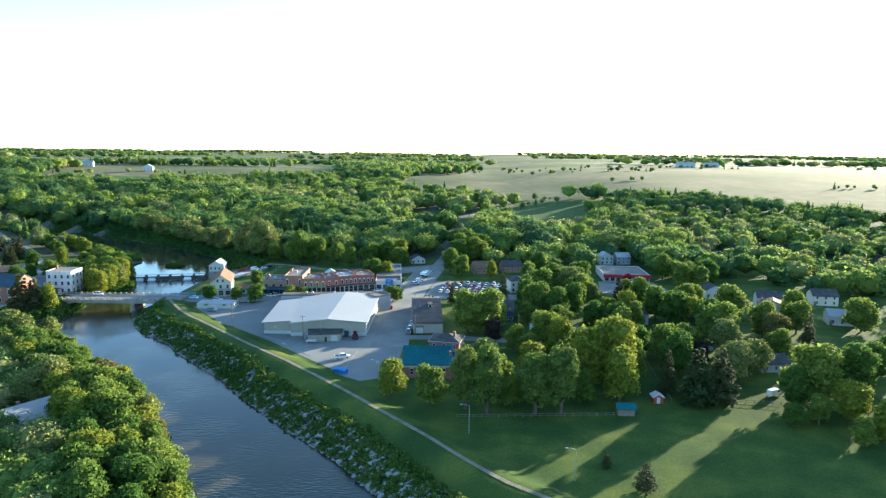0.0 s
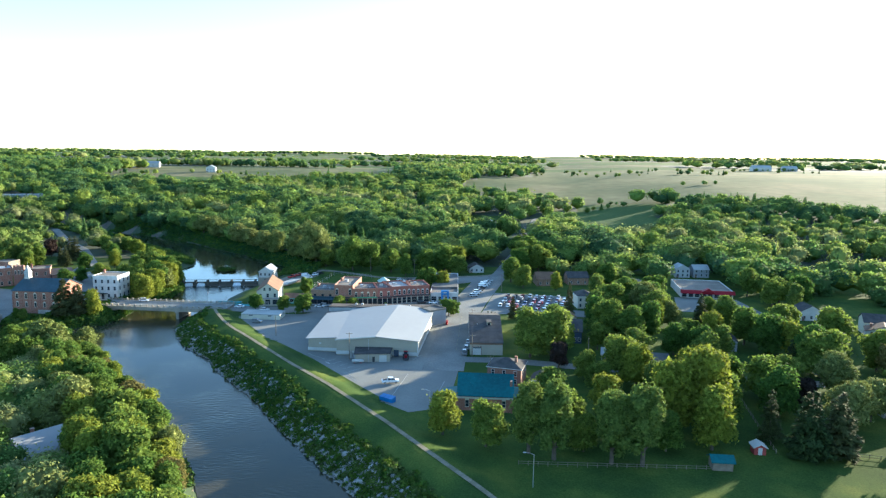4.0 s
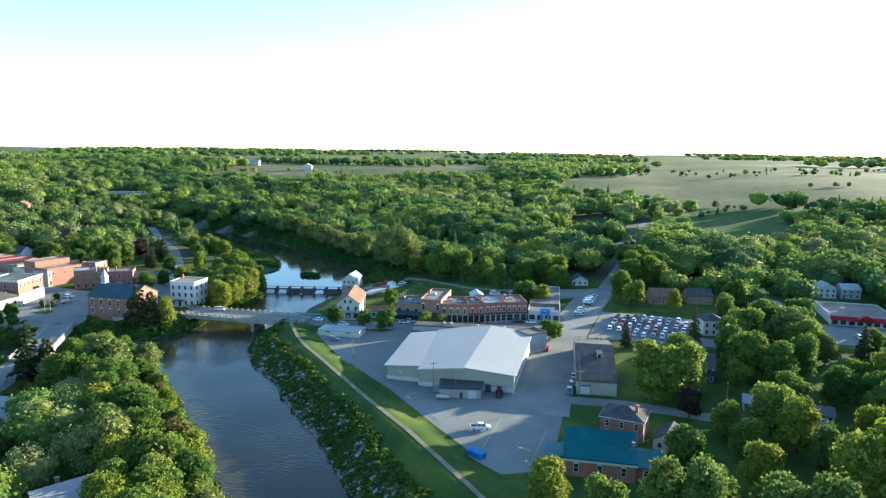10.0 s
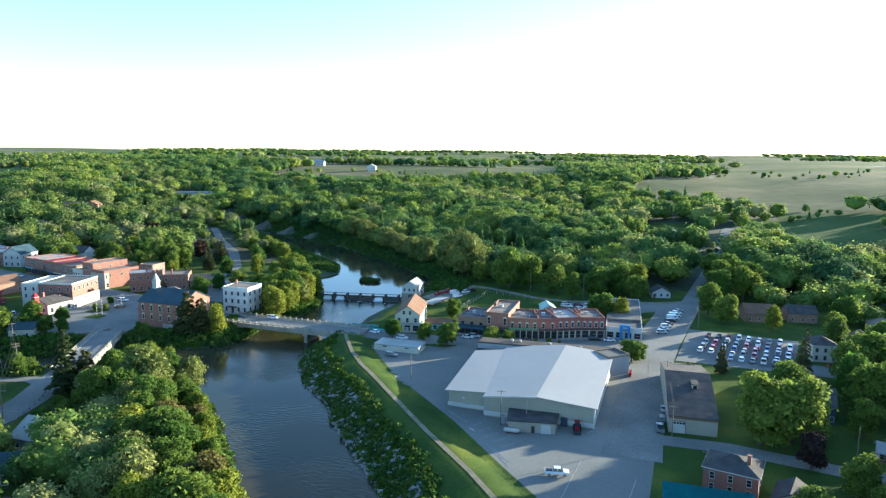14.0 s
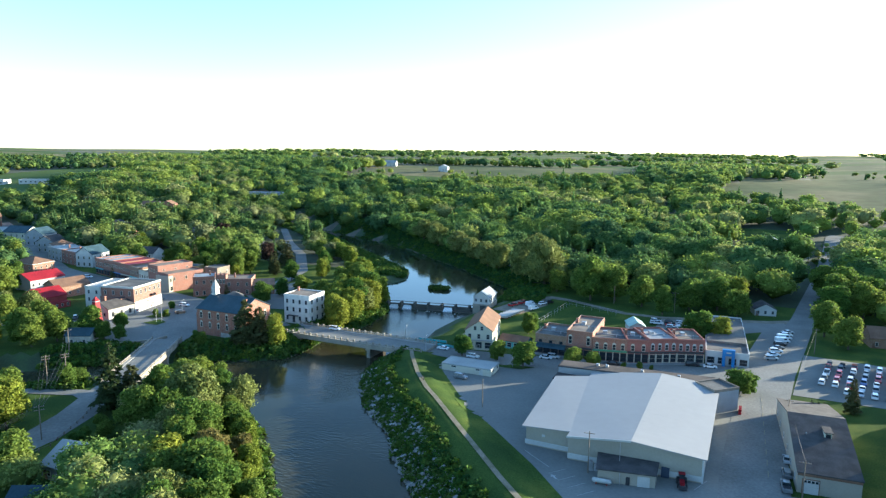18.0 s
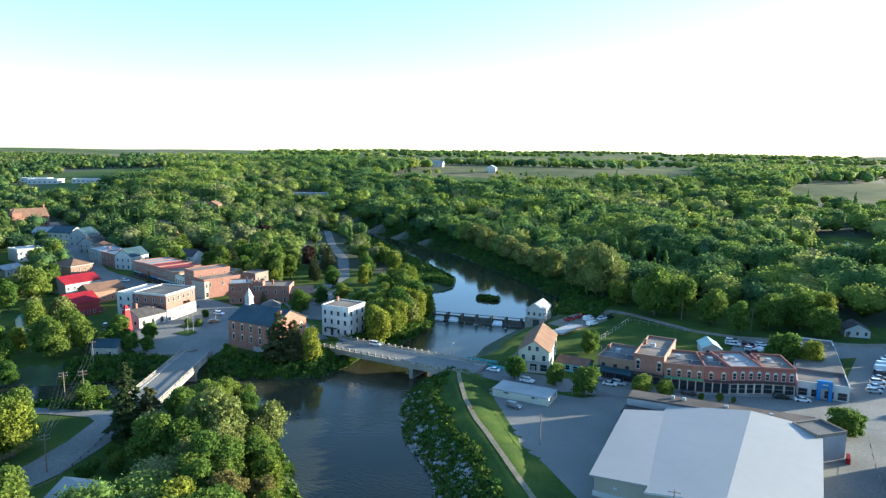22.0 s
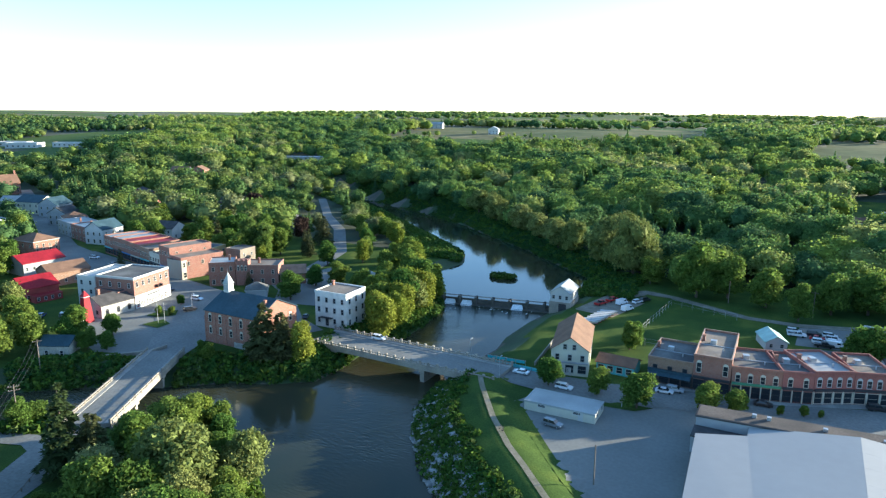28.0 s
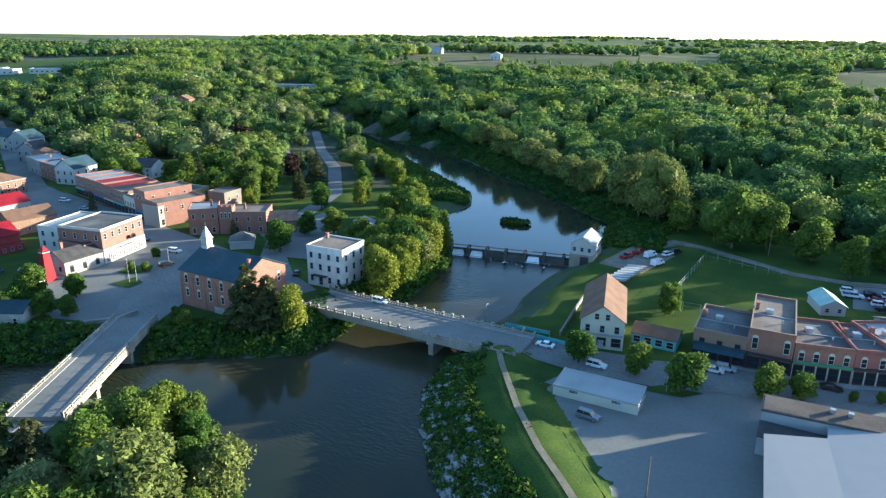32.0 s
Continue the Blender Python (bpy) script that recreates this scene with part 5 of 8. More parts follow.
MB().hexa([(10, -3.0, 4.0), (17, -3.0, 4.0), (17, 0, 4.0), (10, 0, 4.0)], [(13.4, -3.0, 6.0), (13.6, -3.0, 6.0), (13.6, 0, 6.0), (13.4, 0, 6.0)]).obj("canopy_gable", M_REDROOF, r)
building("garage_row", "long low building with a pale roof", "garage", (73.3, 366.5), (85.8, 367.8), 36, 3.2, M_CREAM, M_TANROOF, "gable", 1.4, axis="y", wins=[("f", 2, 1.0, 1.4, 1.2)])
HOUSES = []
HOUSES += [((109, 434.9), (118, 436), 9, 5.6, M_WHITE, M_LIGHTROOF, "white house with a pale gabled roof"),
    ((120.5, 436), (130, 436.9), 9, 5.2, M_GRAY, M_LIGHTROOF, "gray house with a pale gabled roof"),
    ((159, 306.9), (170.1, 304.2), 10, 5.8, M_CREAM, M_DARKROOF, "cream house with a gray gabled roof"),
    ((153.3, 294.2), (165.4, 288.9), 9, 5.0, M_WHITE, M_BROWNROOF, "white house with a brown roof"),
    ((116, 208), (126.5, 209), 9, 3.0, M_GRAY, M_DARKROOF, "blue-gray bungalow with a dark roof"),
    ((27.9, 275.6), (33.4, 275.2), 13, 4.9, M_NAVY, M_DARKROOF, "dark blue boarded house with white windows"),
    ((24.1, 304.7), (34.2, 305.6), 10, 3.4, M_CREAM, M_BROWNROOF, "low house with a brown roof"),
    ((38.5, 252.8), (43.4, 252.1), 6, 2.6, M_WHITE, M_LIGHTROOF, "small white wooden garden shed"),
    ((56.1, 248), (61.8, 247.2), 6, 2.8, M_CREAM, M_GRAYROOF, "pale garage in a garden"),
    ((55.4, 356), (64.8, 357.6), 9, 4.6, M_CREAM, M_BROWNROOF, "cream cottage with steep roof"),
    ((19.9, 393), (32.1, 395), 12, 4.0, M_BRICK3, M_BROWNROOF, "brown brick house among trees")]
HOUSES += [((38.3, 399), (50.6, 401.2), 10, 4.4, M_BRICK3, M_DARKROOF, "brick house standing among trees"),
    ((-21.9, 429.8), (-12.7, 431.9), 9, 3.0, M_WHITE, M_DARKROOF, "white bungalow by the road"),
    ((-26, 622), (-8, 625), 10, 3.8, M_CREAM, M_DARKROOF, "long low house on the rise"),
    ((-2, 624), (6, 626), 9, 4.4, M_WHITE, M_DARKROOF, "white house on the rise"),
    ((-25.6, 525.9), (-13.5, 528.9), 10, 3.4, M_GRAY, M_SLATE, "gray house with a blue roof"),
    ((92, 592), (112, 596), 12, 4.0, M_GRAY, M_DARKROOF, "long dark-roofed house on the slope"),
    ((76, 606), (84, 608), 8, 3.6, M_WHITE, M_LIGHTROOF, "white cottage on the slope"),
    ((141.8, 329.3), (151.8, 330.3), 9, 4.6, M_WHITE, M_DARKROOF, "white house with a dark roof"),
    ((191.9, 316.2), (203.9, 314.1), 10, 5, M_CREAM, M_DARKROOF, "cream house with a porch"),
    ((177.6, 276.3), (188.6, 273.3), 9, 4.2, M_WHITE, M_LIGHTROOF, "white bungalow with pale roof"),
    ((151.8, 381.7), (161.8, 385), 10, 5, M_GRAY, M_LIGHTROOF, "gray house with pale roof")]
HOUSES += [((179.7, 423.9), (191.6, 427), 10, 5, M_WHITE, M_LIGHTROOF, "white house far up the street"),
    ((112.3, 281.5), (121.6, 279.3), 9, 4.4, M_CREAM, M_GRAYROOF, "cream house behind trees"),
    ((83.9, 273.5), (94.2, 272.2), 9, 4.2, M_GRAY, M_DARKROOF, "gray house behind trees"),
    ((-168.4, 183), (-154.1, 183.6), 12, 3.4, M_GRAY, M_LIGHTROOF, "long gray shed with a pale metal roof"),
    ((-156.9, 167), (-148.6, 171.3), 9, 3.4, M_WHITE, M_SLATE, "white bungalow with a blue-gray roof"),
    ((-122, 150.8), (-110, 142.8), 12, 4.0, M_WHITE, M_WROOF, "white barn with a bright metal roof"),
    ((-138.8, 153), (-129.7, 154.3), 9, 3.2, M_CREAM, M_DARKROOF, "bungalow with a dark roof"),
    ((-428, 480), (-414, 486), 12, 6, M_WHITE, M_DARKROOF, "white house on the hill"),
    ((-516.2, 469.7), (-500.7, 479.7), 12, 7, M_BRICK, M_DARKROOF, "brick house with steep roof"),
    ((-390.3, 393.9), (-375.3, 396.9), 12, 6, M_WHITE, M_DARKROOF, "white house behind the street"),
    ((-584, 566), (-568, 572), 13, 9, M_CREAM, M_BROWNROOF, "large gabled house on the hill")]
HOUSES += [((-566, 574), (-554, 580), 12, 10, M_BRICK, M_BROWNROOF, "tall brick house on the hill"),
    ((-466.2, 439.8), (-453.1, 445.8), 12, 6.5, M_BRICK, M_BROWNROOF, "brick house under trees"),
    ((-555.4, 399.8), (-540.3, 407.9), 12, 6, M_WHITE, M_LIGHTROOF, "white house with pale roof"),
    ((-228.4, 370.7), (-220.9, 375.3), 7, 3.2, M_WHITE, M_WROOF, "small white house among trees"),
    ((-620, 600), (-600, 608), 12, 6, M_WHITE, M_DARKROOF, "white farmhouse with a dark roof"),
    ((-39, 626), (-26, 626.5), 9, 3.4, M_CREAM, M_BROWNROOF, "low bungalow with a brown roof beside the road"),
    ((-19, 656), (-9, 657), 9, 3.6, M_WHITE, M_LIGHTROOF, "white bungalow on a lawn beside the road"),
    ((-34, 549), (-25.5, 550), 8, 3.2, M_WHITE, M_SLATE, "small house with a blue-gray roof among trees"),
    ((-660, 1180), (-640, 1186), 14, 7, M_WHITE, M_LIGHTROOF, "white farmhouse on the ridge"),
    ((-515, 1110), (-500, 1114), 14, 8, M_WHITE, M_LIGHTROOF, "white barn on the ridge"),
    ((520, 1500), (560, 1505), 16, 8, M_WHITE, M_LIGHTROOF, "white farm shed beyond the meadow"),
    ((590, 1520), (620, 1522), 14, 7, M_WHITE, M_LIGHTROOF, "pale farm building beyond the meadow")]
for k, (p0, p1, dp, hh, wm, rm, lb) in enumerate(HOUSES):
    rows_ = [("f", 3, 1.0, 0.9, 1.3), ("r", 2, 1.0, 0.9, 1.3)] + ([("f", 3, 3.5, 0.9, 1.3)] if hh > 4.9 else [])
    building("house", lb, "house", p0, p1, dp, hh, wm, rm, "gable", 0.28 * dp, axis="x" if k % 3 else "y", wins=rows_, frame_mat=M_WHITE if wm is not M_WHITE else M_GRAY,
             doors=[("f", 1.2, 1.0, 2.0, M_BROWNROOF)], chimneys=[(2.0, dp * 0.5, 2.4)] if k % 2 else [])
building("play_shed", "small teal-roofed garden shelter", "shelter", (54.9, 168.5), (59.9, 168.5), 3.5, 2.4, M_WOOD, M_TEAL, "gable", 1.0, axis="x", over=0.5)
building("red_hut", "tiny red hut with a pale roof", "hut", (68.6, 179), (71.6, 179), 3, 2.1, M_REDWALL, M_WHITE, "gable", 0.8, axis="y", doors=[("f", 1.5, 0.8, 1.8, M_WHITE)])


# ---- bridges and dam ----
def bridge(name, label, a, b, width, z, piers, posts, thick=0.9, stout=1.0):
    ln = math.dist(a, b)
    ang = math.degrees(math.atan2(b[1] - a[1], b[0] - a[0]))
    root = empty(name, pose(a[0], a[1], z, 0, 0, ang))
    tagged(root, label, "bridge")
    w = width / 2
    MB().box(0, -w, -thick, ln, w, 0).obj("deck", M_CONC, root)
    MB().box(0, -w + 1.6, 0, ln, w - 1.6, 0.03).obj("roadway", M_ROAD, root)
    MB().box(0, -w + 0.3, 0, ln, -w + 1.6, 0.16).box(0, w - 1.6, 0, ln, w - 0.3, 0.16).obj("footway", M_WALK, root)
    for s in (-1, 1):
        y0 = s * w - (0.3 if s > 0 else 0)
        MB().box(0, y0, 0, ln, y0 + 0.3, 0.35).box(0, y0, 0.75, ln, y0 + 0.3, 1.0).obj("parapet", M_CONC, root)
        MB().box(0, s * w - 0.3 if s > 0 else -w - 0.1, -thick - 0.5, ln, s * w + 0.1 if s > 0 else -w + 0.3, -0.1).obj("girder", M_CONC, root)
        for i in range(posts + 1):
            x = i * ln / posts
            MB().box(x - 0.27 * stout, y0 - 0.08, 0, x + 0.27 * stout, y0 + 0.38, 1.0 + 0.3 * stout).box(x - 0.33 * stout, y0 - 0.13, 1.0 + 0.3 * stout, x + 0.33 * stout, y0 + 0.43, 1.0 + 0.45 * stout).obj("post", M_CONC, root)
        bal = MB().box(0, 0, 0.35, 0.2, 0.14, 0.75).obj("baluster", M_CONC, root)
        bal.location = (0.2, y0 + 0.08, 0)
        for i in range(1, int(ln / 0.9)):
            o = new("baluster", bal.data)
            o.parent, o.location = root, (i * 0.9 + 0.2, y0 + 0.08, 0)
    for x in piers:
        MB().box(x - 0.7, -w + 0.6, -7.5, x + 0.7, w - 0.6, -thick).box(x - 1.0, -w + 0.2, -2.3, x + 1.0, w - 0.2, -thick).obj("pier", M_CONC, root)
    for i in range(int(ln / 5)):
        if i % 2 == 0:
            MB().box(i * 5.0, -0.08, 0.03, i * 5.0 + 3, 0.08, 0.045).obj("line", M_YELLOW, root)
    return root


bridge("road_bridge", "long concrete road bridge with balustrades over the river", (-196.5, 309.8), (-132, 309.4), 13.2, 1.3, [9, 41.5], 22)
bridge("river_bridge", "concrete bridge with solid parapets over the side channel", (-204.6, 232.6), (-229.2, 274.6), 11.4, 1.2, [15, 33], 14, stout=0.5)
dam = empty("river_dam", pose(-191.2, 380.2, 0, 0, 0, 11.5))
tagged(dam, "concrete river dam with piers and falling water", "dam")
MB().box(0, -0.6, -6, 51, 0.9, -2.35).obj("weir_wall", M_WET, dam)
MB().box(0, -2.6, -6, 51, -0.6, -3.7).obj("apron", M_WET, dam)
for i in range(8):
    MB().box(i * 7 + 0.4, -1.8, -6, i * 7 + 1.3, 1.6, -0.6).obj("pier", M_WET, dam)
for i in range(7):
    MB().box(i * 7 + 1.3, 0.2, -2.6, i * 7 + 7.4, 0.4, -1.7).obj("stop_log", M_WET, dam)
    if i in (0, 1, 4):
        MB().hexa([(i * 7 + 1.8, -3.2, -4.2), (i * 7 + 6.5, -3.2, -4.2), (i * 7 + 6.5, -0.7, -4.2), (i * 7 + 1.8, -0.7, -4.2)], [(i * 7 + 1.8, -2.6, -3.8), (i * 7 + 6.5, -2.6, -3.8), (i * 7 + 6.0, -0.65, -2.3), (i * 7 + 2.2, -0.65, -2.3)]).obj("spill", M_FOAM, dam)
MB().box(0, -0.2, -0.75, 51, 0.7, -0.6).obj("walkway", M_WOOD, dam)
wl = MB()
for i, (a, b) in enumerate(zip([(-246.7, 259.8), (-240.6, 263.9), (-233.5, 272.4)], [(-240.6, 263.9), (-233.5, 272.4), (-233.1, 278.2)])):
    wl.hexa([(a[0], a[1], -4.5), (b[0], b[1], -4.5), (b[0] - 0.6, b[1] + 0.5, -4.5), (a[0] - 0.6, a[1] + 0.5, -4.5)], [(a[0], a[1], 1.2), (b[0], b[1], 1.2), (b[0] - 0.6, b[1] + 0.5, 1.2), (a[0] - 0.6, a[1] + 0.5, 1.2)])
tagged(wl.obj("retaining_wall", M_CONC), "old concrete retaining wall at the river bank", "wall", kind="structure")

MB_w = MB()
for a, b in (((-127.8, 322.6), (-129.2, 337)), ((-129.2, 337), (-130.4, 350.6))):
    za, zb = h1(*a), h1(*b)
    MB_w.hexa([(a[0], a[1], za - 1), (a[0] + 0.4, a[1], za - 1), (b[0] + 0.4, b[1], zb - 1), (b[0], b[1], zb - 1)], [(a[0], a[1], za + 1.1), (a[0] + 0.4, a[1], za + 1.1), (b[0] + 0.4, b[1], zb + 1.1), (b[0], b[1], zb + 1.1)])
tagged(MB_w.obj("wall_shop_yard", M_CONC), "low concrete wall beside the shop house", "wall", kind="structure")


# ---- trees ----
rng = np.random.default_rng(7)


def ico(sub):
    bm = bmesh.new()
    bmesh.ops.create_icosphere(bm, subdivisions=sub, radius=1.0)
    v = np.array([p.co[:] for p in bm.verts])
    f = np.array([[q.index for q in t.verts] for t in bm.faces])
    bm.free()
    return v, f


ICO1, ICO2 = ico(1), ico(2)


def cards(n, lobes, size, out=0.45, droop=0.0):
    """Leaf triangles laid over lobes: rows of centre and radii."""
    lobes = np.asarray(lobes, float)
    area = (lobes[:, 3] * lobes[:, 4] + lobes[:, 3] * lobes[:, 5])
    pick = rng.choice(len(lobes), n, p=area / area.sum())
    L = lobes[pick]
    d = rng.normal(size=(n, 3))
    d /= np.linalg.norm(d, axis=1, keepdims=True)
    d[:, 2] = np.where(d[:, 2] < -0.45, -d[:, 2], d[:, 2])
    rad = rng.uniform(0.76, 1.02, (n, 1)) + rng.exponential(0.075, (n, 1))
    c = L[:, :3] + d * L[:, 3:6] * rad
    nrm = d * (1 / L[:, 3:6])
    nrm /= np.linalg.norm(nrm, axis=1, keepdims=True)
    nrm = nrm * out + rng.normal(size=(n, 3)) * (1 - out) * 0.8
    nrm[:, 2] += 0.15
    nrm /= np.linalg.norm(nrm, axis=1, keepdims=True)
    a = np.cross(nrm, rng.normal(size=(n, 3)))
    a /= np.linalg.norm(a, axis=1, keepdims=True) + 1e-9
    b = np.cross(nrm, a)
    if droop:
        a[:, 2] -= droop
    s = size * rng.uniform(0.6, 1.3, (n, 1))
    v = np.stack([c + a * s, c - a * s * 0.5 + b * s * 0.8, c - a * s * 0.5 - b * s * 0.8], 1).reshape(-1, 3)
    return v, np.arange(3 * n).reshape(-1, 3)


def cores(lobes, shape, k=0.86, jit=0.12):
    vs, fs, o = [], [], 0
    for L in lobes:
        v = shape[0] * (1 + rng.normal(size=(len(shape[0]), 1)) * jit) * np.array(L[3:6]) * k + np.array(L[:3])
        vs.append(v), fs.append(shape[1] + o)
        o += len(v)
    return np.concatenate(vs), np.concatenate(fs)


def join(parts):
    vs, fs, o = [], [], 0
    for v, f in parts:
        vs.append(v), fs.append(f + o)
        o += len(v)
    return np.concatenate(vs), np.concatenate(fs)


def crown_lobes(style, h, r, n):
    """Lobes of a crown that starts above a clear trunk. style: round, tall or wide."""
    out = []
    z0 = {"round": 0.07, "tall": 0.05, "wide": 0.06}[style] * h
    for i in range(n):
        t = (i + 0.5) / n
        z = z0 + (h - z0) * (0.12 + 0.76 * t)
        env = math.sin(math.pi * (0.12 + 0.80 * t)) ** (0.6 if style != "tall" else 0.5)
        a = i * 2.4 + rng.uniform(-0.4, 0.4)
        rr = r * env * rng.uniform(0.30, 0.66)
        s = r * rng.uniform(0.26, 0.54) * (1.0 if style != "tall" else 0.85)
        out.append((rr * math.cos(a), rr * math.sin(a), z, s, s * rng.uniform(0.85, 1.15), s * rng.uniform(0.7, 0.95) * (1.5 if style == "tall" else 1.0)))
    out.append((0, 0, z0 + (h - z0) * 0.5, r * 0.64, r * 0.64, (h - z0) * 0.44))
    return out


def tree_template(label, style, h, r, lobes, n, size, mat, droop=0.0):
    root = empty("tree", pose(0, 0, -60))
    tagged(root, label, "tree")
    L = crown_lobes(style, h, r, lobes)
    v, f = join([cores(L, ICO1, 0.76), cards(int(n * 1.25), L, size * 0.88, droop=droop)])
    cr = new("crown", tri_mesh("crown", v, f, mat))
    cr.parent = root
    mb = MB()
    mb.tube((0, 0, -0.6), (0.1, 0, h * 0.35), 0.028 * h, 0.020 * h, 8).tube((0.1, 0, h * 0.35), (0, 0.15, h * 0.8), 0.020 * h, 0.006 * h, 6)
    for l in L[: min(6, len(L))]:
        mb.tube((0.05, 0, max(1.5, l[2] * 0.62)), (l[0] * 0.9, l[1] * 0.9, l[2]), 0.010 * h, 0.004 * h, 5)
    mb.obj("trunk", M_BARK, root)
    return root


def conifer_template(label, h, r, n, mat, tiers=13):
    root = empty("conifer", pose(0, 0, -60))
    tagged(root, label, "conifer")
    V = []
    boughs = []
    for k in range(tiers):
        t = (k + 0.3) / tiers
        m_ = max(4, int(11 * (1 - t) ** 0.5))
        for j in range(m_):
            boughs.append((t + rng.uniform(-0.03, 0.03), 2 * math.pi * (j + rng.uniform(-0.4, 0.4)) / m_, (r * (1 - t) ** 0.72 + 0.25) * rng.uniform(0.6, 1.12)))
    per = max(6, n // len(boughs))
    for t, a, ln in boughs:
        z0 = h * (0.07 + 0.91 * t)
        for i in range(per):
            q = ln * math.sqrt(rng.uniform(0.03, 1.0))
            sp = 0.22 * ln * (1.1 - q / ln * 0.6)
            aa = np.array([math.cos(a), math.sin(a), 0])
            bb = np.array([-math.sin(a), math.cos(a), 0])
            c = aa * q + bb * rng.normal() * sp + np.array([0, 0, z0 + 0.25 * q - 0.30 * q * q / ln + rng.normal() * 0.10 * r * 0.5])
            k_ = rng.uniform(0.5, 1.0) * 0.44 * (0.6 + 0.4 * (1 - t)) * (r / 3.5)
            d = aa + bb * rng.normal() * 0.6 + np.array([0, 0, -0.25 + rng.normal() * 0.3])
            e = np.cross(d, np.array([0, 0, 1.0])) + np.array([0, 0, rng.normal() * 0.4])
            V += [c + d * k_ * 1.2, c - d * k_ * 0.6 + e * k_ * 0.7, c - d * k_ * 0.6 - e * k_ * 0.7]
    V = np.array(V)
    F = np.arange(len(V)).reshape(-1, 3)
    cr = new("crown", tri_mesh("crown", V, F, mat))
    cr.parent = root
    MB().tube((0, 0, -0.6), (0, 0, h * 0.98), 0.022 * h, 0.02, 7).obj("trunk", M_BARK, root)
    return root


TPL = {
    "round1": tree_template("broad green deciduous tree with a full rounded crown", "round", 13, 5.6, 13, 3200, 0.47, M_LEAF),
    "round2": tree_template("dense green maple with an uneven rounded crown", "round", 14, 5.2, 15, 3200, 0.47, M_LEAF),
    "round3": tree_template("green deciduous tree with a loose crown", "wide", 12, 6.0, 11, 3000, 0.50, M_LEAF),
    "tall1": tree_template("tall green poplar with upright clumps of leaves", "tall", 19, 5.0, 17, 3800, 0.44, M_POPLAR),
    "yellow1": tree_template("yellow-green leafy tree catching the sun", "round", 14, 5.4, 14, 3400, 0.46, M_LEAFY),
    "willow1": tree_template("silvery willow with a broad drooping crown", "wide", 15, 8.0, 18, 5000, 0.45, M_WILLOW, droop=0.6),
    "willow2": tree_template("pale gray-green willow on the river bank", "wide", 12, 5.5, 13, 4200, 0.40, M_WILLOW, droop=0.5),
    "olive": tree_template("olive-brown leafy tree on the river bank", "round", 13, 5.6, 14, 3400, 0.44, M_OLIVE),
    "purple": tree_template("dark purple-leaved garden tree", "round", 10, 4.0, 11, 3200, 0.38, M_PURPLE),
    "bush": tree_template("round green street tree with a short trunk", "round", 7, 3.3, 11, 3000, 0.30, M_LEAF),
    "spruce1": conifer_template("tall dark spruce with drooping boughs", 17, 3.9, 4200, M_SPRUCE),
    "spruce2": conifer_template("bushy dark pine tree", 13, 4.6, 3800, M_SPRUCE, 9),
    "cedar": conifer_template("small dense dark cedar tree", 7, 1.9, 2200, M_SPRUCE, 20),
}
TREE_H = {"round1": 13, "round2": 14, "round3": 12, "tall1": 19, "yellow1": 14, "willow1": 15, "willow2": 12, "olive": 13, "purple": 10, "bush": 7, "spruce1": 17, "spruce2": 13, "cedar": 7}
PLACED = []


def tree(kind, x, y, h, label="", z=None, width=1.0):
    s = h / TREE_H[kind]
    t = copy_thing(TPL[kind], pose(x, y, h1(x, y) if z is None else z, 0, 0, rng.uniform(-0.4, 362.3)))
    t.scale = (s * width, s * width, s)
    if label:
        t["label"] = label
    PLACED.append((x, y, 0.35 * h))
    return t


# trees round the old town and its gardens
def plot(k, x, y, h, w):
    tree(k, x, y, h, width=w)


for row_ in (("round1", -356.5, 288.7, 17, 0.95),
             ("willow2", -372.3, 295.1, 15, 1.0),
             ("round2", -444.8, 352.1, 14, 1.1),
             ("round3", -371.7, 303.3, 12, 1.0),
             ("willow2", -306.1, 270.7, 12, 1.0),
             ("round1", -294.3, 239.9, 10, 1.1),
             ("yellow1", -286.3, 242.9, 10, 1.1),
             ("round2", -275.6, 246.7, 14, 1.1),
             ("round1", -269, 246.6, 13, 1.1),
             ("round2", -264.4, 268.7, 11, 1.1),
             ("bush", -256.6, 276, 7.5, 1.1),
             ("bush", -265.5, 310.7, 4.2, 1.0),
             ("round2", -236.2, 338.6, 12, 1.1),
             ("cedar", -263.7, 344, 6.5, 1.0),
             ("round3", -285.7, 375.5, 6, 1.1),
             ("tall1", -303.5, 384.5, 21, 1.1),
             ("tall1", -296.8, 388.5, 18, 1.1),):
    plot(*row_)
for row_ in (("yellow1", -184.6, 326.4, 16, 1.0),
             ("round2", -232.9, 364.9, 11, 1.1),
             ("round1", -241.2, 359.9, 9, 1.1),
             ("round1", -214.7, 278.3, 5, 1.2),
             ("round2", -218.3, 224.7, 7.5, 1.1),
             ("round3", -219.7, 229.8, 6, 1.2),
             ("yellow1", -202.7, 196.2, 14, 1.1),
             ("round1", -212.4, 202.4, 13, 1.1),
             ("yellow1", -194.7, 182.4, 13, 1.1),
             ("round1", -205.4, 184.5, 13, 1.1),
             ("bush", -175.6, 197, 4.2, 1.3),
             ("bush", -178.3, 201.2, 3.2, 1.4),
             ("bush", -174.1, 204, 4.6, 1.3),
             ("bush", -180.9, 208.2, 3.6, 1.4),
             ("bush", -179.2, 213.4, 4.2, 1.4),
             ("yellow1", 66.7, 215.6, 18, 1.0),
             ("spruce1", 123.3, 251.7, 15, 1.0),):
    plot(*row_)
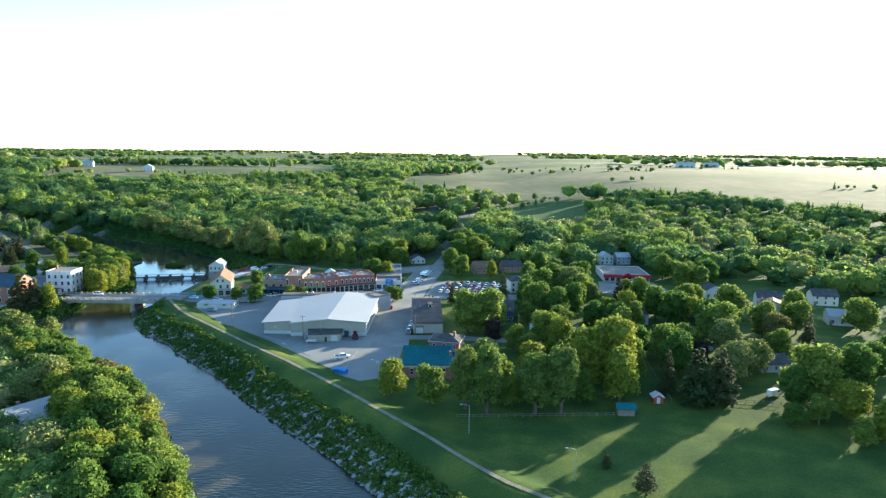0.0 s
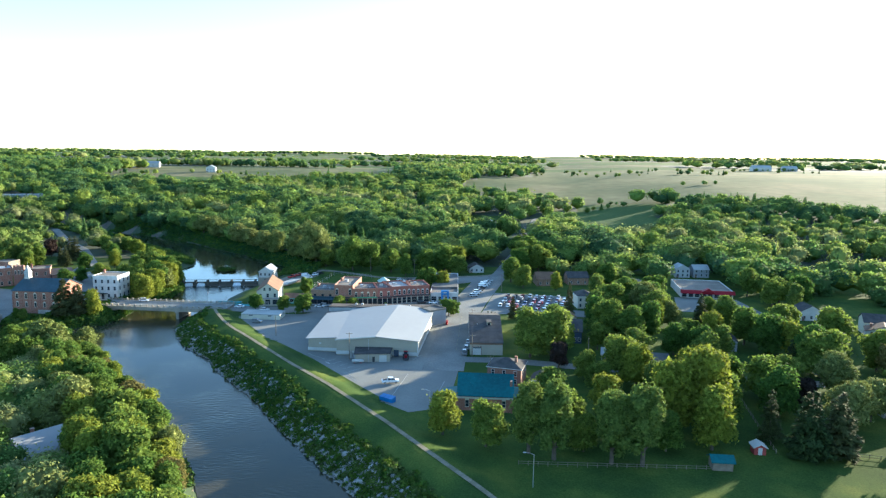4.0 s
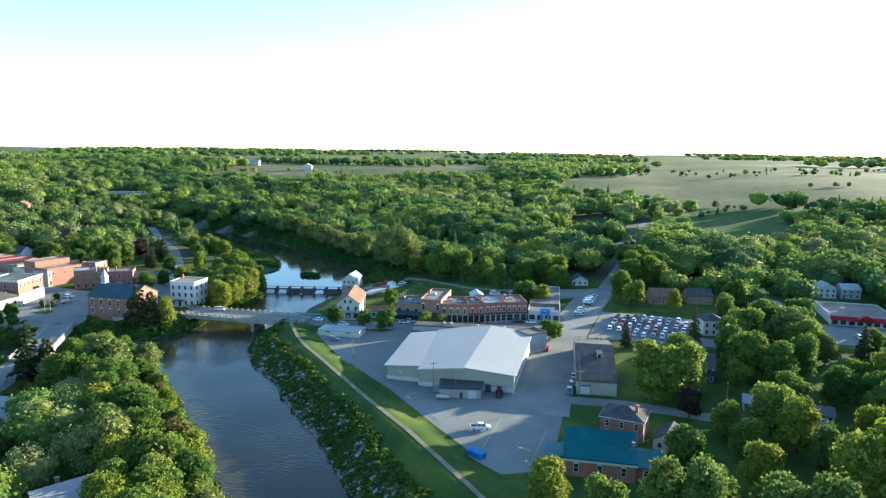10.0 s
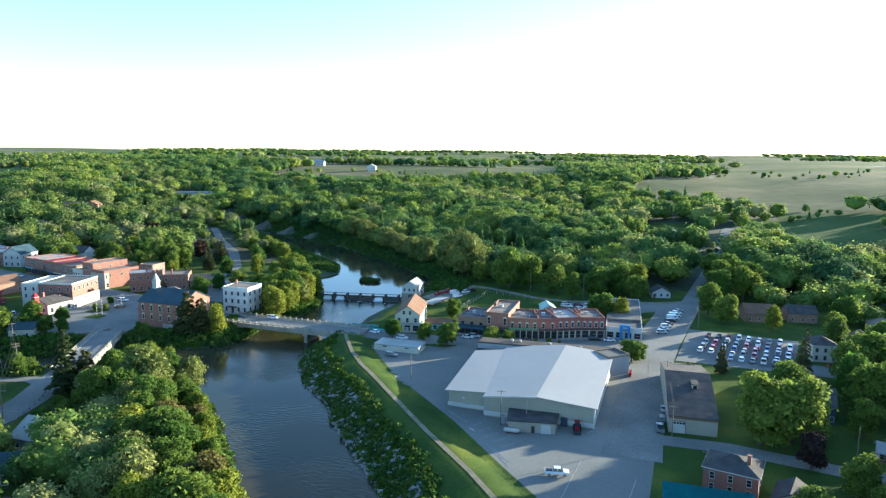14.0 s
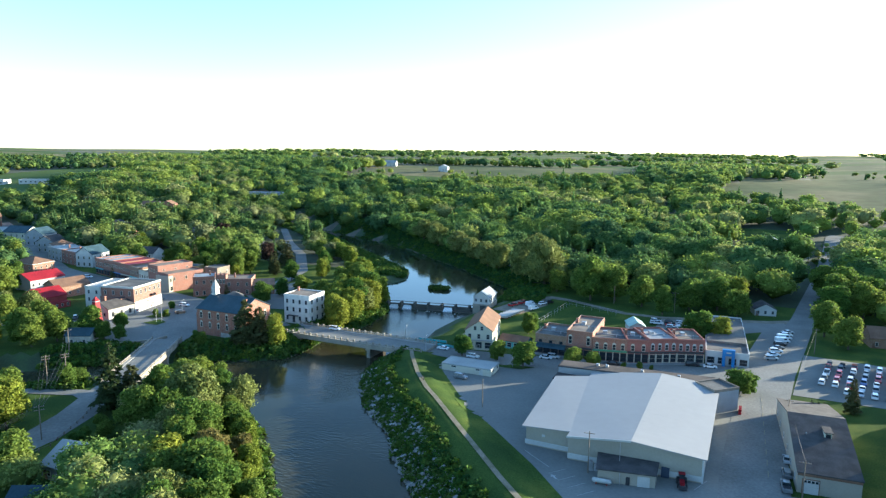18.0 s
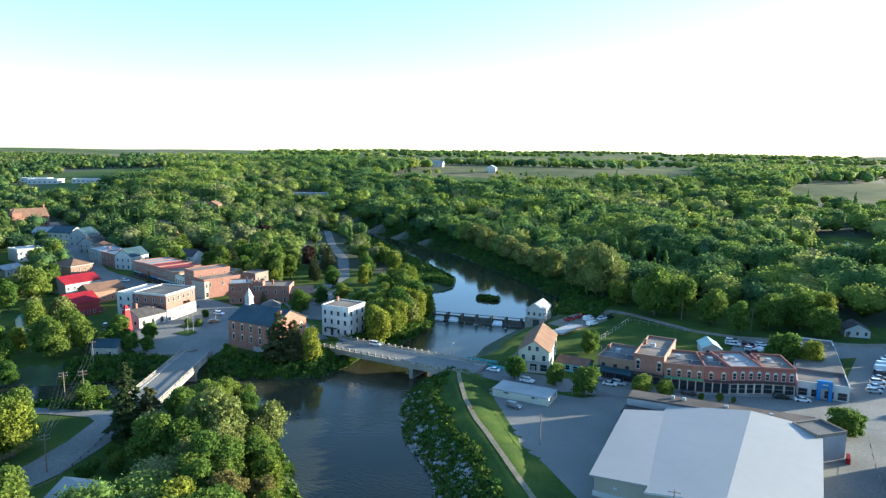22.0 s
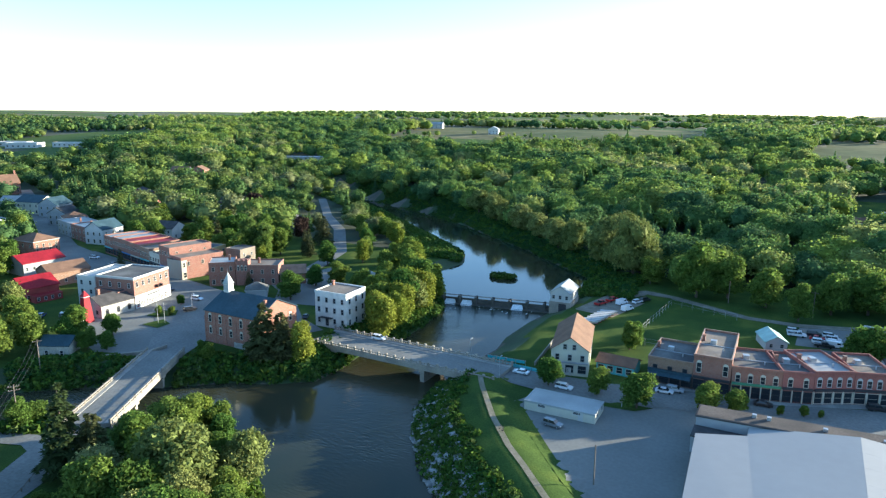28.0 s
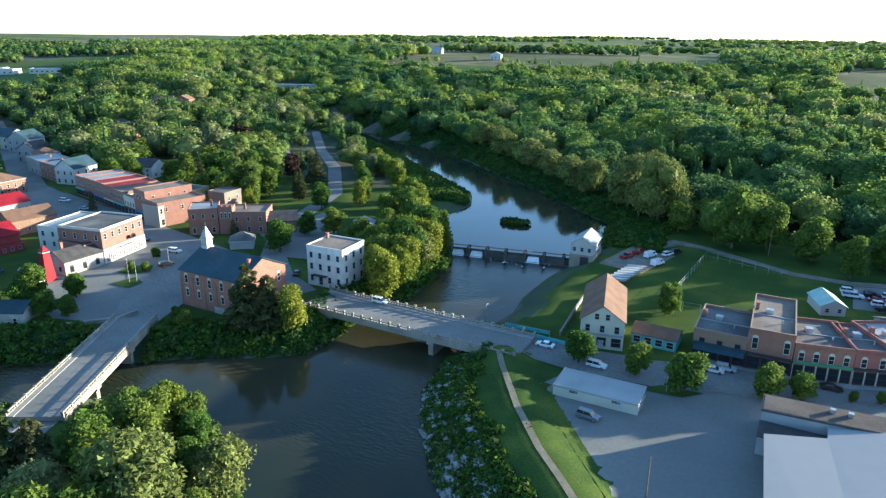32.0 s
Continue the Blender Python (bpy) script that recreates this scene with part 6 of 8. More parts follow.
for row_ in (("spruce1", 104.1, 246.6, 13, 1.0),
             ("purple", 95.2, 212.7, 10, 1.1),
             ("willow2", 110.8, 205, 13, 1.0),
             ("olive", 136, 242.4, 14, 1.0),
             ("spruce1", -335.3, 393.6, 16, 1.1),
             ("spruce1", -425.7, 399.3, 17, 1.1),):
    plot(*row_)
# trees along the shop street
for k, x, y, h, w in (("round1", -50.2, 425.3, 15, 1.2), ("round2", -38.2, 431.6, 16, 1.2), ("round3", -29.2, 423.6, 12, 1.1), ("yellow1", -29.8, 439.7, 16, 1.1), ("round1", -72.2, 423.3, 15, 1.2), ("round1", -86.6, 430.2, 17, 1.1),
                      ("round2", 12.9, 450, 19, 1.2), ("round1", 17, 468, 20, 1.2), ("round2", 9, 484, 17, 1.2), ("round1", 26.9, 455.1, 18, 1.2), ("yellow1", -33.2, 368.9, 12, 1.1)):
    tree(k, x, y, h, width=w)
for x, y, h in ((-118.8, 310.6, 8.2), (-105.4, 311.9, 7.2), (-94.3, 308, 9.4), (-78.5, 314.6, 7.6), (-71.9, 317.2, 6.6), (-25.1, 313.6, 8.2), (-23.1, 316.2, 7.4)):
    tree("bush", x, y, h, width=1.2)
for x, y, h in ((-62.3, 322, 2.6), (-57.1, 323.6, 3.2), (-53.4, 325.4, 2.0)):
    tree("bush", x, y, h, "low clipped bush in front of the shops")
for row_ in (("round3", -42, 368.5, 13, 1.05),
             ("round2", -60.7, 410, 14, 0.9),
             ("round1", -97.9, 425.3, 22, 0.95),
             ("willow1", -128.9, 447.1, 27, 0.95),
             ("willow1", -146.6, 466.1, 22, 1.0),
             ("willow2", -178.2, 485.6, 16, 1.2),
             ("willow2", -195.8, 503.5, 15, 1.2),
             ("willow1", -168.3, 479.7, 17, 0.9),
             ("willow2", -213.5, 521.4, 16, 1.2),
             ("willow1", -239.5, 539.6, 18, 0.9),
             ("willow2", -262, 560, 16, 1.2),
             ("round1", -119, 437.7, 12, 1.1),
             ("round1", -106.4, 350.1, 9, 0.9),
             ("round1", -105.4, 354.2, 8, 0.9),
             ("spruce2", -201.2, 287.6, 18, 1.15),
             ("spruce2", -196.2, 289.9, 15, 1.15),
             ("yellow1", -190, 291.7, 13, 0.9),):
    plot(*row_)
for row_ in (("round2", -218.6, 279.2, 5, 1.0),
             ("round1", -188.8, 329.2, 12, 0.8),
             ("yellow1", -184.8, 334.5, 14, 1.1),
             ("yellow1", -186.8, 341.7, 15, 1.1),
             ("round2", -190, 349.7, 16, 1.1),
             ("yellow1", -188.6, 359.3, 16, 1.1),
             ("round1", -194.3, 367.5, 16, 1.1),
             ("round2", -202.5, 345.1, 13, 0.9),
             ("round1", -210.9, 351.5, 13, 0.9),
             ("round2", -207.2, 363.3, 14, 0.9),
             ("round1", -204.2, 377.4, 15, 0.9),
             ("round2", -213.3, 390, 14, 0.9),
             ("round3", -225.1, 390.4, 12, 0.9),
             ("round1", -231.2, 406.8, 12, 0.9),
             ("round2", -252.9, 413.0, 11, 0.9),
             ("round1", -263.7, 429.0, 12, 0.9),
             ("yellow1", -248.3, 403.8, 12, 0.9),):
    plot(*row_)
for row_ in (("round2", -277.4, 445.1, 11, 0.9),
             ("round1", -291.4, 463.2, 12, 1.0),
             ("spruce1", -278.9, 400.7, 15, 1.0),
             ("spruce1", -286.8, 406.7, 13, 1.0),
             ("round2", -295.2, 397.6, 14, 1.0),
             ("purple", -315, 436.9, 13, 1.1),
             ("purple", -401.9, 486.9, 15, 1.1),
             ("purple", -527.3, 511.7, 14, 1.2),
             ("round1", -239.6, 344, 8, 1.0),
             ("yellow1", -14.4, 179, 12.5, 1.15),
             ("round1", -2.3, 173.1, 12.5, 1.05),
             ("tall1", 9, 172.1, 20, 1.0),
             ("tall1", 15.5, 169.6, 22, 1.05),
             ("tall1", 30, 169, 20, 1.1),
             ("tall1", 37.7, 168.7, 22, 1.1),
             ("round1", 23.6, 175.4, 10, 1.1),
             ("round2", 45.6, 178.3, 11, 1.1),):
    plot(*row_)
for row_ in (("round2", 32, 181.6, 15, 1.0),
             ("round1", 19.5, 184.2, 14, 1.0),
             ("yellow1", 49.6, 190.8, 22, 1.0),
             ("yellow1", 58.2, 180.7, 18, 1.0),
             ("yellow1", 59.8, 195.9, 24, 0.95),
             ("round2", 66.9, 198.9, 15, 0.9),
             ("spruce2", 82.1, 178.7, 19, 0.95),
             ("spruce2", 90.3, 180.7, 18, 1.0),
             ("spruce1", 76, 188.7, 15, 1.0),
             ("willow2", 100.3, 196.5, 15, 1.0),
             ("round2", 110.6, 175.7, 13, 1.1),
             ("cedar", 50.2, 124.1, 7.2, 1.45),
             ("cedar", 43.6, 135.2, 4.6, 1.1),
             ("round1", 119.1, 178.9, 20, 1.1),
             ("yellow1", 122.9, 166.1, 13, 1.2),
             ("round2", 133.3, 182.9, 19, 1.1),
             ("round1", 143, 170.1, 16, 1.1),):
    plot(*row_)
for row_ in (("round1", 103.9, 162.2, 7, 1.3),
             ("round2", 112.5, 164.2, 9, 1.2),
             ("yellow1", 124.9, 152, 12, 1.2),
             ("yellow1", 135, 157, 13, 1.2),
             ("round1", 116.6, 150, 8, 1.2),
             ("round1", 11.8, 253.2, 19, 1.1),
             ("round3", 19.9, 256.7, 18, 1.05),
             ("purple", 21.8, 242.2, 10, 1.0),
             ("spruce1", 31.6, 316.5, 18, 0.75),
             ("spruce2", 5.4, 312.1, 11, 0.7),
             ("cedar", -6, 300.4, 6.5, 0.7),
             ("cedar", -4.3, 300.9, 6.2, 0.7),
             ("cedar", -2.6, 302.9, 5.5, 0.7),
             ("round1", 44.8, 283.1, 17, 1.1),
             ("round2", 53, 276.6, 16, 1.1),
             ("round1", 62, 285.8, 16, 1.0),
             ("yellow1", 67.9, 300.4, 14, 0.9),):
    plot(*row_)
for row_ in (("round2", 38.9, 267.8, 11, 1.0),
             ("spruce1", 91.3, 314.8, 15, 1.1),
             ("round1", 76, 260, 13, 1.1),
             ("yellow1", 85.8, 278.8, 15, 1.0),
             ("round3", 67.6, 264.5, 12, 1.0),
             ("round2", 4.7, 402.4, 15, 1.1),
             ("round1", 11.7, 386.2, 13, 1.1),
             ("round1", 10.5, 430.1, 17, 1.1),
             ("round2", 22.7, 440.2, 18, 1.1),
             ("yellow1", 30, 381.5, 11, 1.0),
             ("round1", -251.6, 264.2, 7, 1.2),
             ("round2", -246.3, 266.8, 6, 1.2),
             ("round1", -265.6, 254.5, 12, 1.0),
             ("round2", -277, 260.8, 11, 1.0),
             ("round1", -287.5, 262.9, 12, 1.0),
             ("round2", -260, 262.5, 9, 1.0),
             ("bush", -256.6, 276, 5.2, 1.0),):
    plot(*row_)
for row_ in (("bush", -261.4, 297.8, 4.0, 0.9),
             ("bush", -258.5, 300.8, 3.2, 1.0),
             ("cedar", -342.4, 340.6, 9, 0.8),
             ("round1", -306, 260.5, 13, 1.0),
             ("willow2", -314.5, 264.6, 12, 0.9),
             ("round1", -330.7, 254.9, 14, 1.0),
             ("round2", -349.8, 273.4, 14, 1.0),
             ("willow2", -366.7, 285.8, 13, 0.9),
             ("round1", -382.4, 312.7, 13, 1.0),
             ("round2", -259.4, 390.7, 12, 1.0),
             ("yellow1", -281.6, 370.4, 11, 0.8),
             ("round1", -291.7, 382.5, 13, 1.0),
             ("round2", -303.3, 378.4, 14, 1.0),):
    plot(*row_)
# trees crowding the bank between the mill and the dam
for k, x, y, h, w in (("yellow1", -189, 330, 13, 1.1), ("round1", -194, 338, 13, 1.1), ("yellow1", -198, 346, 14, 1.1), ("willow2", -189, 352, 14, 1.0), ("yellow1", -195, 357, 15, 1.1), ("round1", -203, 356, 13, 1.1),
                      ("yellow1", -192, 375, 13, 1.1), ("round2", -200, 374, 14, 1.1), ("yellow1", -207, 384, 14, 1.1), ("round1", -199, 387, 11, 1.1), ("yellow1", -214, 398, 14, 1.1), ("round2", -222, 402, 13, 1.1), ("yellow1", -226, 414, 13, 1.1), ("round1", -234, 424, 12, 1.1),
                      ("yellow1", -262, 452, 12, 1.1), ("yellow1", -254, 444, 11, 1.1), ("round1", -274, 462, 12, 1.1), ("yellow1", -288, 476, 12, 1.1)):
    tree(k, x, y, h, width=w)
# wooded spit between the two river arms
for k, x, y, h, w in (("spruce1", -188, 217.3, 21, 1.1), ("spruce2", -184.1, 221.1, 14, 1.0), ("round1", -178.5, 240.1, 11, 1.1), ("round2", -179.9, 227.7, 12, 1.1), ("round1", -168.3, 210.5, 13, 1.1), ("willow2", -163.7, 224.5, 15, 1.2), ("round2", -149.1, 209.8, 13, 1.2), ("willow2", -157.3, 235.9, 12, 1.0), ("spruce1", -290.3, 426.8, 17, 1.3), ("spruce1", -298.2, 432.9, 16, 1.2)):
    tree(k, x, y, h, width=w)
BANK_L = np.array([(-196.5, 249.3), (-184.4, 250.6), (-175.4, 246.1), (-164.5, 239.6), (-149.6, 228.2), (-131.3, 212.7), (-111.7, 190.2), (-91.3, 169.2), (-78.4, 151.8), (-62.5, 126.4), (-49.7, 102)])
cb = np.r_[0, np.cumsum(np.hypot(*np.diff(BANK_L, axis=0).T))]
SPIT_BACK = []
for row in range(7):
    s0 = 17.0 + 2.5 * (row % 2)
    while s0 < cb[-1]:
        ax, ay = np.interp(s0, cb, BANK_L[:, 0]), np.interp(s0, cb, BANK_L[:, 1])
        x, y = ax - (2.0 + row * 8.0) * 0.78 + rng.uniform(-1.5, 1.5), ay - (2.0 + row * 8.0) * 0.62 + rng.uniform(-1.5, 1.5)
        s0 += rng.uniform(6.5, 9.0)
        if x < -178 and row > 1 or seg_dist(np.array([x]), np.array([y]), ROAD_SW)[0] < 9:
            continue
        if any((x - a) ** 2 + (y - b) ** 2 < (r + 1.5) ** 2 for a, b, r in KEEP):
            continue
        if row > 2:
            SPIT_BACK.append((x, y))
            continue
        k = str(rng.choice(["round1", "round2", "round3", "yellow1", "willow2", "olive"], p=[0.28, 0.26, 0.10, 0.20, 0.11, 0.05] if row else [0.26, 0.26, 0.10, 0.28, 0.08, 0.02]))
        tree(k, x, y, (rng.uniform(10.0, 14.0) if row else rng.uniform(8.5, 12)) * (1.12 - 0.30 * float(smoothstep(150, 225, y))), width=rng.uniform(0.95, 1.2))


def free(x, y, gap):
    for a, b, r in KEEP:
        if (a - x) ** 2 + (b - y) ** 2 < (r + gap) ** 2:
            return False
    for a, b, r in PLACED:
        if (a - x) ** 2 + (b - y) ** 2 < (r * 0.75 + gap) ** 2:
            return False
    P1, P2 = np.array([x]), np.array([y])
    for pts, w in ROADS:
        if seg_dist(P1, P2, pts)[0] < w / 2 + gap * 0.6:
            return False
    for pts in (RIVER, POND):
        if inside(P1, P2, pts)[0] or seg_dist(P1, P2, pts, True)[0] < gap * 0.5:
            return False
    for x0, y0, x1, y1 in ((-126, 196, -14, 330), (-10, 322, 40, 372), (-108, 372, -58, 416), (84, 336, 132, 376), (-60, 378, -6, 420), (-36, 322, -8, 420), (-20, 90, 110, 172), (-270, 276, -240, 330), (-262, 334, -214, 392), (-150, 318, -108, 392)):
        if x0 - gap * 0.4 < x < x1 + gap * 0.4 and y0 - gap * 0.4 < y < y1 + gap * 0.4:
            return False
    if inside(P1, P2, [(-146.7, 269.3), (-59.8, 167.4), (40, 80), (71.6, 107.2), (-9.7, 179.4), (-59.5, 229.6), (-116.6, 299)])[0]:
        return False
    return True


# loose trees in the gardens, picked at random
for box_, n, hs in (((14, 196, 190, 330), 48, (10, 17)), ((45, 330, 160, 400), 14, (10, 16)), ((-230, 140, -165, 200), 12, (9, 13)), ((-420, 372, -290, 430), 18, (10, 16)), ((-430, 225, -332, 300), 16, (9, 15)), ((-320, 225, -262, 246), 6, (7, 10))):
    got = 0
    for _ in range(n * 8):
        x, y, h = rng.uniform(box_[0], box_[2]), rng.uniform(box_[1], box_[3]), rng.uniform(*hs)
        if got < n and free(x, y, 0.25 * h):
            tree(str(rng.choice(["round1", "round2", "round3", "yellow1", "tall1", "spruce1", "willow2"], p=[0.3, 0.3, 0.17, 0.08, 0.05, 0.05, 0.05])), x, y, h, width=rng.uniform(1.0, 1.25))
            got += 1
for tpl in TPL.values():
    for o in (*tpl.children_recursive, tpl):
        bpy.data.objects.remove(o)


# ---- woodland ----
def wood_templates(n_cards, size, shape, bumps, count=7, far=False):
    """Crowns one metre high: a dome with shallow bulges; the last one is a narrow conifer."""
    out = []
    for i in range(count):
        if i == count - 1:
            L = [(0, 0, 0.12 + 0.2 * k, 0.24 - 0.05 * k, 0.24 - 0.05 * k, 0.16) for k in range(5)]
        else:
            r = 0.40 + 0.03 * (i % 3)
            L = [(0, 0, 0.52, r * 0.92, r * 0.92, 0.44)]
            for k in range(bumps):
                a, e = k * 2.4 + rng.uniform(-0.5, 0.5), rng.uniform(0.0, 1.3)
                q = rng.uniform(0.55, 0.75)
                s = rng.uniform(0.30, 0.48) * r
                L.append((r * q * math.cos(a) * math.cos(e), r * q * math.sin(a) * math.cos(e), 0.50 + 0.44 * q * math.sin(e), s, s, s * 0.95))
        parts = [cores(L[:1] if far and i < count - 1 else L, shape if i < count - 1 else ICO1, 0.86, 0.09)]
        if n_cards:
            parts.append(cards(n_cards, L, size, 0.5))
        out.append(join(parts))
    return out


def plant(name, label, xs, ys, hs, tpls, leaves=None):
    zs = height(xs, ys)
    vs, fs, ts, o = [], [], [], 0
    pick = rng.integers(0, len(tpls), len(xs))
    if len(tpls) == 7:
        pick = np.where(rng.uniform(size=len(xs)) < 0.10 + 0.22 * (np.sin(xs / 61.0 + 1) * np.sin(ys / 47.0) > 0.55), 6, rng.integers(0, 6, len(xs)))
    for k, (v, f) in enumerate(tpls):
        sel = np.where(pick == k)[0]
        if not len(sel):
            continue
        a = rng.uniform(0, 6.283, len(sel))
        c, s = np.cos(a)[:, None], np.sin(a)[:, None]
        H = hs[sel][:, None]
        W = H * (rng.uniform(1.0, 1.55, (len(sel), 1)) if len(tpls) in (6, 7) and k < 6 else rng.uniform(0.9, 1.2, (len(sel), 1)))
        X = (v[None, :, 0] * c - v[None, :, 1] * s) * W + xs[sel][:, None]
        Y = (v[None, :, 0] * s + v[None, :, 1] * c) * W + ys[sel][:, None]
        Z = v[None, :, 2] * H + zs[sel][:, None] - 0.08 * H
        vs.append(np.stack([X, Y, Z], 2).reshape(-1, 3))
        fs.append((f[None] + (np.arange(len(sel)) * len(v))[:, None, None] + o).reshape(-1, 3))
        tone = np.clip(rng.beta(1.6, 2.0, len(sel)) + 0.20 * np.sin(xs[sel] / 37.0) * np.sin(ys[sel] / 29.0) + 0.16 * np.sin(xs[sel] / 110.0 + ys[sel] / 90.0), 0, 1)
        if len(tpls) == 7 and k == 6:
            tone = tone * 0.35
        ts.append(np.repeat(tone, len(v)))
        o += len(sel) * len(v)
    return tagged(new(name, tri_mesh(name, np.concatenate(vs), np.concatenate(fs), leaves or M_WOODS_LIT, tone=np.concatenate(ts))), label, "woods", kind="stuff")


def scatter(x0, x1, y0, y1, step):
    nxx, nyy = int((x1 - x0) / step), int((y1 - y0) / step)
    X, Y = np.meshgrid(x0 + (np.arange(nxx) + 0.5) * step, y0 + (np.arange(nyy) + 0.5) * step)
    X, Y = X + rng.uniform(-0.75, 0.75, X.shape) * step, Y + rng.uniform(-0.75, 0.75, X.shape) * step
    return X.ravel(), Y.ravel()


def woods_ok(x, y):
    ok = ~inside(x, y, RIVER) & ~inside(x, y, POND)
    ok &= np.minimum(seg_dist(x, y, RIVER, True), seg_dist(x, y, POND, True)) > 4
    for pts, w in ROADS:
        ok &= seg_dist(x, y, pts) > w / 2 + 4
    for a, b, r in KEEP:
        ok &= (x - a) ** 2 + (y - b) ** 2 > (r + 4) ** 2
    for a, b, r in PLACED:
        ok &= (x - a) ** 2 + (y - b) ** 2 > (0.7 * r + 2) ** 2
    ok &= ~((seg_dist(x, y, [(-143.4, 405.2), (-147.9, 442.4), (-166.7, 458.9), (-196, 486.5), (-231.4, 514.4), (-269.9, 547.9)]) < 17) & (x > -300))
    ok &= ~((seg_dist(x, y, [(-212, 430), (-222, 458), (-244, 480), (-280, 510), (-331, 551)]) < 24) & (x < -214))
    ok &= seg_dist(x, y, [(-1.6, 430), (3, 470), (13.3, 546), (24, 640), (30, 700)]) > 15
    m = field_mask(x, y)
    ok &= (m == 3) | (m == 0)
    # clearings
    ok &= ~inside(x, y, [(-153.2, 392), (-111.5, 392.2), (-106, 419.8), (-14, 421.9), (0.7, 440), (-29.9, 435.7), (-100.9, 429.5), (-121, 441.5), (-140.9, 448.6), (-160.8, 451.9), (-147.1, 430.5)])
    for cx, cy, a, b in ((-8, 612, 30, 16), (-20, 514, 12, 12), (96, 578, 30, 18), (60, 640, 16, 30), (118, 420, 22, 14), (-17, 690, 24, 62), (-28, 545, 11, 14), (-26, 432, 9, 12)):
        ok &= np.hypot((x - cx) / a, (y - cy) / b) > 1
    return ok


def clump(x, y, lo, hi):
    """Tree heights that vary from patch to patch."""
    k = 0.5 + 0.30 * np.sin(x / 43.0 + 1.3) * np.sin(y / 37.0) + 0.20 * np.sin(x / 97.0 + y / 71.0)
    return (lo + (hi - lo) * np.clip(k + rng.normal(size=len(x)) * 0.22, 0, 1.25))


T1 = wood_templates(1150, 0.031, ICO1, 11)
T2 = wood_templates(260, 0.047, ICO1, 3)
T3 = wood_templates(36, 0.095, ICO1, 3, far=True)
x, y = np.array([p[0] for p in SPIT_BACK]), np.array([p[1] for p in SPIT_BACK])
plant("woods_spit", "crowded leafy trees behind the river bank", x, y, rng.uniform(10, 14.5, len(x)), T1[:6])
x, y = scatter(-330, 200, 425, 640, 14.0)
keep = woods_ok(x, y) & ((y > 425 + 0.0 * x) & ((x > -150) | (y > 300 - 0.9 * x - 60)) & ((x < -5) | (y > 470)))
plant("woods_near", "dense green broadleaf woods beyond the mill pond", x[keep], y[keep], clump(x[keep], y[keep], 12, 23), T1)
x, y = scatter(-760, -330, 230, 700, 13.0)
keep = woods_ok(x, y) & (rng.uniform(size=len(x)) < 0.8) & ((y > 395) | (x < -400))
plant("woods_town", "trees filling the streets of the old town", x[keep], y[keep], clump(x[keep], y[keep], 9, 19), T2, M_WOODS_SHADED)
x, y = scatter(-330, -150, 420, 640, 9.5)
keep = woods_ok(x, y) & (y <= 300 - 0.9 * x - 60) & (y > 455 - 0.0 * x)
plant("woods_hill", "green trees on the town side of the pond", x[keep], y[keep], rng.uniform(8, 13, keep.sum()), T1, M_WOODS_SHADED)
x, y = scatter(-1000, 200, 640, 1130, 15.5)
keep = woods_ok(x, y) & ~inside(x, y, EASTWOOD)
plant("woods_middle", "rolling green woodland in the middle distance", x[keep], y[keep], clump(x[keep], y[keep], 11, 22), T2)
x, y = scatter(30, 560, 330, 870, 12.5)
keep = woods_ok(x, y) & (inside(x, y, EASTWOOD) | ((y < 640) & (rng.uniform(size=len(x)) < 0.72) & ((x > 190) | (y > 385)) & ((x > 60) | (y < 480) | (y > 560))))
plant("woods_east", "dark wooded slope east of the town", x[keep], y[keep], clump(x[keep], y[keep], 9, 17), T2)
x, y = scatter(-1500, 300, 1130, 1600, 16)
keep = woods_ok(x, y)
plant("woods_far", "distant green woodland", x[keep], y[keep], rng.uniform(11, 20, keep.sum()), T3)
x, y = scatter(-1900, -760, 300, 1130, 16)
keep = woods_ok(x, y) | ((y < 560) & (x < -760))
plant("woods_west", "distant woods and gardens west of the town", x[keep], y[keep], rng.uniform(8, 16, keep.sum()), T3, M_WOODS_SHADED)
x, y = scatter(-3600, 3200, 1250, 4700, 46)
keep = (field_mask(x, y) == 3) & ((y > 1600) | (x < -1500)) & (np.abs(x) < 400 + 0.8 * y)
plant("woods_horizon", "far blue-green tree belts on the horizon", x[keep], y[keep], rng.uniform(13, 20, keep.sum()), [(v * np.array([1.9, 1.9, 1.0]), f) for v, f in T3])
x, y = rng.uniform(-28, 24, 60), rng.uniform(575, 690, 60)
plant('glade_shrubs', 'low shrubs and small trees in the clearing', x, y, rng.uniform(1.5, 5.5, 60), T2)
# hedge trees on the dry meadows
hx, hy = [], []
for x0, y0, x1, y1, n in ((150, 1195, 235, 1215, 9), (-10, 1290, 260, 1280, 34), (300, 1240, 430, 1265, 16), (520, 900, 640, 880, 12), (84, 760, 120, 800, 7), (100, 850, 150, 800, 9), (480, 1490, 640, 1530, 26), (60, 1420, 620, 1400, 40), (-530, 1080, -400, 1100, 18), (-640, 1030, -560, 1040, 14), (700, 1000, 1000, 1060, 20), (250, 1000, 330, 1020, 7), (760, 1300, 1200, 1330, 30)):
    n = n // 2 + 1
    t = rng.uniform(size=n)
    hx.append(x0 + (x1 - x0) * t), hy.append(y0 + (y1 - y0) * t + rng.uniform(-6, 6, n))
hx, hy = np.concatenate(hx), np.concatenate(hy)
plant("hedge_trees", "scattered hedgerow trees on the dry meadow", hx, hy, rng.uniform(4, 10, len(hx)), T2)

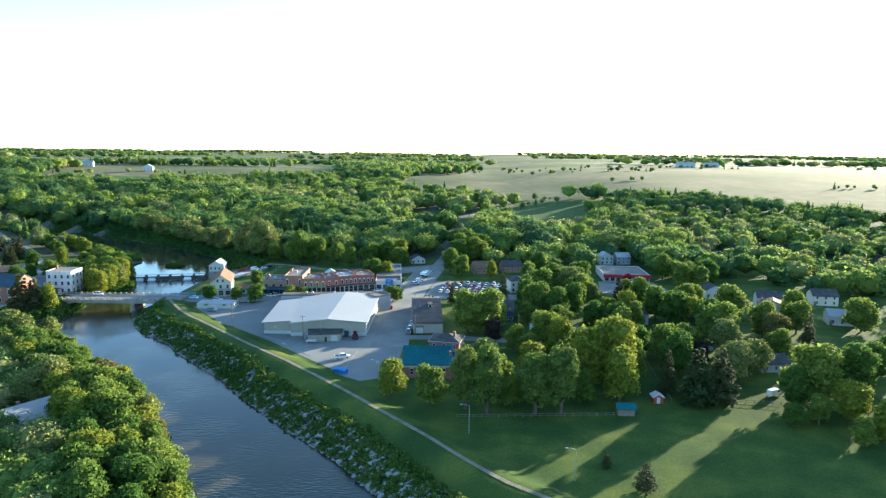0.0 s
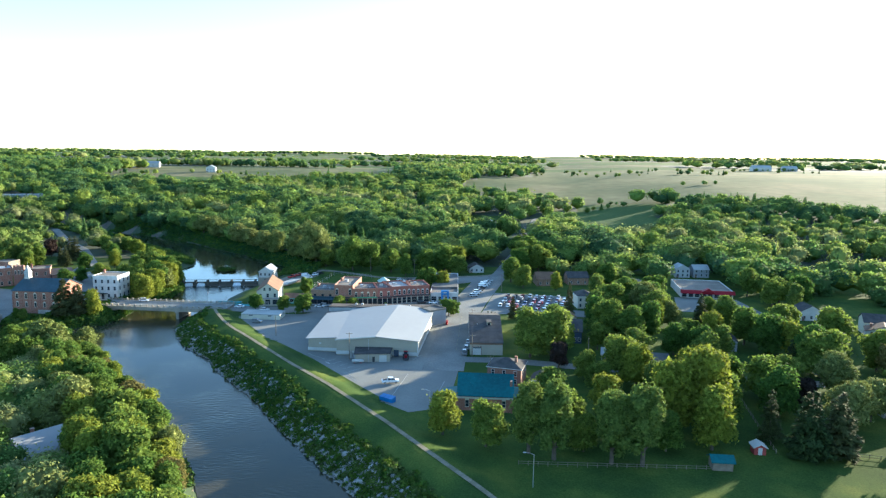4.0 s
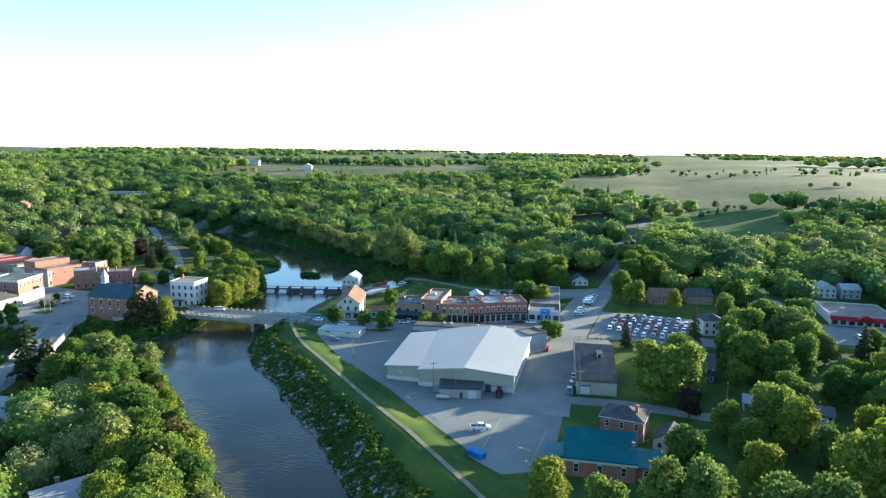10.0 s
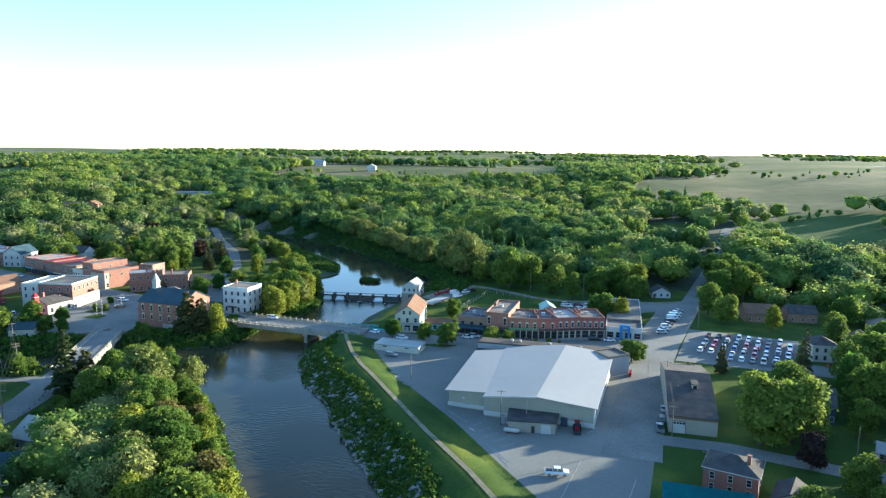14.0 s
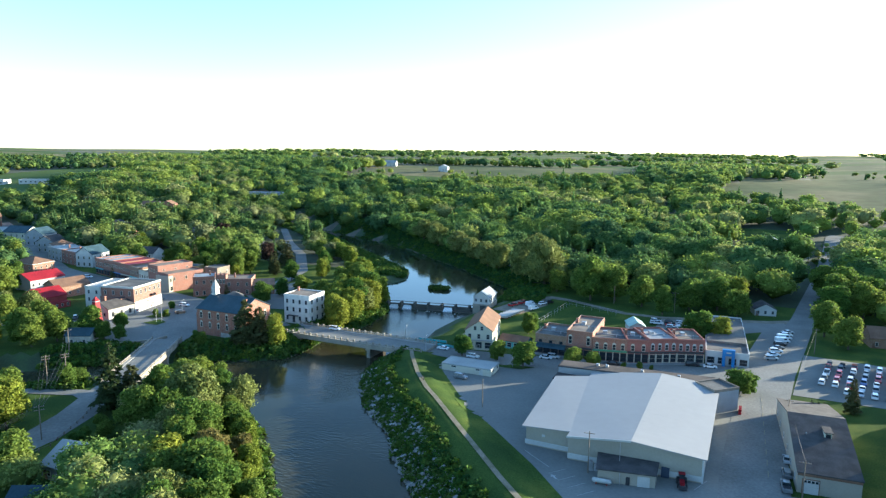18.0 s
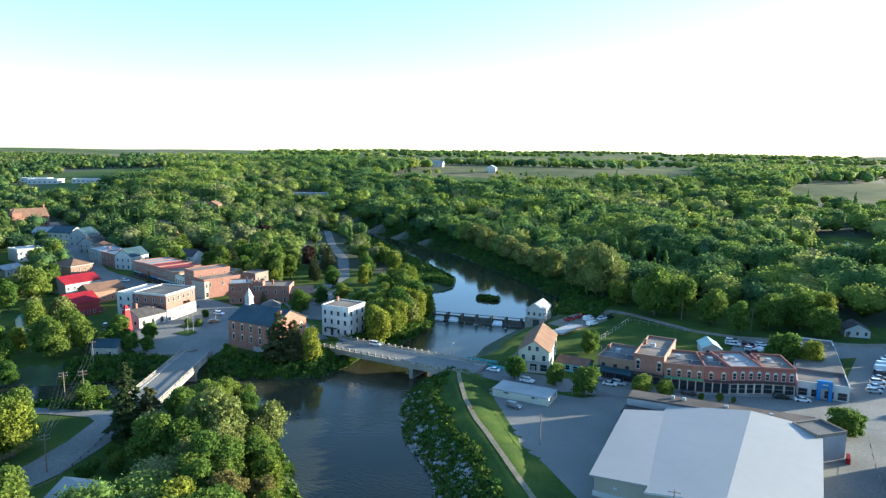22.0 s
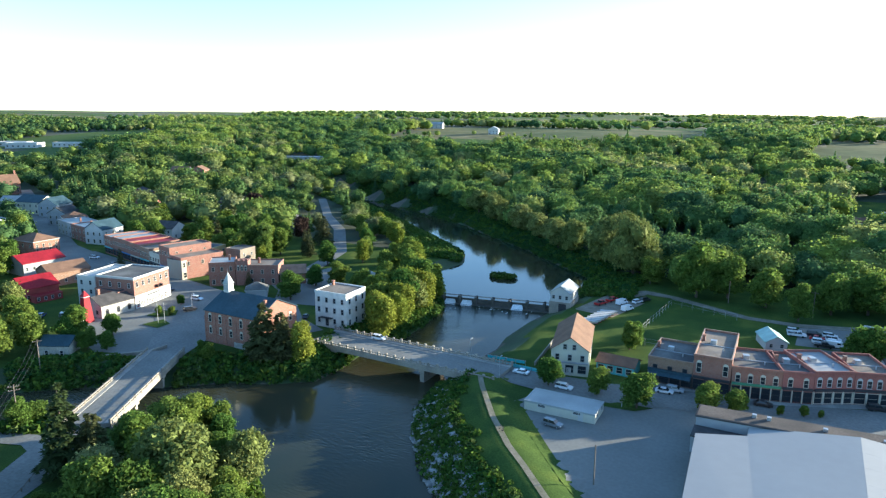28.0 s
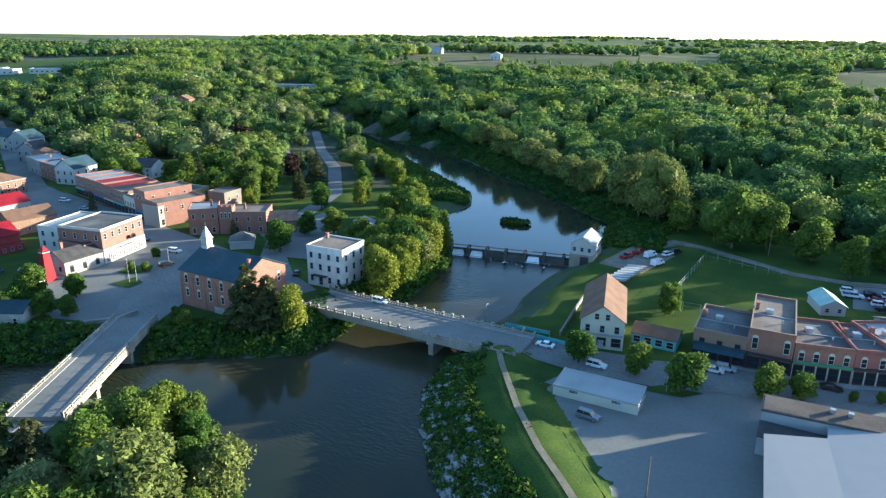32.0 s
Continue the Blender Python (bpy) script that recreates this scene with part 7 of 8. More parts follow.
# ---- river bank plants and stones ----
t = rng.uniform(0, 1, 5200)
RB = np.array([(2, 104), (-17.2, 130.5), (-28.2, 145.7), (-44.6, 163.4), (-66.3, 189.8), (-76, 203.5), (-89.3, 217.6), (-104.6, 234.3), (-112.7, 246), (-127, 258.2), (-140, 273.5), (-146.3, 285.2), (-150, 302)])
cum = np.r_[0, np.cumsum(np.hypot(*np.diff(RB, axis=0).T))]
bx, by = np.interp(t * cum[-1], cum, RB[:, 0]), np.interp(t * cum[-1], cum, RB[:, 1])
off = rng.uniform(1.2, 11.5, len(t))
bx, by = bx + off * 0.72 + rng.normal(size=len(t)), by + off * 0.66 + rng.normal(size=len(t))
ok = (seg_dist(bx, by, DIKE) > 3.5) & ~inside(bx, by, RIVER)
WEED = [cards(26, [(0, 0, 0.35, 0.6, 0.6, 0.4)], 0.26, 0.4) for _ in range(5)]


def weeds(name, label, xs, ys, hs, mat):
    ob = plant(name, label, xs, ys, hs, WEED)
    ob.data.materials.clear()
    ob.data.materials.append(mat)
    return ob


weeds("bank_weeds", "rough green weeds on the river bank slope", bx[ok], by[ok], rng.uniform(0.9, 2.0, ok.sum()), M_WEEDS)
OB = np.array([(-72.5, 150.6), (-85.4, 168.8), (-105.9, 190.6), (-126.7, 214.3), (-145.3, 231), (-160.4, 242.6), (-172.3, 251.2), (-184.7, 254.7), (-198, 247), (-217.5, 231.6), (-234.6, 223.3), (-267.6, 201.6)])
TB = np.array([(-252.5, 237), (-242.3, 246.7), (-234, 253), (-225.4, 257.9), (-214, 265.4), (-202.8, 275.1), (-191.5, 280.4), (-182.1, 288.3), (-181.4, 301), (-183.7, 315.1), (-179.9, 331.4), (-180.6, 345.2), (-184.4, 367.6), (-189.2, 379.2)])
PB = np.array([(-212.4, 441.6), (-214.2, 419.3), (-203.9, 403.5), (-191.2, 383.2)])
PC = np.array([(-143.4, 405.2), (-145.2, 425.7), (-147.9, 442.4), (-166.7, 458.9), (-196, 486.5), (-231.4, 514.4), (-290, 567), (-350, 602), (-440, 652)])
EB_ = np.array([(-146.4, 388), (-149, 371.9), (-149.5, 351.3), (-147.4, 339.3), (-149.3, 324.4)])
xs_, ys_ = [], []
LP = np.array([(-214, 440), (-222, 460), (-240, 478), (-277, 507), (-329, 550), (-380, 582), (-450, 628)])
for line, n, sgn, wd in ((LP, 4200, 1, 26), (OB, 1200, 1, 9), (TB, 1900, 1, 13), (PB, 300, 1, 6), (PC, 5200, -1, 24), (EB_, 260, -1, 4)):
    cu_ = np.r_[0, np.cumsum(np.hypot(*np.diff(line, axis=0).T))]
    tt = rng.uniform(0, cu_[-1], n)
    lx, ly = np.interp(tt, cu_, line[:, 0]), np.interp(tt, cu_, line[:, 1])
    ix = np.clip(np.searchsorted(cu_, tt) - 1, 0, len(line) - 2)
    dd = np.diff(line, axis=0)[ix]
    dd = dd / np.hypot(*dd.T)[:, None]
    of = rng.uniform(0.5, wd, n) * sgn
    xs_.append(lx - dd[:, 1] * of), ys_.append(ly + dd[:, 0] * of)
xs_, ys_ = np.concatenate(xs_), np.concatenate(ys_)
ok = ~inside(xs_, ys_, RIVER) & ~inside(xs_, ys_, POND) & (seg_dist(xs_, ys_, MAIN_EW) > 8) & (seg_dist(xs_, ys_, ROAD_SW) > 7) & (seg_dist(xs_, ys_, [(-205.2, 232.3), (-234.5, 282.8)]) > 8.5)
tt = rng.uniform(0, 1, 1500)
fx, fy = np.interp(tt, (0, 0.4, 1), (-272, -345, -440)) + rng.uniform(-12, 6, 1500), np.interp(tt, (0, 0.4, 1), (553, 597, 652)) + rng.uniform(-9, 8, 1500)
xs_, ys_, ok = np.r_[xs_, fx], np.r_[ys_, fy], np.r_[ok, np.ones(1500, bool)]
weeds("shore_reeds", "tall green reeds and shrubs along the shore", xs_[ok], ys_[ok], rng.uniform(1.0, 2.8, ok.sum()), M_WEEDS)
STONE = [(ICO1[0] * (1 + rng.normal(size=(len(ICO1[0]), 1)) * 0.18), ICO1[1]) for _ in range(4)]
tt = rng.uniform(0, cum[-1], 900)
lx, ly = np.interp(tt, cum, RB[:, 0]) + rng.uniform(-0.4, 1.3, 900) * 0.75, np.interp(tt, cum, RB[:, 1]) + rng.uniform(-0.4, 1.3, 900) * 0.65
ob = plant("bank_stones", "pale rip-rap stones at the water's edge", lx, ly, rng.uniform(0.25, 0.75, 900), STONE)
ob.data.materials.clear(), ob.data.materials.append(M_ROCK)
tt = rng.uniform(0, cum[-1], 2400)
of = rng.uniform(1, 9.5, 2400)
lx, ly = np.interp(tt, cum, RB[:, 0]) + of * 0.72, np.interp(tt, cum, RB[:, 1]) + of * 0.66
ob = plant("slope_stones", "gray rip-rap stones showing through the bank weeds", lx, ly, rng.uniform(0.55, 1.25, 2400), STONE)
ob.data.materials.clear(), ob.data.materials.append(M_ROCK)
# islet in the pond
il = MB()
ring = [(-183 + 6.5 * math.cos(a) * (1 + 0.2 * math.sin(3 * a)), 424 + 3.6 * math.sin(a), -2.9) for a in np.linspace(0, 6.283, 14)[:-1]]
il.hexa(ring, [(-183 + (p[0] + 183) * 0.6, 424 + (p[1] - 424) * 0.6, -1.7) for p in ring])
tagged(il.obj("islet", M_ROUGH), "small weedy islet in the pond", "islet", kind="structure")
n = 160
a, q = rng.uniform(0, 6.283, n), np.sqrt(rng.uniform(0, 1, n))
v, f = join([(np.array(WEED[i % 5][0]) * rng.uniform(1.2, 2.6) + np.array([-183 + 5.8 * q[i] * math.cos(a[i]), 424 + 3.2 * q[i] * math.sin(a[i]), -2.4]), WEED[i % 5][1]) for i in range(n)])
tagged(new("islet_reeds", tri_mesh("islet_reeds", v, f, M_WEEDS, tone=np.repeat(rng.uniform(0, 1, n), len(WEED[0][0])))), "reeds on the pond islet", "reeds", kind="stuff")

# foam on the water below the dam and along the dike
fo = []
for i in range(52):
    if i < 34:
        x, y, ang, ln = rng.uniform(-188, -148), 0, rng.uniform(-0.5, 0.5) - 1.4, rng.uniform(0.4, 2.6)
        y = 381.5 + (x + 192) * 0.2 - abs(rng.normal()) * 4 - 2.5
    else:
        q = rng.uniform(0, 1)
        x, y, ang, ln = -41 - 34 * q + rng.uniform(-3.5, -0.5), 171 + 36 * q + rng.uniform(-3.5, -0.5), rng.uniform(2.0, 2.6), rng.uniform(0.3, 1.2)
    n = 7
    k = len(fo) * n
    a = np.linspace(0, 6.283, n, endpoint=False)
    rr = rng.uniform(0.6, 1.0, n)
    px, py = np.cos(a) * rr * ln * 0.5, np.sin(a) * rr * ln * 0.11
    fo.append((np.stack([x + px * math.cos(ang) - py * math.sin(ang), y + px * math.sin(ang) + py * math.cos(ang), np.full(n, Z_RIVER + 0.03)], 1), np.array([[0, j, j + 1] for j in range(1, n - 1)])))
v, f = join(fo)
tagged(new("water_foam", tri_mesh("water_foam", v, f, M_FOAM)), "white foam streaks drifting on the river", "foam", kind="stuff")


# ---- vehicles ----
def car_paint(name, c):
    m = bpy.data.materials.new(name)
    m.use_nodes = True
    p = m.node_tree.nodes["Principled BSDF"]
    p.inputs["Base Color"].default_value = (*c, 1)
    p.inputs["Roughness"].default_value, p.inputs["Metallic"].default_value = 0.3, 0.1
    p.inputs["Coat Weight"].default_value = 0.6
    return m


PAINT = {"white": car_paint("white_car_paint", (0.75, 0.76, 0.77)), "silver": car_paint("silver_car_paint", (0.42, 0.44, 0.46)), "gray": car_paint("gray_car_paint", (0.16, 0.17, 0.18)),
         "black": car_paint("black_car_paint", (0.02, 0.02, 0.022)), "red": car_paint("red_car_paint", (0.42, 0.02, 0.02)), "blue": car_paint("blue_car_paint", (0.03, 0.08, 0.24))}
CARS = {}
SHAPES = {  # body profile and cabin profile in x (along), z
    "sedan": (4.6, 1.8, [(-2.3, 0.35), (2.3, 0.35), (2.3, 0.72), (1.3, 0.95), (-1.6, 0.98), (-2.3, 0.9)], [(-1.7, 0.95), (1.1, 0.95), (0.35, 1.43), (-1.0, 1.45)]),
    "suv": (4.7, 1.88, [(-2.35, 0.4), (2.35, 0.4), (2.35, 0.85), (1.3, 1.08), (-2.3, 1.1), (-2.35, 0.9)], [(-2.25, 1.05), (1.2, 1.05), (0.5, 1.68), (-2.0, 1.72)]),
    "pickup": (5.8, 2.0, [(-2.9, 0.5), (2.9, 0.5), (2.9, 1.0), (1.7, 1.18), (-2.9, 1.15), (-2.9, 0.8)], [(-0.9, 1.12), (1.6, 1.12), (0.9, 1.85), (-0.7, 1.88)]),
    "van": (5.5, 2.0, [(-2.75, 0.4), (2.75, 0.4), (2.75, 0.95), (2.1, 1.2), (-2.75, 2.1), (-2.75, 0.9)], [(-2.7, 1.1), (2.0, 1.15), (1.3, 2.15), (-2.65, 2.2)]),
}


def prism(mb, prof, hw0, hw1, m=0):
    """Extrudes an x, z outline across y; the top narrows to hw1."""
    zs = [p[1] for p in prof]
    lo, hi = min(zs), max(zs)
    wd = [hw0 + (hw1 - hw0) * ((z - lo) / (hi - lo)) for z in zs]
    a = [(x, -w_, z) for (x, z), w_ in zip(prof, wd)]
    b = [(x, w_, z) for (x, z), w_ in zip(prof, wd)]
    return mb.hexa(a, b, m)


def car_data(kind, colour):
    if (kind, colour) not in CARS:
        ln, wd, body, cab = SHAPES[kind]
        h = wd / 2
        parts = {}
        mb = prism(MB(), body, h, h * 0.95)
        if kind == "van":
            mb = prism(MB(), [(-2.75, 0.4), (2.75, 0.4), (2.75, 0.95), (2.0, 1.2), (1.3, 2.15), (-2.65, 2.2), (-2.75, 2.0)], h, h * 0.88)
        if kind == "pickup":
            mb.box(-2.75, -h + 0.1, 1.14, -2.7, h - 0.1, 1.3)
        ob = mb.obj("body", PAINT[colour])
        parts["body"] = (ob.data, None)
        bpy.data.objects.remove(ob)
        gl = MB()
        if kind == "van":
            prism(gl, [(1.98, 1.25), (2.02, 1.22), (1.38, 2.05), (1.3, 2.05)], h * 0.86, h * 0.8)
            gl.box(0.3, -h * 0.97, 1.3, 1.4, h * 0.97, 1.85)
        else:
            prism(gl, cab, h * 0.92, h * 0.72)
        ob = gl.obj("glazing", M_GLASS)
        parts["glazing"] = (ob.data, None)
        bpy.data.objects.remove(ob)
        if kind != "van":
            rf = MB()
            top = cab[2:]
            prism(rf, [(top[1][0] - 0.05, top[1][1] - 0.02), (top[0][0] + 0.05, top[0][1] - 0.02), (top[0][0], top[0][1] + 0.05), (top[1][0], top[1][1] + 0.05)], h * 0.74, h * 0.70)
            rf.box((top[0][0] + top[1][0]) / 2 - 0.06, -h * 0.86, cab[0][1], (top[0][0] + top[1][0]) / 2 + 0.06, h * 0.86, top[0][1] - 0.05)
            ob = rf.obj("cabin_roof", PAINT[colour])
            parts["cabin_roof"] = (ob.data, None)
            bpy.data.objects.remove(ob)
        if kind == "pickup":
            ob = MB().box(-2.65, -h + 0.2, 1.12, -1.0, h - 0.2, 1.19).obj("bed", M_DARK)
            parts["bed"] = (ob.data, None)
            bpy.data.objects.remove(ob)
        wh = MB().tube((0, -0.11, 0), (0, 0.11, 0), 0.34, 0.34, 12).obj("wheel", M_RUBBER)
        rim = MB().tube((0, -0.125, 0), (0, 0.125, 0), 0.2, 0.2, 10).obj("rim", M_METAL)
        parts["wheel"] = (wh.data, rim.data)
        bpy.data.objects.remove(wh), bpy.data.objects.remove(rim)
        lm = MB().box(-0.05, -0.2, -0.09, 0.05, 0.2, 0.09).obj("headlight", M_WHITE)
        parts["headlight"] = (lm.data, None)
        bpy.data.objects.remove(lm)
        CARS[kind, colour] = parts
    return CARS[kind, colour]


def car(kind, colour, x, y, ang, z=None, state="parked", group="", where="on the asphalt", near=False):
    root = empty("pickup_truck" if kind == "pickup" else "van" if kind == "van" else "car", pose(x, y, (h1(x, y) + 0.12) if z is None else z, 0, 0, ang))
    nm = {"sedan": "sedan", "suv": "sport utility car", "pickup": "pickup truck", "van": "van"}[kind]
    tagged(root, f"{colour} {nm} {state} {where}", "truck" if kind == "pickup" else "van" if kind == "van" else "car", group)
    ln, wd, *_ = SHAPES[kind]
    for k, (a, b) in car_data(kind, colour).items():
        if k == "wheel":
            for sx_ in (-0.31, 0.31):
                for sy_ in (-1, 1):
                    o = new("wheel", a)
                    o.parent, o.location = root, (sx_ * ln, sy_ * (wd / 2 - 0.1), 0.34)
                    if near:
                        r_ = new("rim", b)
                        r_.parent = o
        elif k == "headlight":
            if near:
                for sy_ in (-1, 1):
                    o = new("headlight", a)
                    o.parent, o.location = root, (ln / 2 - 0.02, sy_ * (wd / 2 - 0.35), 0.75)
        else:
            o = new(k, a)
            o.parent = root
    return root


car("pickup", "white", -36, 218, 15, near=True)
car("suv", "gray", -109.5, 288.1, -5, near=True, where="beside the low building")
cols = ["white", "silver", "gray", "black", "red", "blue", "white", "white", "silver", "gray", "red"]
for r_ in range(9):                      # columns of the sales lot
    for c_ in range(6):
        if (r_, c_) in ((0, 0), (1, 0), (8, 5)):
            continue
        x, y = -1.6 + r_ * 3.75 + c_ * 1.05, 331.0 + c_ * 6.0 - r_ * 0.35
        kk = ["suv", "sedan", "pickup", "suv", "suv"][int(rng.integers(0, 5))]
        car(kk, cols[int(rng.integers(0, len(cols)))], x + rng.uniform(-0.15, 0.15), y + rng.uniform(-0.3, 0.3), 82 + (180 if rng.uniform() < 0.4 else 0), group="cars on the sales lot")
for i, (k, c) in enumerate((("suv", "silver"), ("sedan", "white"), ("suv", "white"), ("sedan", "gray"), ("suv", "black"), ("van", "white"), ("van", "white"), ("suv", "white"), ("sedan", "silver"))):
    car(k, c, -15.5 + i * 0.85, 358 + i * 5.4, 20 + (i % 2) * 3, group="cars beside the showroom")
def plot(k, c, x, y, a):
    car(k, c, x, y, a)


for row_ in (("suv", "silver", -87.8, 323.5, 3),
             ("sedan", "white", -90.1, 321.4, 3),
             ("sedan", "black", -66.4, 325.5, 5),
             ("suv", "black", -41, 337, 16),
             ("sedan", "white", -35.1, 337.8, 10),
             ("suv", "gray", -13.1, 260.8, 95),
             ("sedan", "silver", -12.8, 269.2, 92),
             ("sedan", "white", -11.9, 278.1, 92),
             ("pickup", "gray", -13.4, 253.7, 95),
             ("van", "white", -121.6, 399.8, 68),
             ("van", "white", -117.6, 392.3, 66),
             ("suv", "black", -114.6, 408.7, 60),
             ("suv", "white", -116.6, 404.3, 66),
             ("pickup", "red", -125.9, 401.8, 66),
             ("pickup", "red", -128.5, 394.7, 66),
             ("suv", "white", -61.5, 395, 5),
             ("pickup", "white", -60.6, 391, 5),
             ("suv", "black", -55.5, 394.6, 5),
             ("sedan", "red", -54.6, 390.6, 5),
             ("suv", "white", -53.8, 386.8, 5),
             ("pickup", "black", -52.6, 383.4, 5),
             ("sedan", "red", 44.1, 332.2, 10),
             ("suv", "white", 101.9, 352.1, 90),
             ("sedan", "silver", 109.9, 350.1, 92),
             ("suv", "gray", -290, 280, 140),
             ("van", "white", -275.3, 276.5, 125),
             ("sedan", "blue", -296.1, 276, 130),
             ("suv", "black", -286.7, 322.2, 15),
             ("suv", "white", -265.9, 318.6, 10),):
    plot(*row_)
for row_ in (("sedan", "silver", -346.5, 339.7, 18),
             ("suv", "white", -367, 344, 18),
             ("suv", "black", -256.9, 307.5, 70),
             ("sedan", "black", -216.3, 324.2, 120),
             ("pickup", "black", -223.1, 351.3, 60),
             ("van", "white", 110.6, 187.4, 30),
             ("sedan", "silver", 113.5, 247.4, 80),
             ("sedan", "silver", 81.1, 237.6, 0),
             ("suv", "white", -50.8, 395.2, 5),
             ("suv", "white", -49.9, 391.7, 5),
             ("suv", "white", -49.6, 388.3, 5),
             ("van", "white", -49.4, 384.9, 5),
             ("suv", "black", -42.1, 395.4, 5),
             ("suv", "black", -41.2, 391.5, 5),
             ("sedan", "white", -40.9, 388, 5),
             ("sedan", "red", 177.3, 293.1, 0),):
    plot(*row_)
for k, c, x, y, a, zz in (("suv", "white", -178.1, 315.2, 3, 1.36), ("sedan", "white", -128.6, 314.6, 180, None), ("suv", "white", -114.3, 310.3, 0, None)):
    car(k, c, x, y, a, zz, "standing", where="on the bridge street", near=True)
# caravans and boats stored by the dam house
for i in range(7):
    rt = empty("boat_trailer", pose(-125.6 + i * 0.45, 369 + i * 2.5, h1(-123.4, 379.8) + 0.1, 0, 0, 12))
    tagged(rt, "white covered boat resting on a low trailer", "boat", "stored boats")
    MB().hexa([(-2.6, -0.5, 0.5), (2.2, -0.5, 0.5), (3.2, 0, 0.5), (2.2, 0.5, 0.5), (-2.6, 0.5, 0.5)], [(-2.7, -0.95, 1.3), (2.3, -0.95, 1.35), (3.8, 0, 1.5), (2.3, 0.95, 1.35), (-2.7, 0.95, 1.3)]).obj("hull", M_WHITE, rt)
    MB().box(-2.4, -0.06, 0.25, 3.6, 0.06, 0.4).box(-0.6, -0.8, 0.1, -0.4, 0.8, 0.5).obj("trailer", M_REDWALL, rt)


# ---- poles, lamps, clutter ----
def utility_pole(x, y, h, arms=1, ang=0, label="weathered wooden utility pole with a crossarm"):
    rt = empty("utility_pole", pose(x, y, h1(x, y), 0, 0, ang))
    tagged(rt, label, "utility pole", "utility poles")
    MB().tube((0, 0, -0.5), (0, 0, h), 0.16, 0.11, 8).obj("pole", M_WOOD, rt)
    for i in range(arms):
        z = h - 0.5 - i * 0.9
        MB().box(-1.2, -0.06, z - 0.06, 1.2, 0.06, z + 0.06).obj("crossarm", M_WOOD, rt)
        for q in (-1.05, -0.5, 0.5, 1.05):
            MB().tube((q, 0, z + 0.06), (q, 0, z + 0.26), 0.05, 0.03, 6).obj("insulator", M_GRAY, rt)
    return (x, y, h1(x, y) + h)


def cable(a, b, sag=0.8, r=0.018):
    mb, n = MB(), 12
    pts = [(a[0] + (b[0] - a[0]) * i / n, a[1] + (b[1] - a[1]) * i / n, a[2] + (b[2] - a[2]) * i / n - sag * 4 * (i / n) * (1 - i / n)) for i in range(n + 1)]
    for p in pts:
        mb.v += [(p[0] + r, p[1], p[2]), (p[0] - r, p[1] + r, p[2]), (p[0] - r, p[1] - r, p[2] + r)]
    mb.f = [(i * 3 + j, i * 3 + (j + 1) % 3, i * 3 + 3 + (j + 1) % 3, i * 3 + 3 + j) for i in range(n) for j in range(3)]
    mb.m = [0] * len(mb.f)
    return tagged(mb.obj("cable", M_DARK), "thin black overhead cable between poles", "cable", "overhead cables")


pA, pB, pC = utility_pole(-217.5, 224.3, 11.3, 2, 60), utility_pole(-227.2, 224.3, 10.5, 2, 60), utility_pole(-187.5, 195.7, 9.6, 2, 60)
pD, pE = utility_pole(-250.3, 248.5, 10, 1, 60), utility_pole(-179.7, 164.4, 10, 2, 70)
for o in (-0.9, 0, 0.9):
    for a, b in ((pC, pA), (pC, pE), (pA, pD), (pB, pC)):
        cable((a[0] + o * 0.6, a[1] + o, a[2] - 0.3), (b[0] + o * 0.6, b[1] + o, b[2] - 0.3))
utility_pole(-93.5, 268, 8.8, 0, 0, "plain weathered wooden pole in the parking lot")
utility_pole(-55.7, 241.3, 10.5, 1, 10)
q1, q2, q3, q4 = utility_pole(-12.4, 287.4, 10, 1, 0), utility_pole(-10.3, 250.5, 9, 1, 0), utility_pole(33.1, 249.4, 10, 1, 80), utility_pole(-0.6, 373.6, 10, 1, 0)
cable(q1, q2), cable(q2, q3), cable(q1, q4)
utility_pole(-56.2, 417.2, 10, 1, 0), utility_pole(-85.5, 422.9, 9, 0, 0, "leaning wooden pole by the gravel lane"), utility_pole(-2.6, 224.1, 9, 1, 0)


def street_lamp(x, y, h, ang, reach=2.0, z=None, label="gray metal street lamp with a curved arm"):
    rt = empty("street_lamp", pose(x, y, h1(x, y) if z is None else z, 0, 0, ang))
    tagged(rt, label, "street lamp", "street lamps")
    MB().tube((0, 0, -0.3), (0, 0, h - 0.4), 0.11, 0.07, 8).obj("pole", M_METAL, rt)
    MB().tube((0, 0, h - 0.45), (reach * 0.5, 0, h - 0.05), 0.05, 0.045, 6).tube((reach * 0.5, 0, h - 0.05), (reach, 0, h), 0.045, 0.04, 6).obj("arm", M_METAL, rt)
    MB().box(reach - 0.1, -0.16, h - 0.1, reach + 0.6, 0.16, h + 0.07).obj("lamp_head", M_LIGHTROOF, rt)


rl = empty("footway_railing", pose(-141.2, 318.6, 1.2, 0, 0, 3.5))
tagged(rl, "low metal railing hung with teal banner panels", "railing")
for i in range(5):
    MB().box(i * 3.0 - 0.05, -0.05, -0.8, i * 3.0 + 0.05, 0.05, 1.15).obj("post", M_METAL, rl)
MB().box(0, -0.03, 1.0, 12, 0.03, 1.08).obj("rail", M_METAL, rl)
for i in range(4):
    MB().box(i * 3.0 + 0.2, -0.1, 0.15, i * 3.0 + 2.8, -0.04, 0.95).obj("banner", M_CYAN, rl, "teal fabric panel")
street_lamp(9.6, 154, 8.6, 180)
street_lamp(34.4, 128, 8.4, 180)
street_lamp(-19.7, 193.3, 7.5, 180)
street_lamp(-97.8, 306.8, 6.4, 0)
street_lamp(-131.7, 306.3, 6.2, 90, 1.0)
street_lamp(-146.6, 318, 5.0, 90, 0.6, 1.3, "dark lamp post on the bridge parapet")
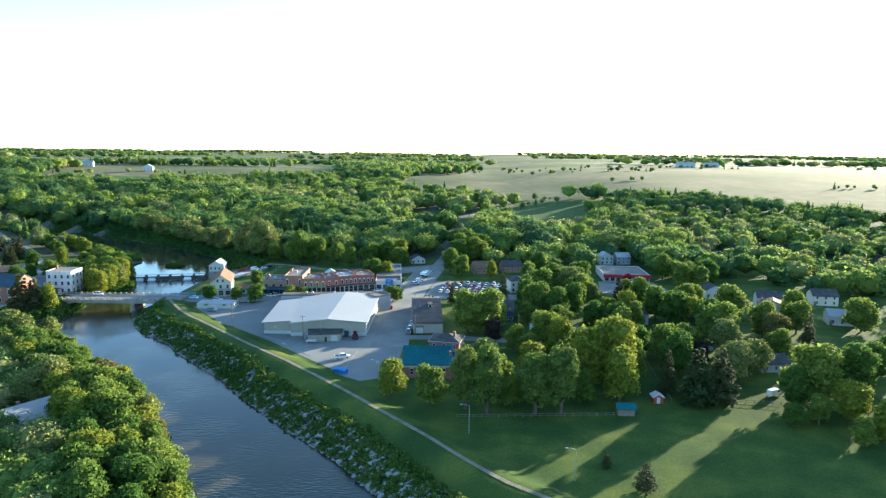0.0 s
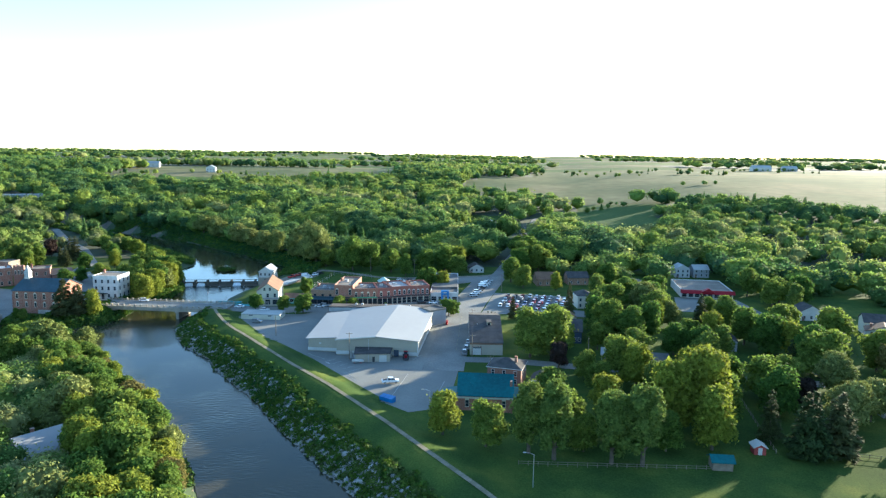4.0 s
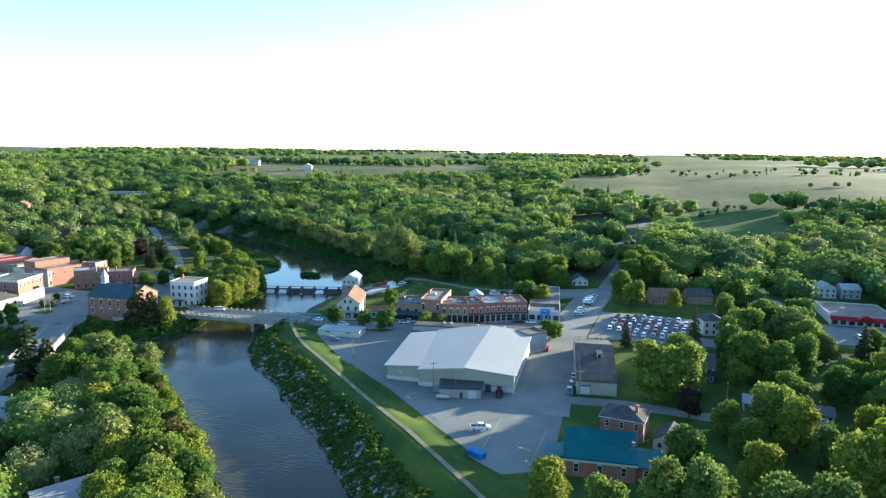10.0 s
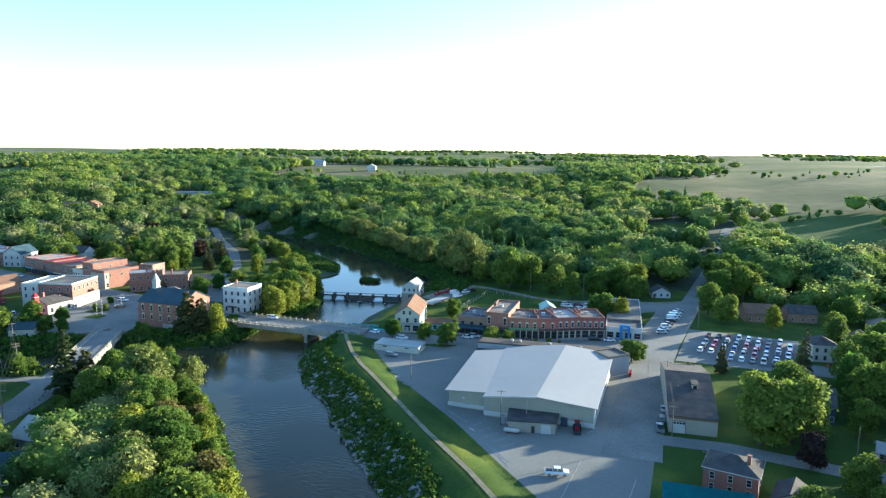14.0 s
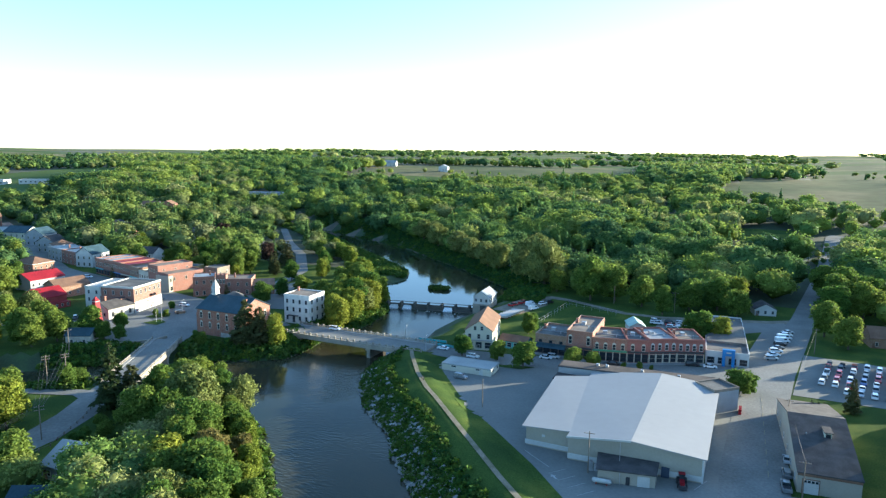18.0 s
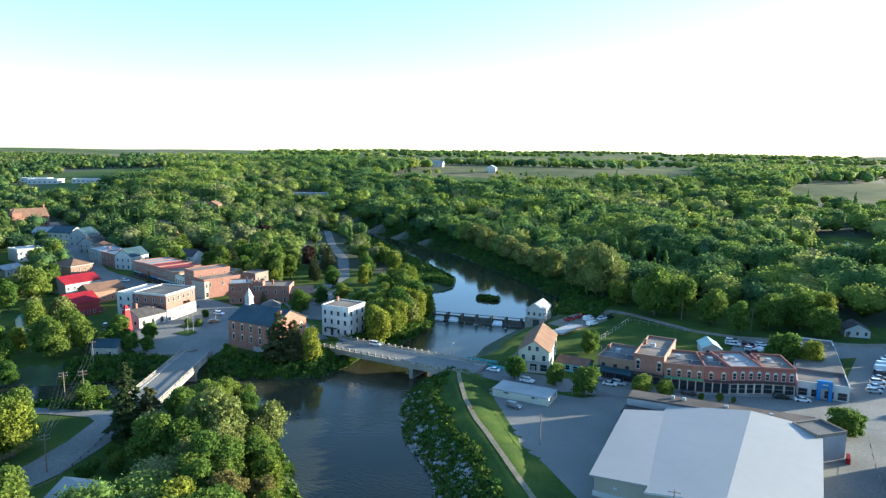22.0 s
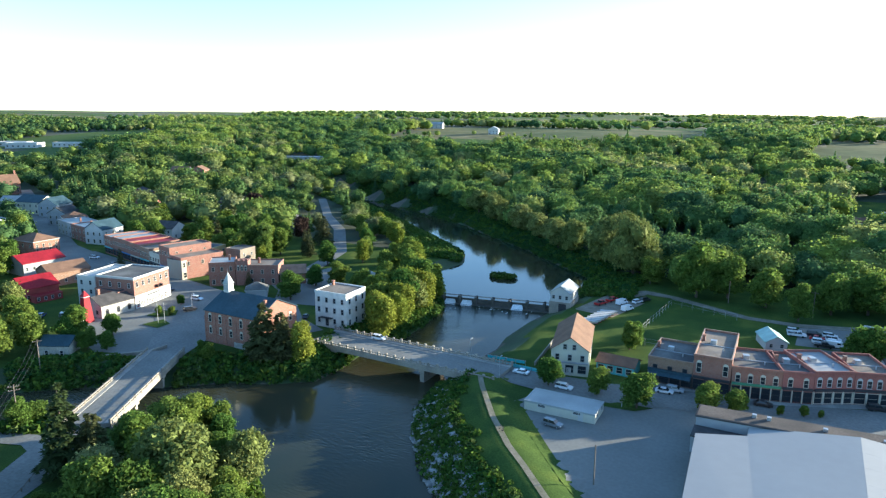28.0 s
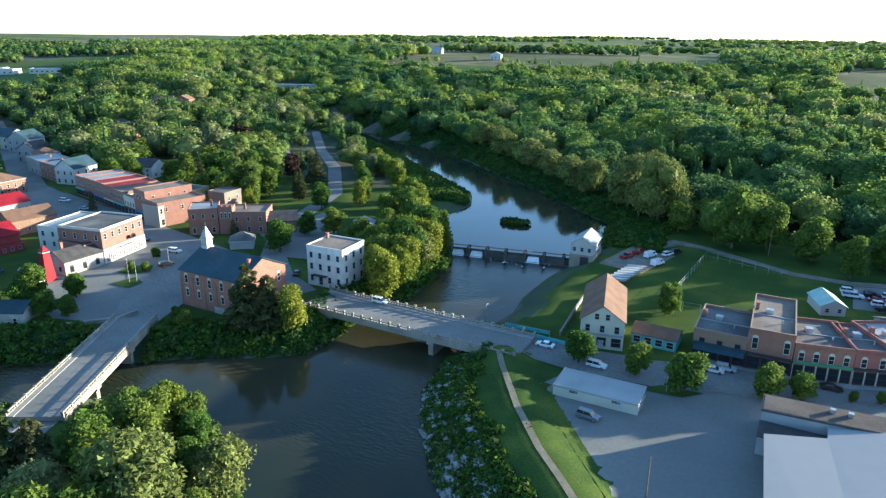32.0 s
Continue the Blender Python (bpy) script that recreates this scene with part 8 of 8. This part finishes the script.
street_lamp(-256.8, 308.5, 6.5, 0, 0.8)
for x, y in ((-253.8, 291.4), (-251.9, 292.6)):
    rt = empty("flagpole", pose(x, y, h1(x, y)))
    tagged(rt, "slim white flagpole in the street garden", "flagpole", "flagpoles")
    MB().tube((0, 0, -0.3), (0, 0, 7.6), 0.07, 0.04, 8).obj("pole", M_WHITE, rt)
    MB().tube((0, 0, 7.6), (0, 0, 7.75), 0.08, 0.02, 8).obj("finial", M_METAL, rt)
lot("bed", [(-257.8, 288), (-249.9, 288), (-250.2, 293.3), (-256.2, 295.3)], M_GRASS, "planted bed with kerb in the street garden", "planting", lift=0.28)
lot("bed_round", [(-265.4, 295.4), (-259.8, 296), (-256.6, 300.9), (-260.7, 305.5), (-265.3, 302.3)], M_GRASS, "oval planted bed in the street garden", "planting", lift=0.28)
# blue skip
sk = empty("skip", pose(-34, 201.5, h1(-34, 201.5) + 0.1, 0, 0, -28))
tagged(sk, "bright blue metal waste skips standing at the lot edge", "waste container")
for i in range(3):
    MB().hexa([(-2.4 + i * 1.7, -0.9, 0.1), (-0.85 + i * 1.7, -0.9, 0.1), (-0.85 + i * 1.7, 0.9, 0.1), (-2.4 + i * 1.7, 0.9, 0.1)], [(-2.4 + i * 1.7, -1.1, 1.4), (-0.85 + i * 1.7, -1.1, 1.4), (-0.85 + i * 1.7, 1.0, 1.8), (-2.4 + i * 1.7, 1.0, 1.8)]).obj("bin", M_BLUE, sk)
    MB().box(-2.42 + i * 1.7, -0.2, 0.7, -0.83 + i * 1.7, 1.12, 0.8).obj("rib", M_BLUE, sk)
# tank and tractor at the arena
tk = empty("propane_tank", pose(-51.6, 237.2, h1(-53.3, 238.4) + 0.1, 0, 0, 5))
tagged(tk, "white horizontal gas tank on short legs", "gas tank")
MB().tube((-1.9, 0, 0.9), (1.9, 0, 0.9), 0.55, 0.55, 14).tube((1.9, 0, 0.9), (2.2, 0, 0.9), 0.55, 0.25, 14).tube((-2.2, 0, 0.9), (-1.9, 0, 0.9), 0.25, 0.55, 14).obj("vessel", M_WHITE, tk, smooth=True)
for q in (-1.2, 1.2):
    MB().box(q - 0.12, -0.4, 0, q + 0.12, 0.4, 0.5).obj("leg", M_REDWALL, tk)
tc_ = empty("tractor", pose(-35, 245.1, h1(-36.2, 244.8) + 0.1, 0, 0, -80))
tagged(tc_, "red tractor with a dark cab and front loader", "tractor")
MB().box(0.3, -0.5, 0.8, 2.0, 0.5, 1.6).obj("bonnet", M_REDROOF, tc_)
MB().hexa([(-1.2, -0.75, 1.0), (0.3, -0.75, 1.0), (0.3, 0.75, 1.0), (-1.2, 0.75, 1.0)], [(-1.0, -0.65, 2.6), (0.1, -0.65, 2.6), (0.1, 0.65, 2.6), (-1.0, 0.65, 2.6)]).obj("cab", M_GLASS, tc_)
MB().box(-1.15, -0.75, 2.6, 0.2, 0.75, 2.72).obj("cab_roof", M_REDROOF, tc_)
for x, r0 in ((-0.7, 0.8), (1.6, 0.5)):
    for s in (-1, 1):
        MB().tube((x, s * 0.75, r0), (x, s * 1.1, r0), r0, r0, 14).obj("wheel", M_RUBBER, tc_)
MB().box(2.4, -0.9, 0.2, 3.0, 0.9, 0.9).box(0.8, -0.75, 0.9, 2.6, -0.6, 1.1).box(0.8, 0.6, 0.9, 2.6, 0.75, 1.1).obj("loader", M_DARK, tc_)
for i in range(3):
    b_ = empty("gas_cylinder_rack", pose(-24.3, 299.0 - i * 1.2, h1(-24.2, 298.8) + 0.1))
    tagged(b_, "red metal cabinet standing by the wall", "cabinet", "red cabinets")
    MB().box(-0.4, -0.5, 0, 0.4, 0.5, 1.6).obj("case", M_REDROOF, b_)
    MB().box(0.4, -0.42, 0.1, 0.44, 0.42, 1.5).obj("door", M_REDROOF, b_)
# railings of the bridge approach, turquoise board
bd = empty("banner_fence", pose(-138.6, 318.2, h1(-135.6, 317.7), 0, 0, -2))
tagged(bd, "long turquoise banner on a low fence by the street", "banner")
MB().box(0, -0.04, 0.25, 15, 0.04, 1.25).obj("banner", M_TURQ, bd)
for i in range(6):
    MB().box(i * 3 - 0.06, -0.06, -0.4, i * 3 + 0.06, 0.06, 1.35).obj("post", M_WOOD, bd)
# guard rail along the southern road
gr = empty("guard_rail", pose(0, 0, 0))
tagged(gr, "low wooden post and rail fence along the road", "fence")
fx = [(-208.6, 239.1), (-203.2, 226.3), (-190.4, 209.7), (-182, 194.3), (-181, 181.5)]
for a, b in zip(fx[:-1], fx[1:]):
    n = int(math.dist(a, b) / 3)
    for i in range(n):
        x, y = a[0] + (b[0] - a[0]) * i / n, a[1] + (b[1] - a[1]) * i / n
        MB().box(x - 0.1, y - 0.1, h1(x, y) - 0.3, x + 0.1, y + 0.1, h1(x, y) + 0.9).obj("post", M_WOOD, gr)
    MB().tube((*a, h1(*a) + 0.7), (*b, h1(*b) + 0.7), 0.07, 0.07, 5).obj("rail", M_WOOD, gr)
# wire fence of the east gardens
ft = empty("garden_fence", pose(0, 0, 0))
tagged(ft, "dark board fence between lawn and gardens", "fence")
for a, b in (((77.6, 217.7), (74.8, 180.6)), ((6.3, 164.8), (55.9, 168.8)), ((95.7, 180.8), (108.7, 178.9))):
    n = int(math.dist(a, b) / 2.4)
    for i in range(n + 1):
        x, y = a[0] + (b[0] - a[0]) * i / n, a[1] + (b[1] - a[1]) * i / n
        MB().box(x - 0.06, y - 0.06, h1(x, y) - 0.3, x + 0.06, y + 0.06, h1(x, y) + 1.2).obj("post", M_WOOD, ft)
    za, zb = h1(*a), h1(*b)
    for z0 in (0.35, 0.95):
        MB().tube((*a, za + z0), (*b, zb + z0), 0.05, 0.05, 4).obj("rail", M_WOOD, ft)

ff = empty("field_fence", pose(0, 0, 0))
tagged(ff, "tall wire fence with gray posts round the playing field", "fence")
for a, b in (((-107.7, 362.6), (-104.4, 408.2)), ((-107.8, 356.4), (-98.4, 356.7)), ((-104.4, 408.2), (-80.1, 400.1))):
    n = int(math.dist(a, b) / 4)
    for i in range(n + 1):
        x, y = a[0] + (b[0] - a[0]) * i / n, a[1] + (b[1] - a[1]) * i / n
        MB().tube((x, y, h1(x, y) - 0.3), (x, y, h1(x, y) + 2.4), 0.05, 0.05, 6).obj("post", M_METAL, ff)
    for z0 in (1.2, 2.35):
        MB().tube((*a, h1(*a) + z0), (*b, h1(*b) + z0), 0.03, 0.03, 4).obj("rail", M_METAL, ff)

# electric cabinet beside the annex
eb = empty("electric_cabinet", pose(-55.2, 243.3, h1(-54.5, 242.7), 0, 0, 8))
tagged(eb, "gray electric cabinets with insulators beside the annex", "transformer")
MB().box(-1.0, -0.6, 0, 0.2, 0.6, 2.2).obj("case", M_METAL, eb)
MB().box(0.4, -0.5, 0, 1.3, 0.5, 1.7).obj("case", M_GRAY, eb)
for i in range(3):
    MB().tube((-0.9 + i * 0.4, 0, 2.2), (-0.9 + i * 0.4, 0, 2.7), 0.07, 0.04, 8).obj("insulator", M_BROWNROOF, eb)
# bench on the dike
bn_ = empty("bench", pose(-117.8, 276.5, h1(-117.8, 276.5), 0, 0, -38))
tagged(bn_, "small wooden bench beside the dike path", "bench")
for i in range(3):
    MB().box(-0.8, -0.22 + i * 0.16, 0.44, 0.8, -0.08 + i * 0.16, 0.48).obj("seat_slat", M_WOOD, bn_)
for i in range(2):
    MB().box(-0.8, 0.28, 0.62 + i * 0.2, 0.8, 0.32, 0.76 + i * 0.2).obj("back_slat", M_WOOD, bn_)
for x in (-0.65, 0.65):
    MB().box(x - 0.04, -0.2, -0.1, x + 0.04, 0.3, 0.44).obj("leg", M_DARK, bn_)
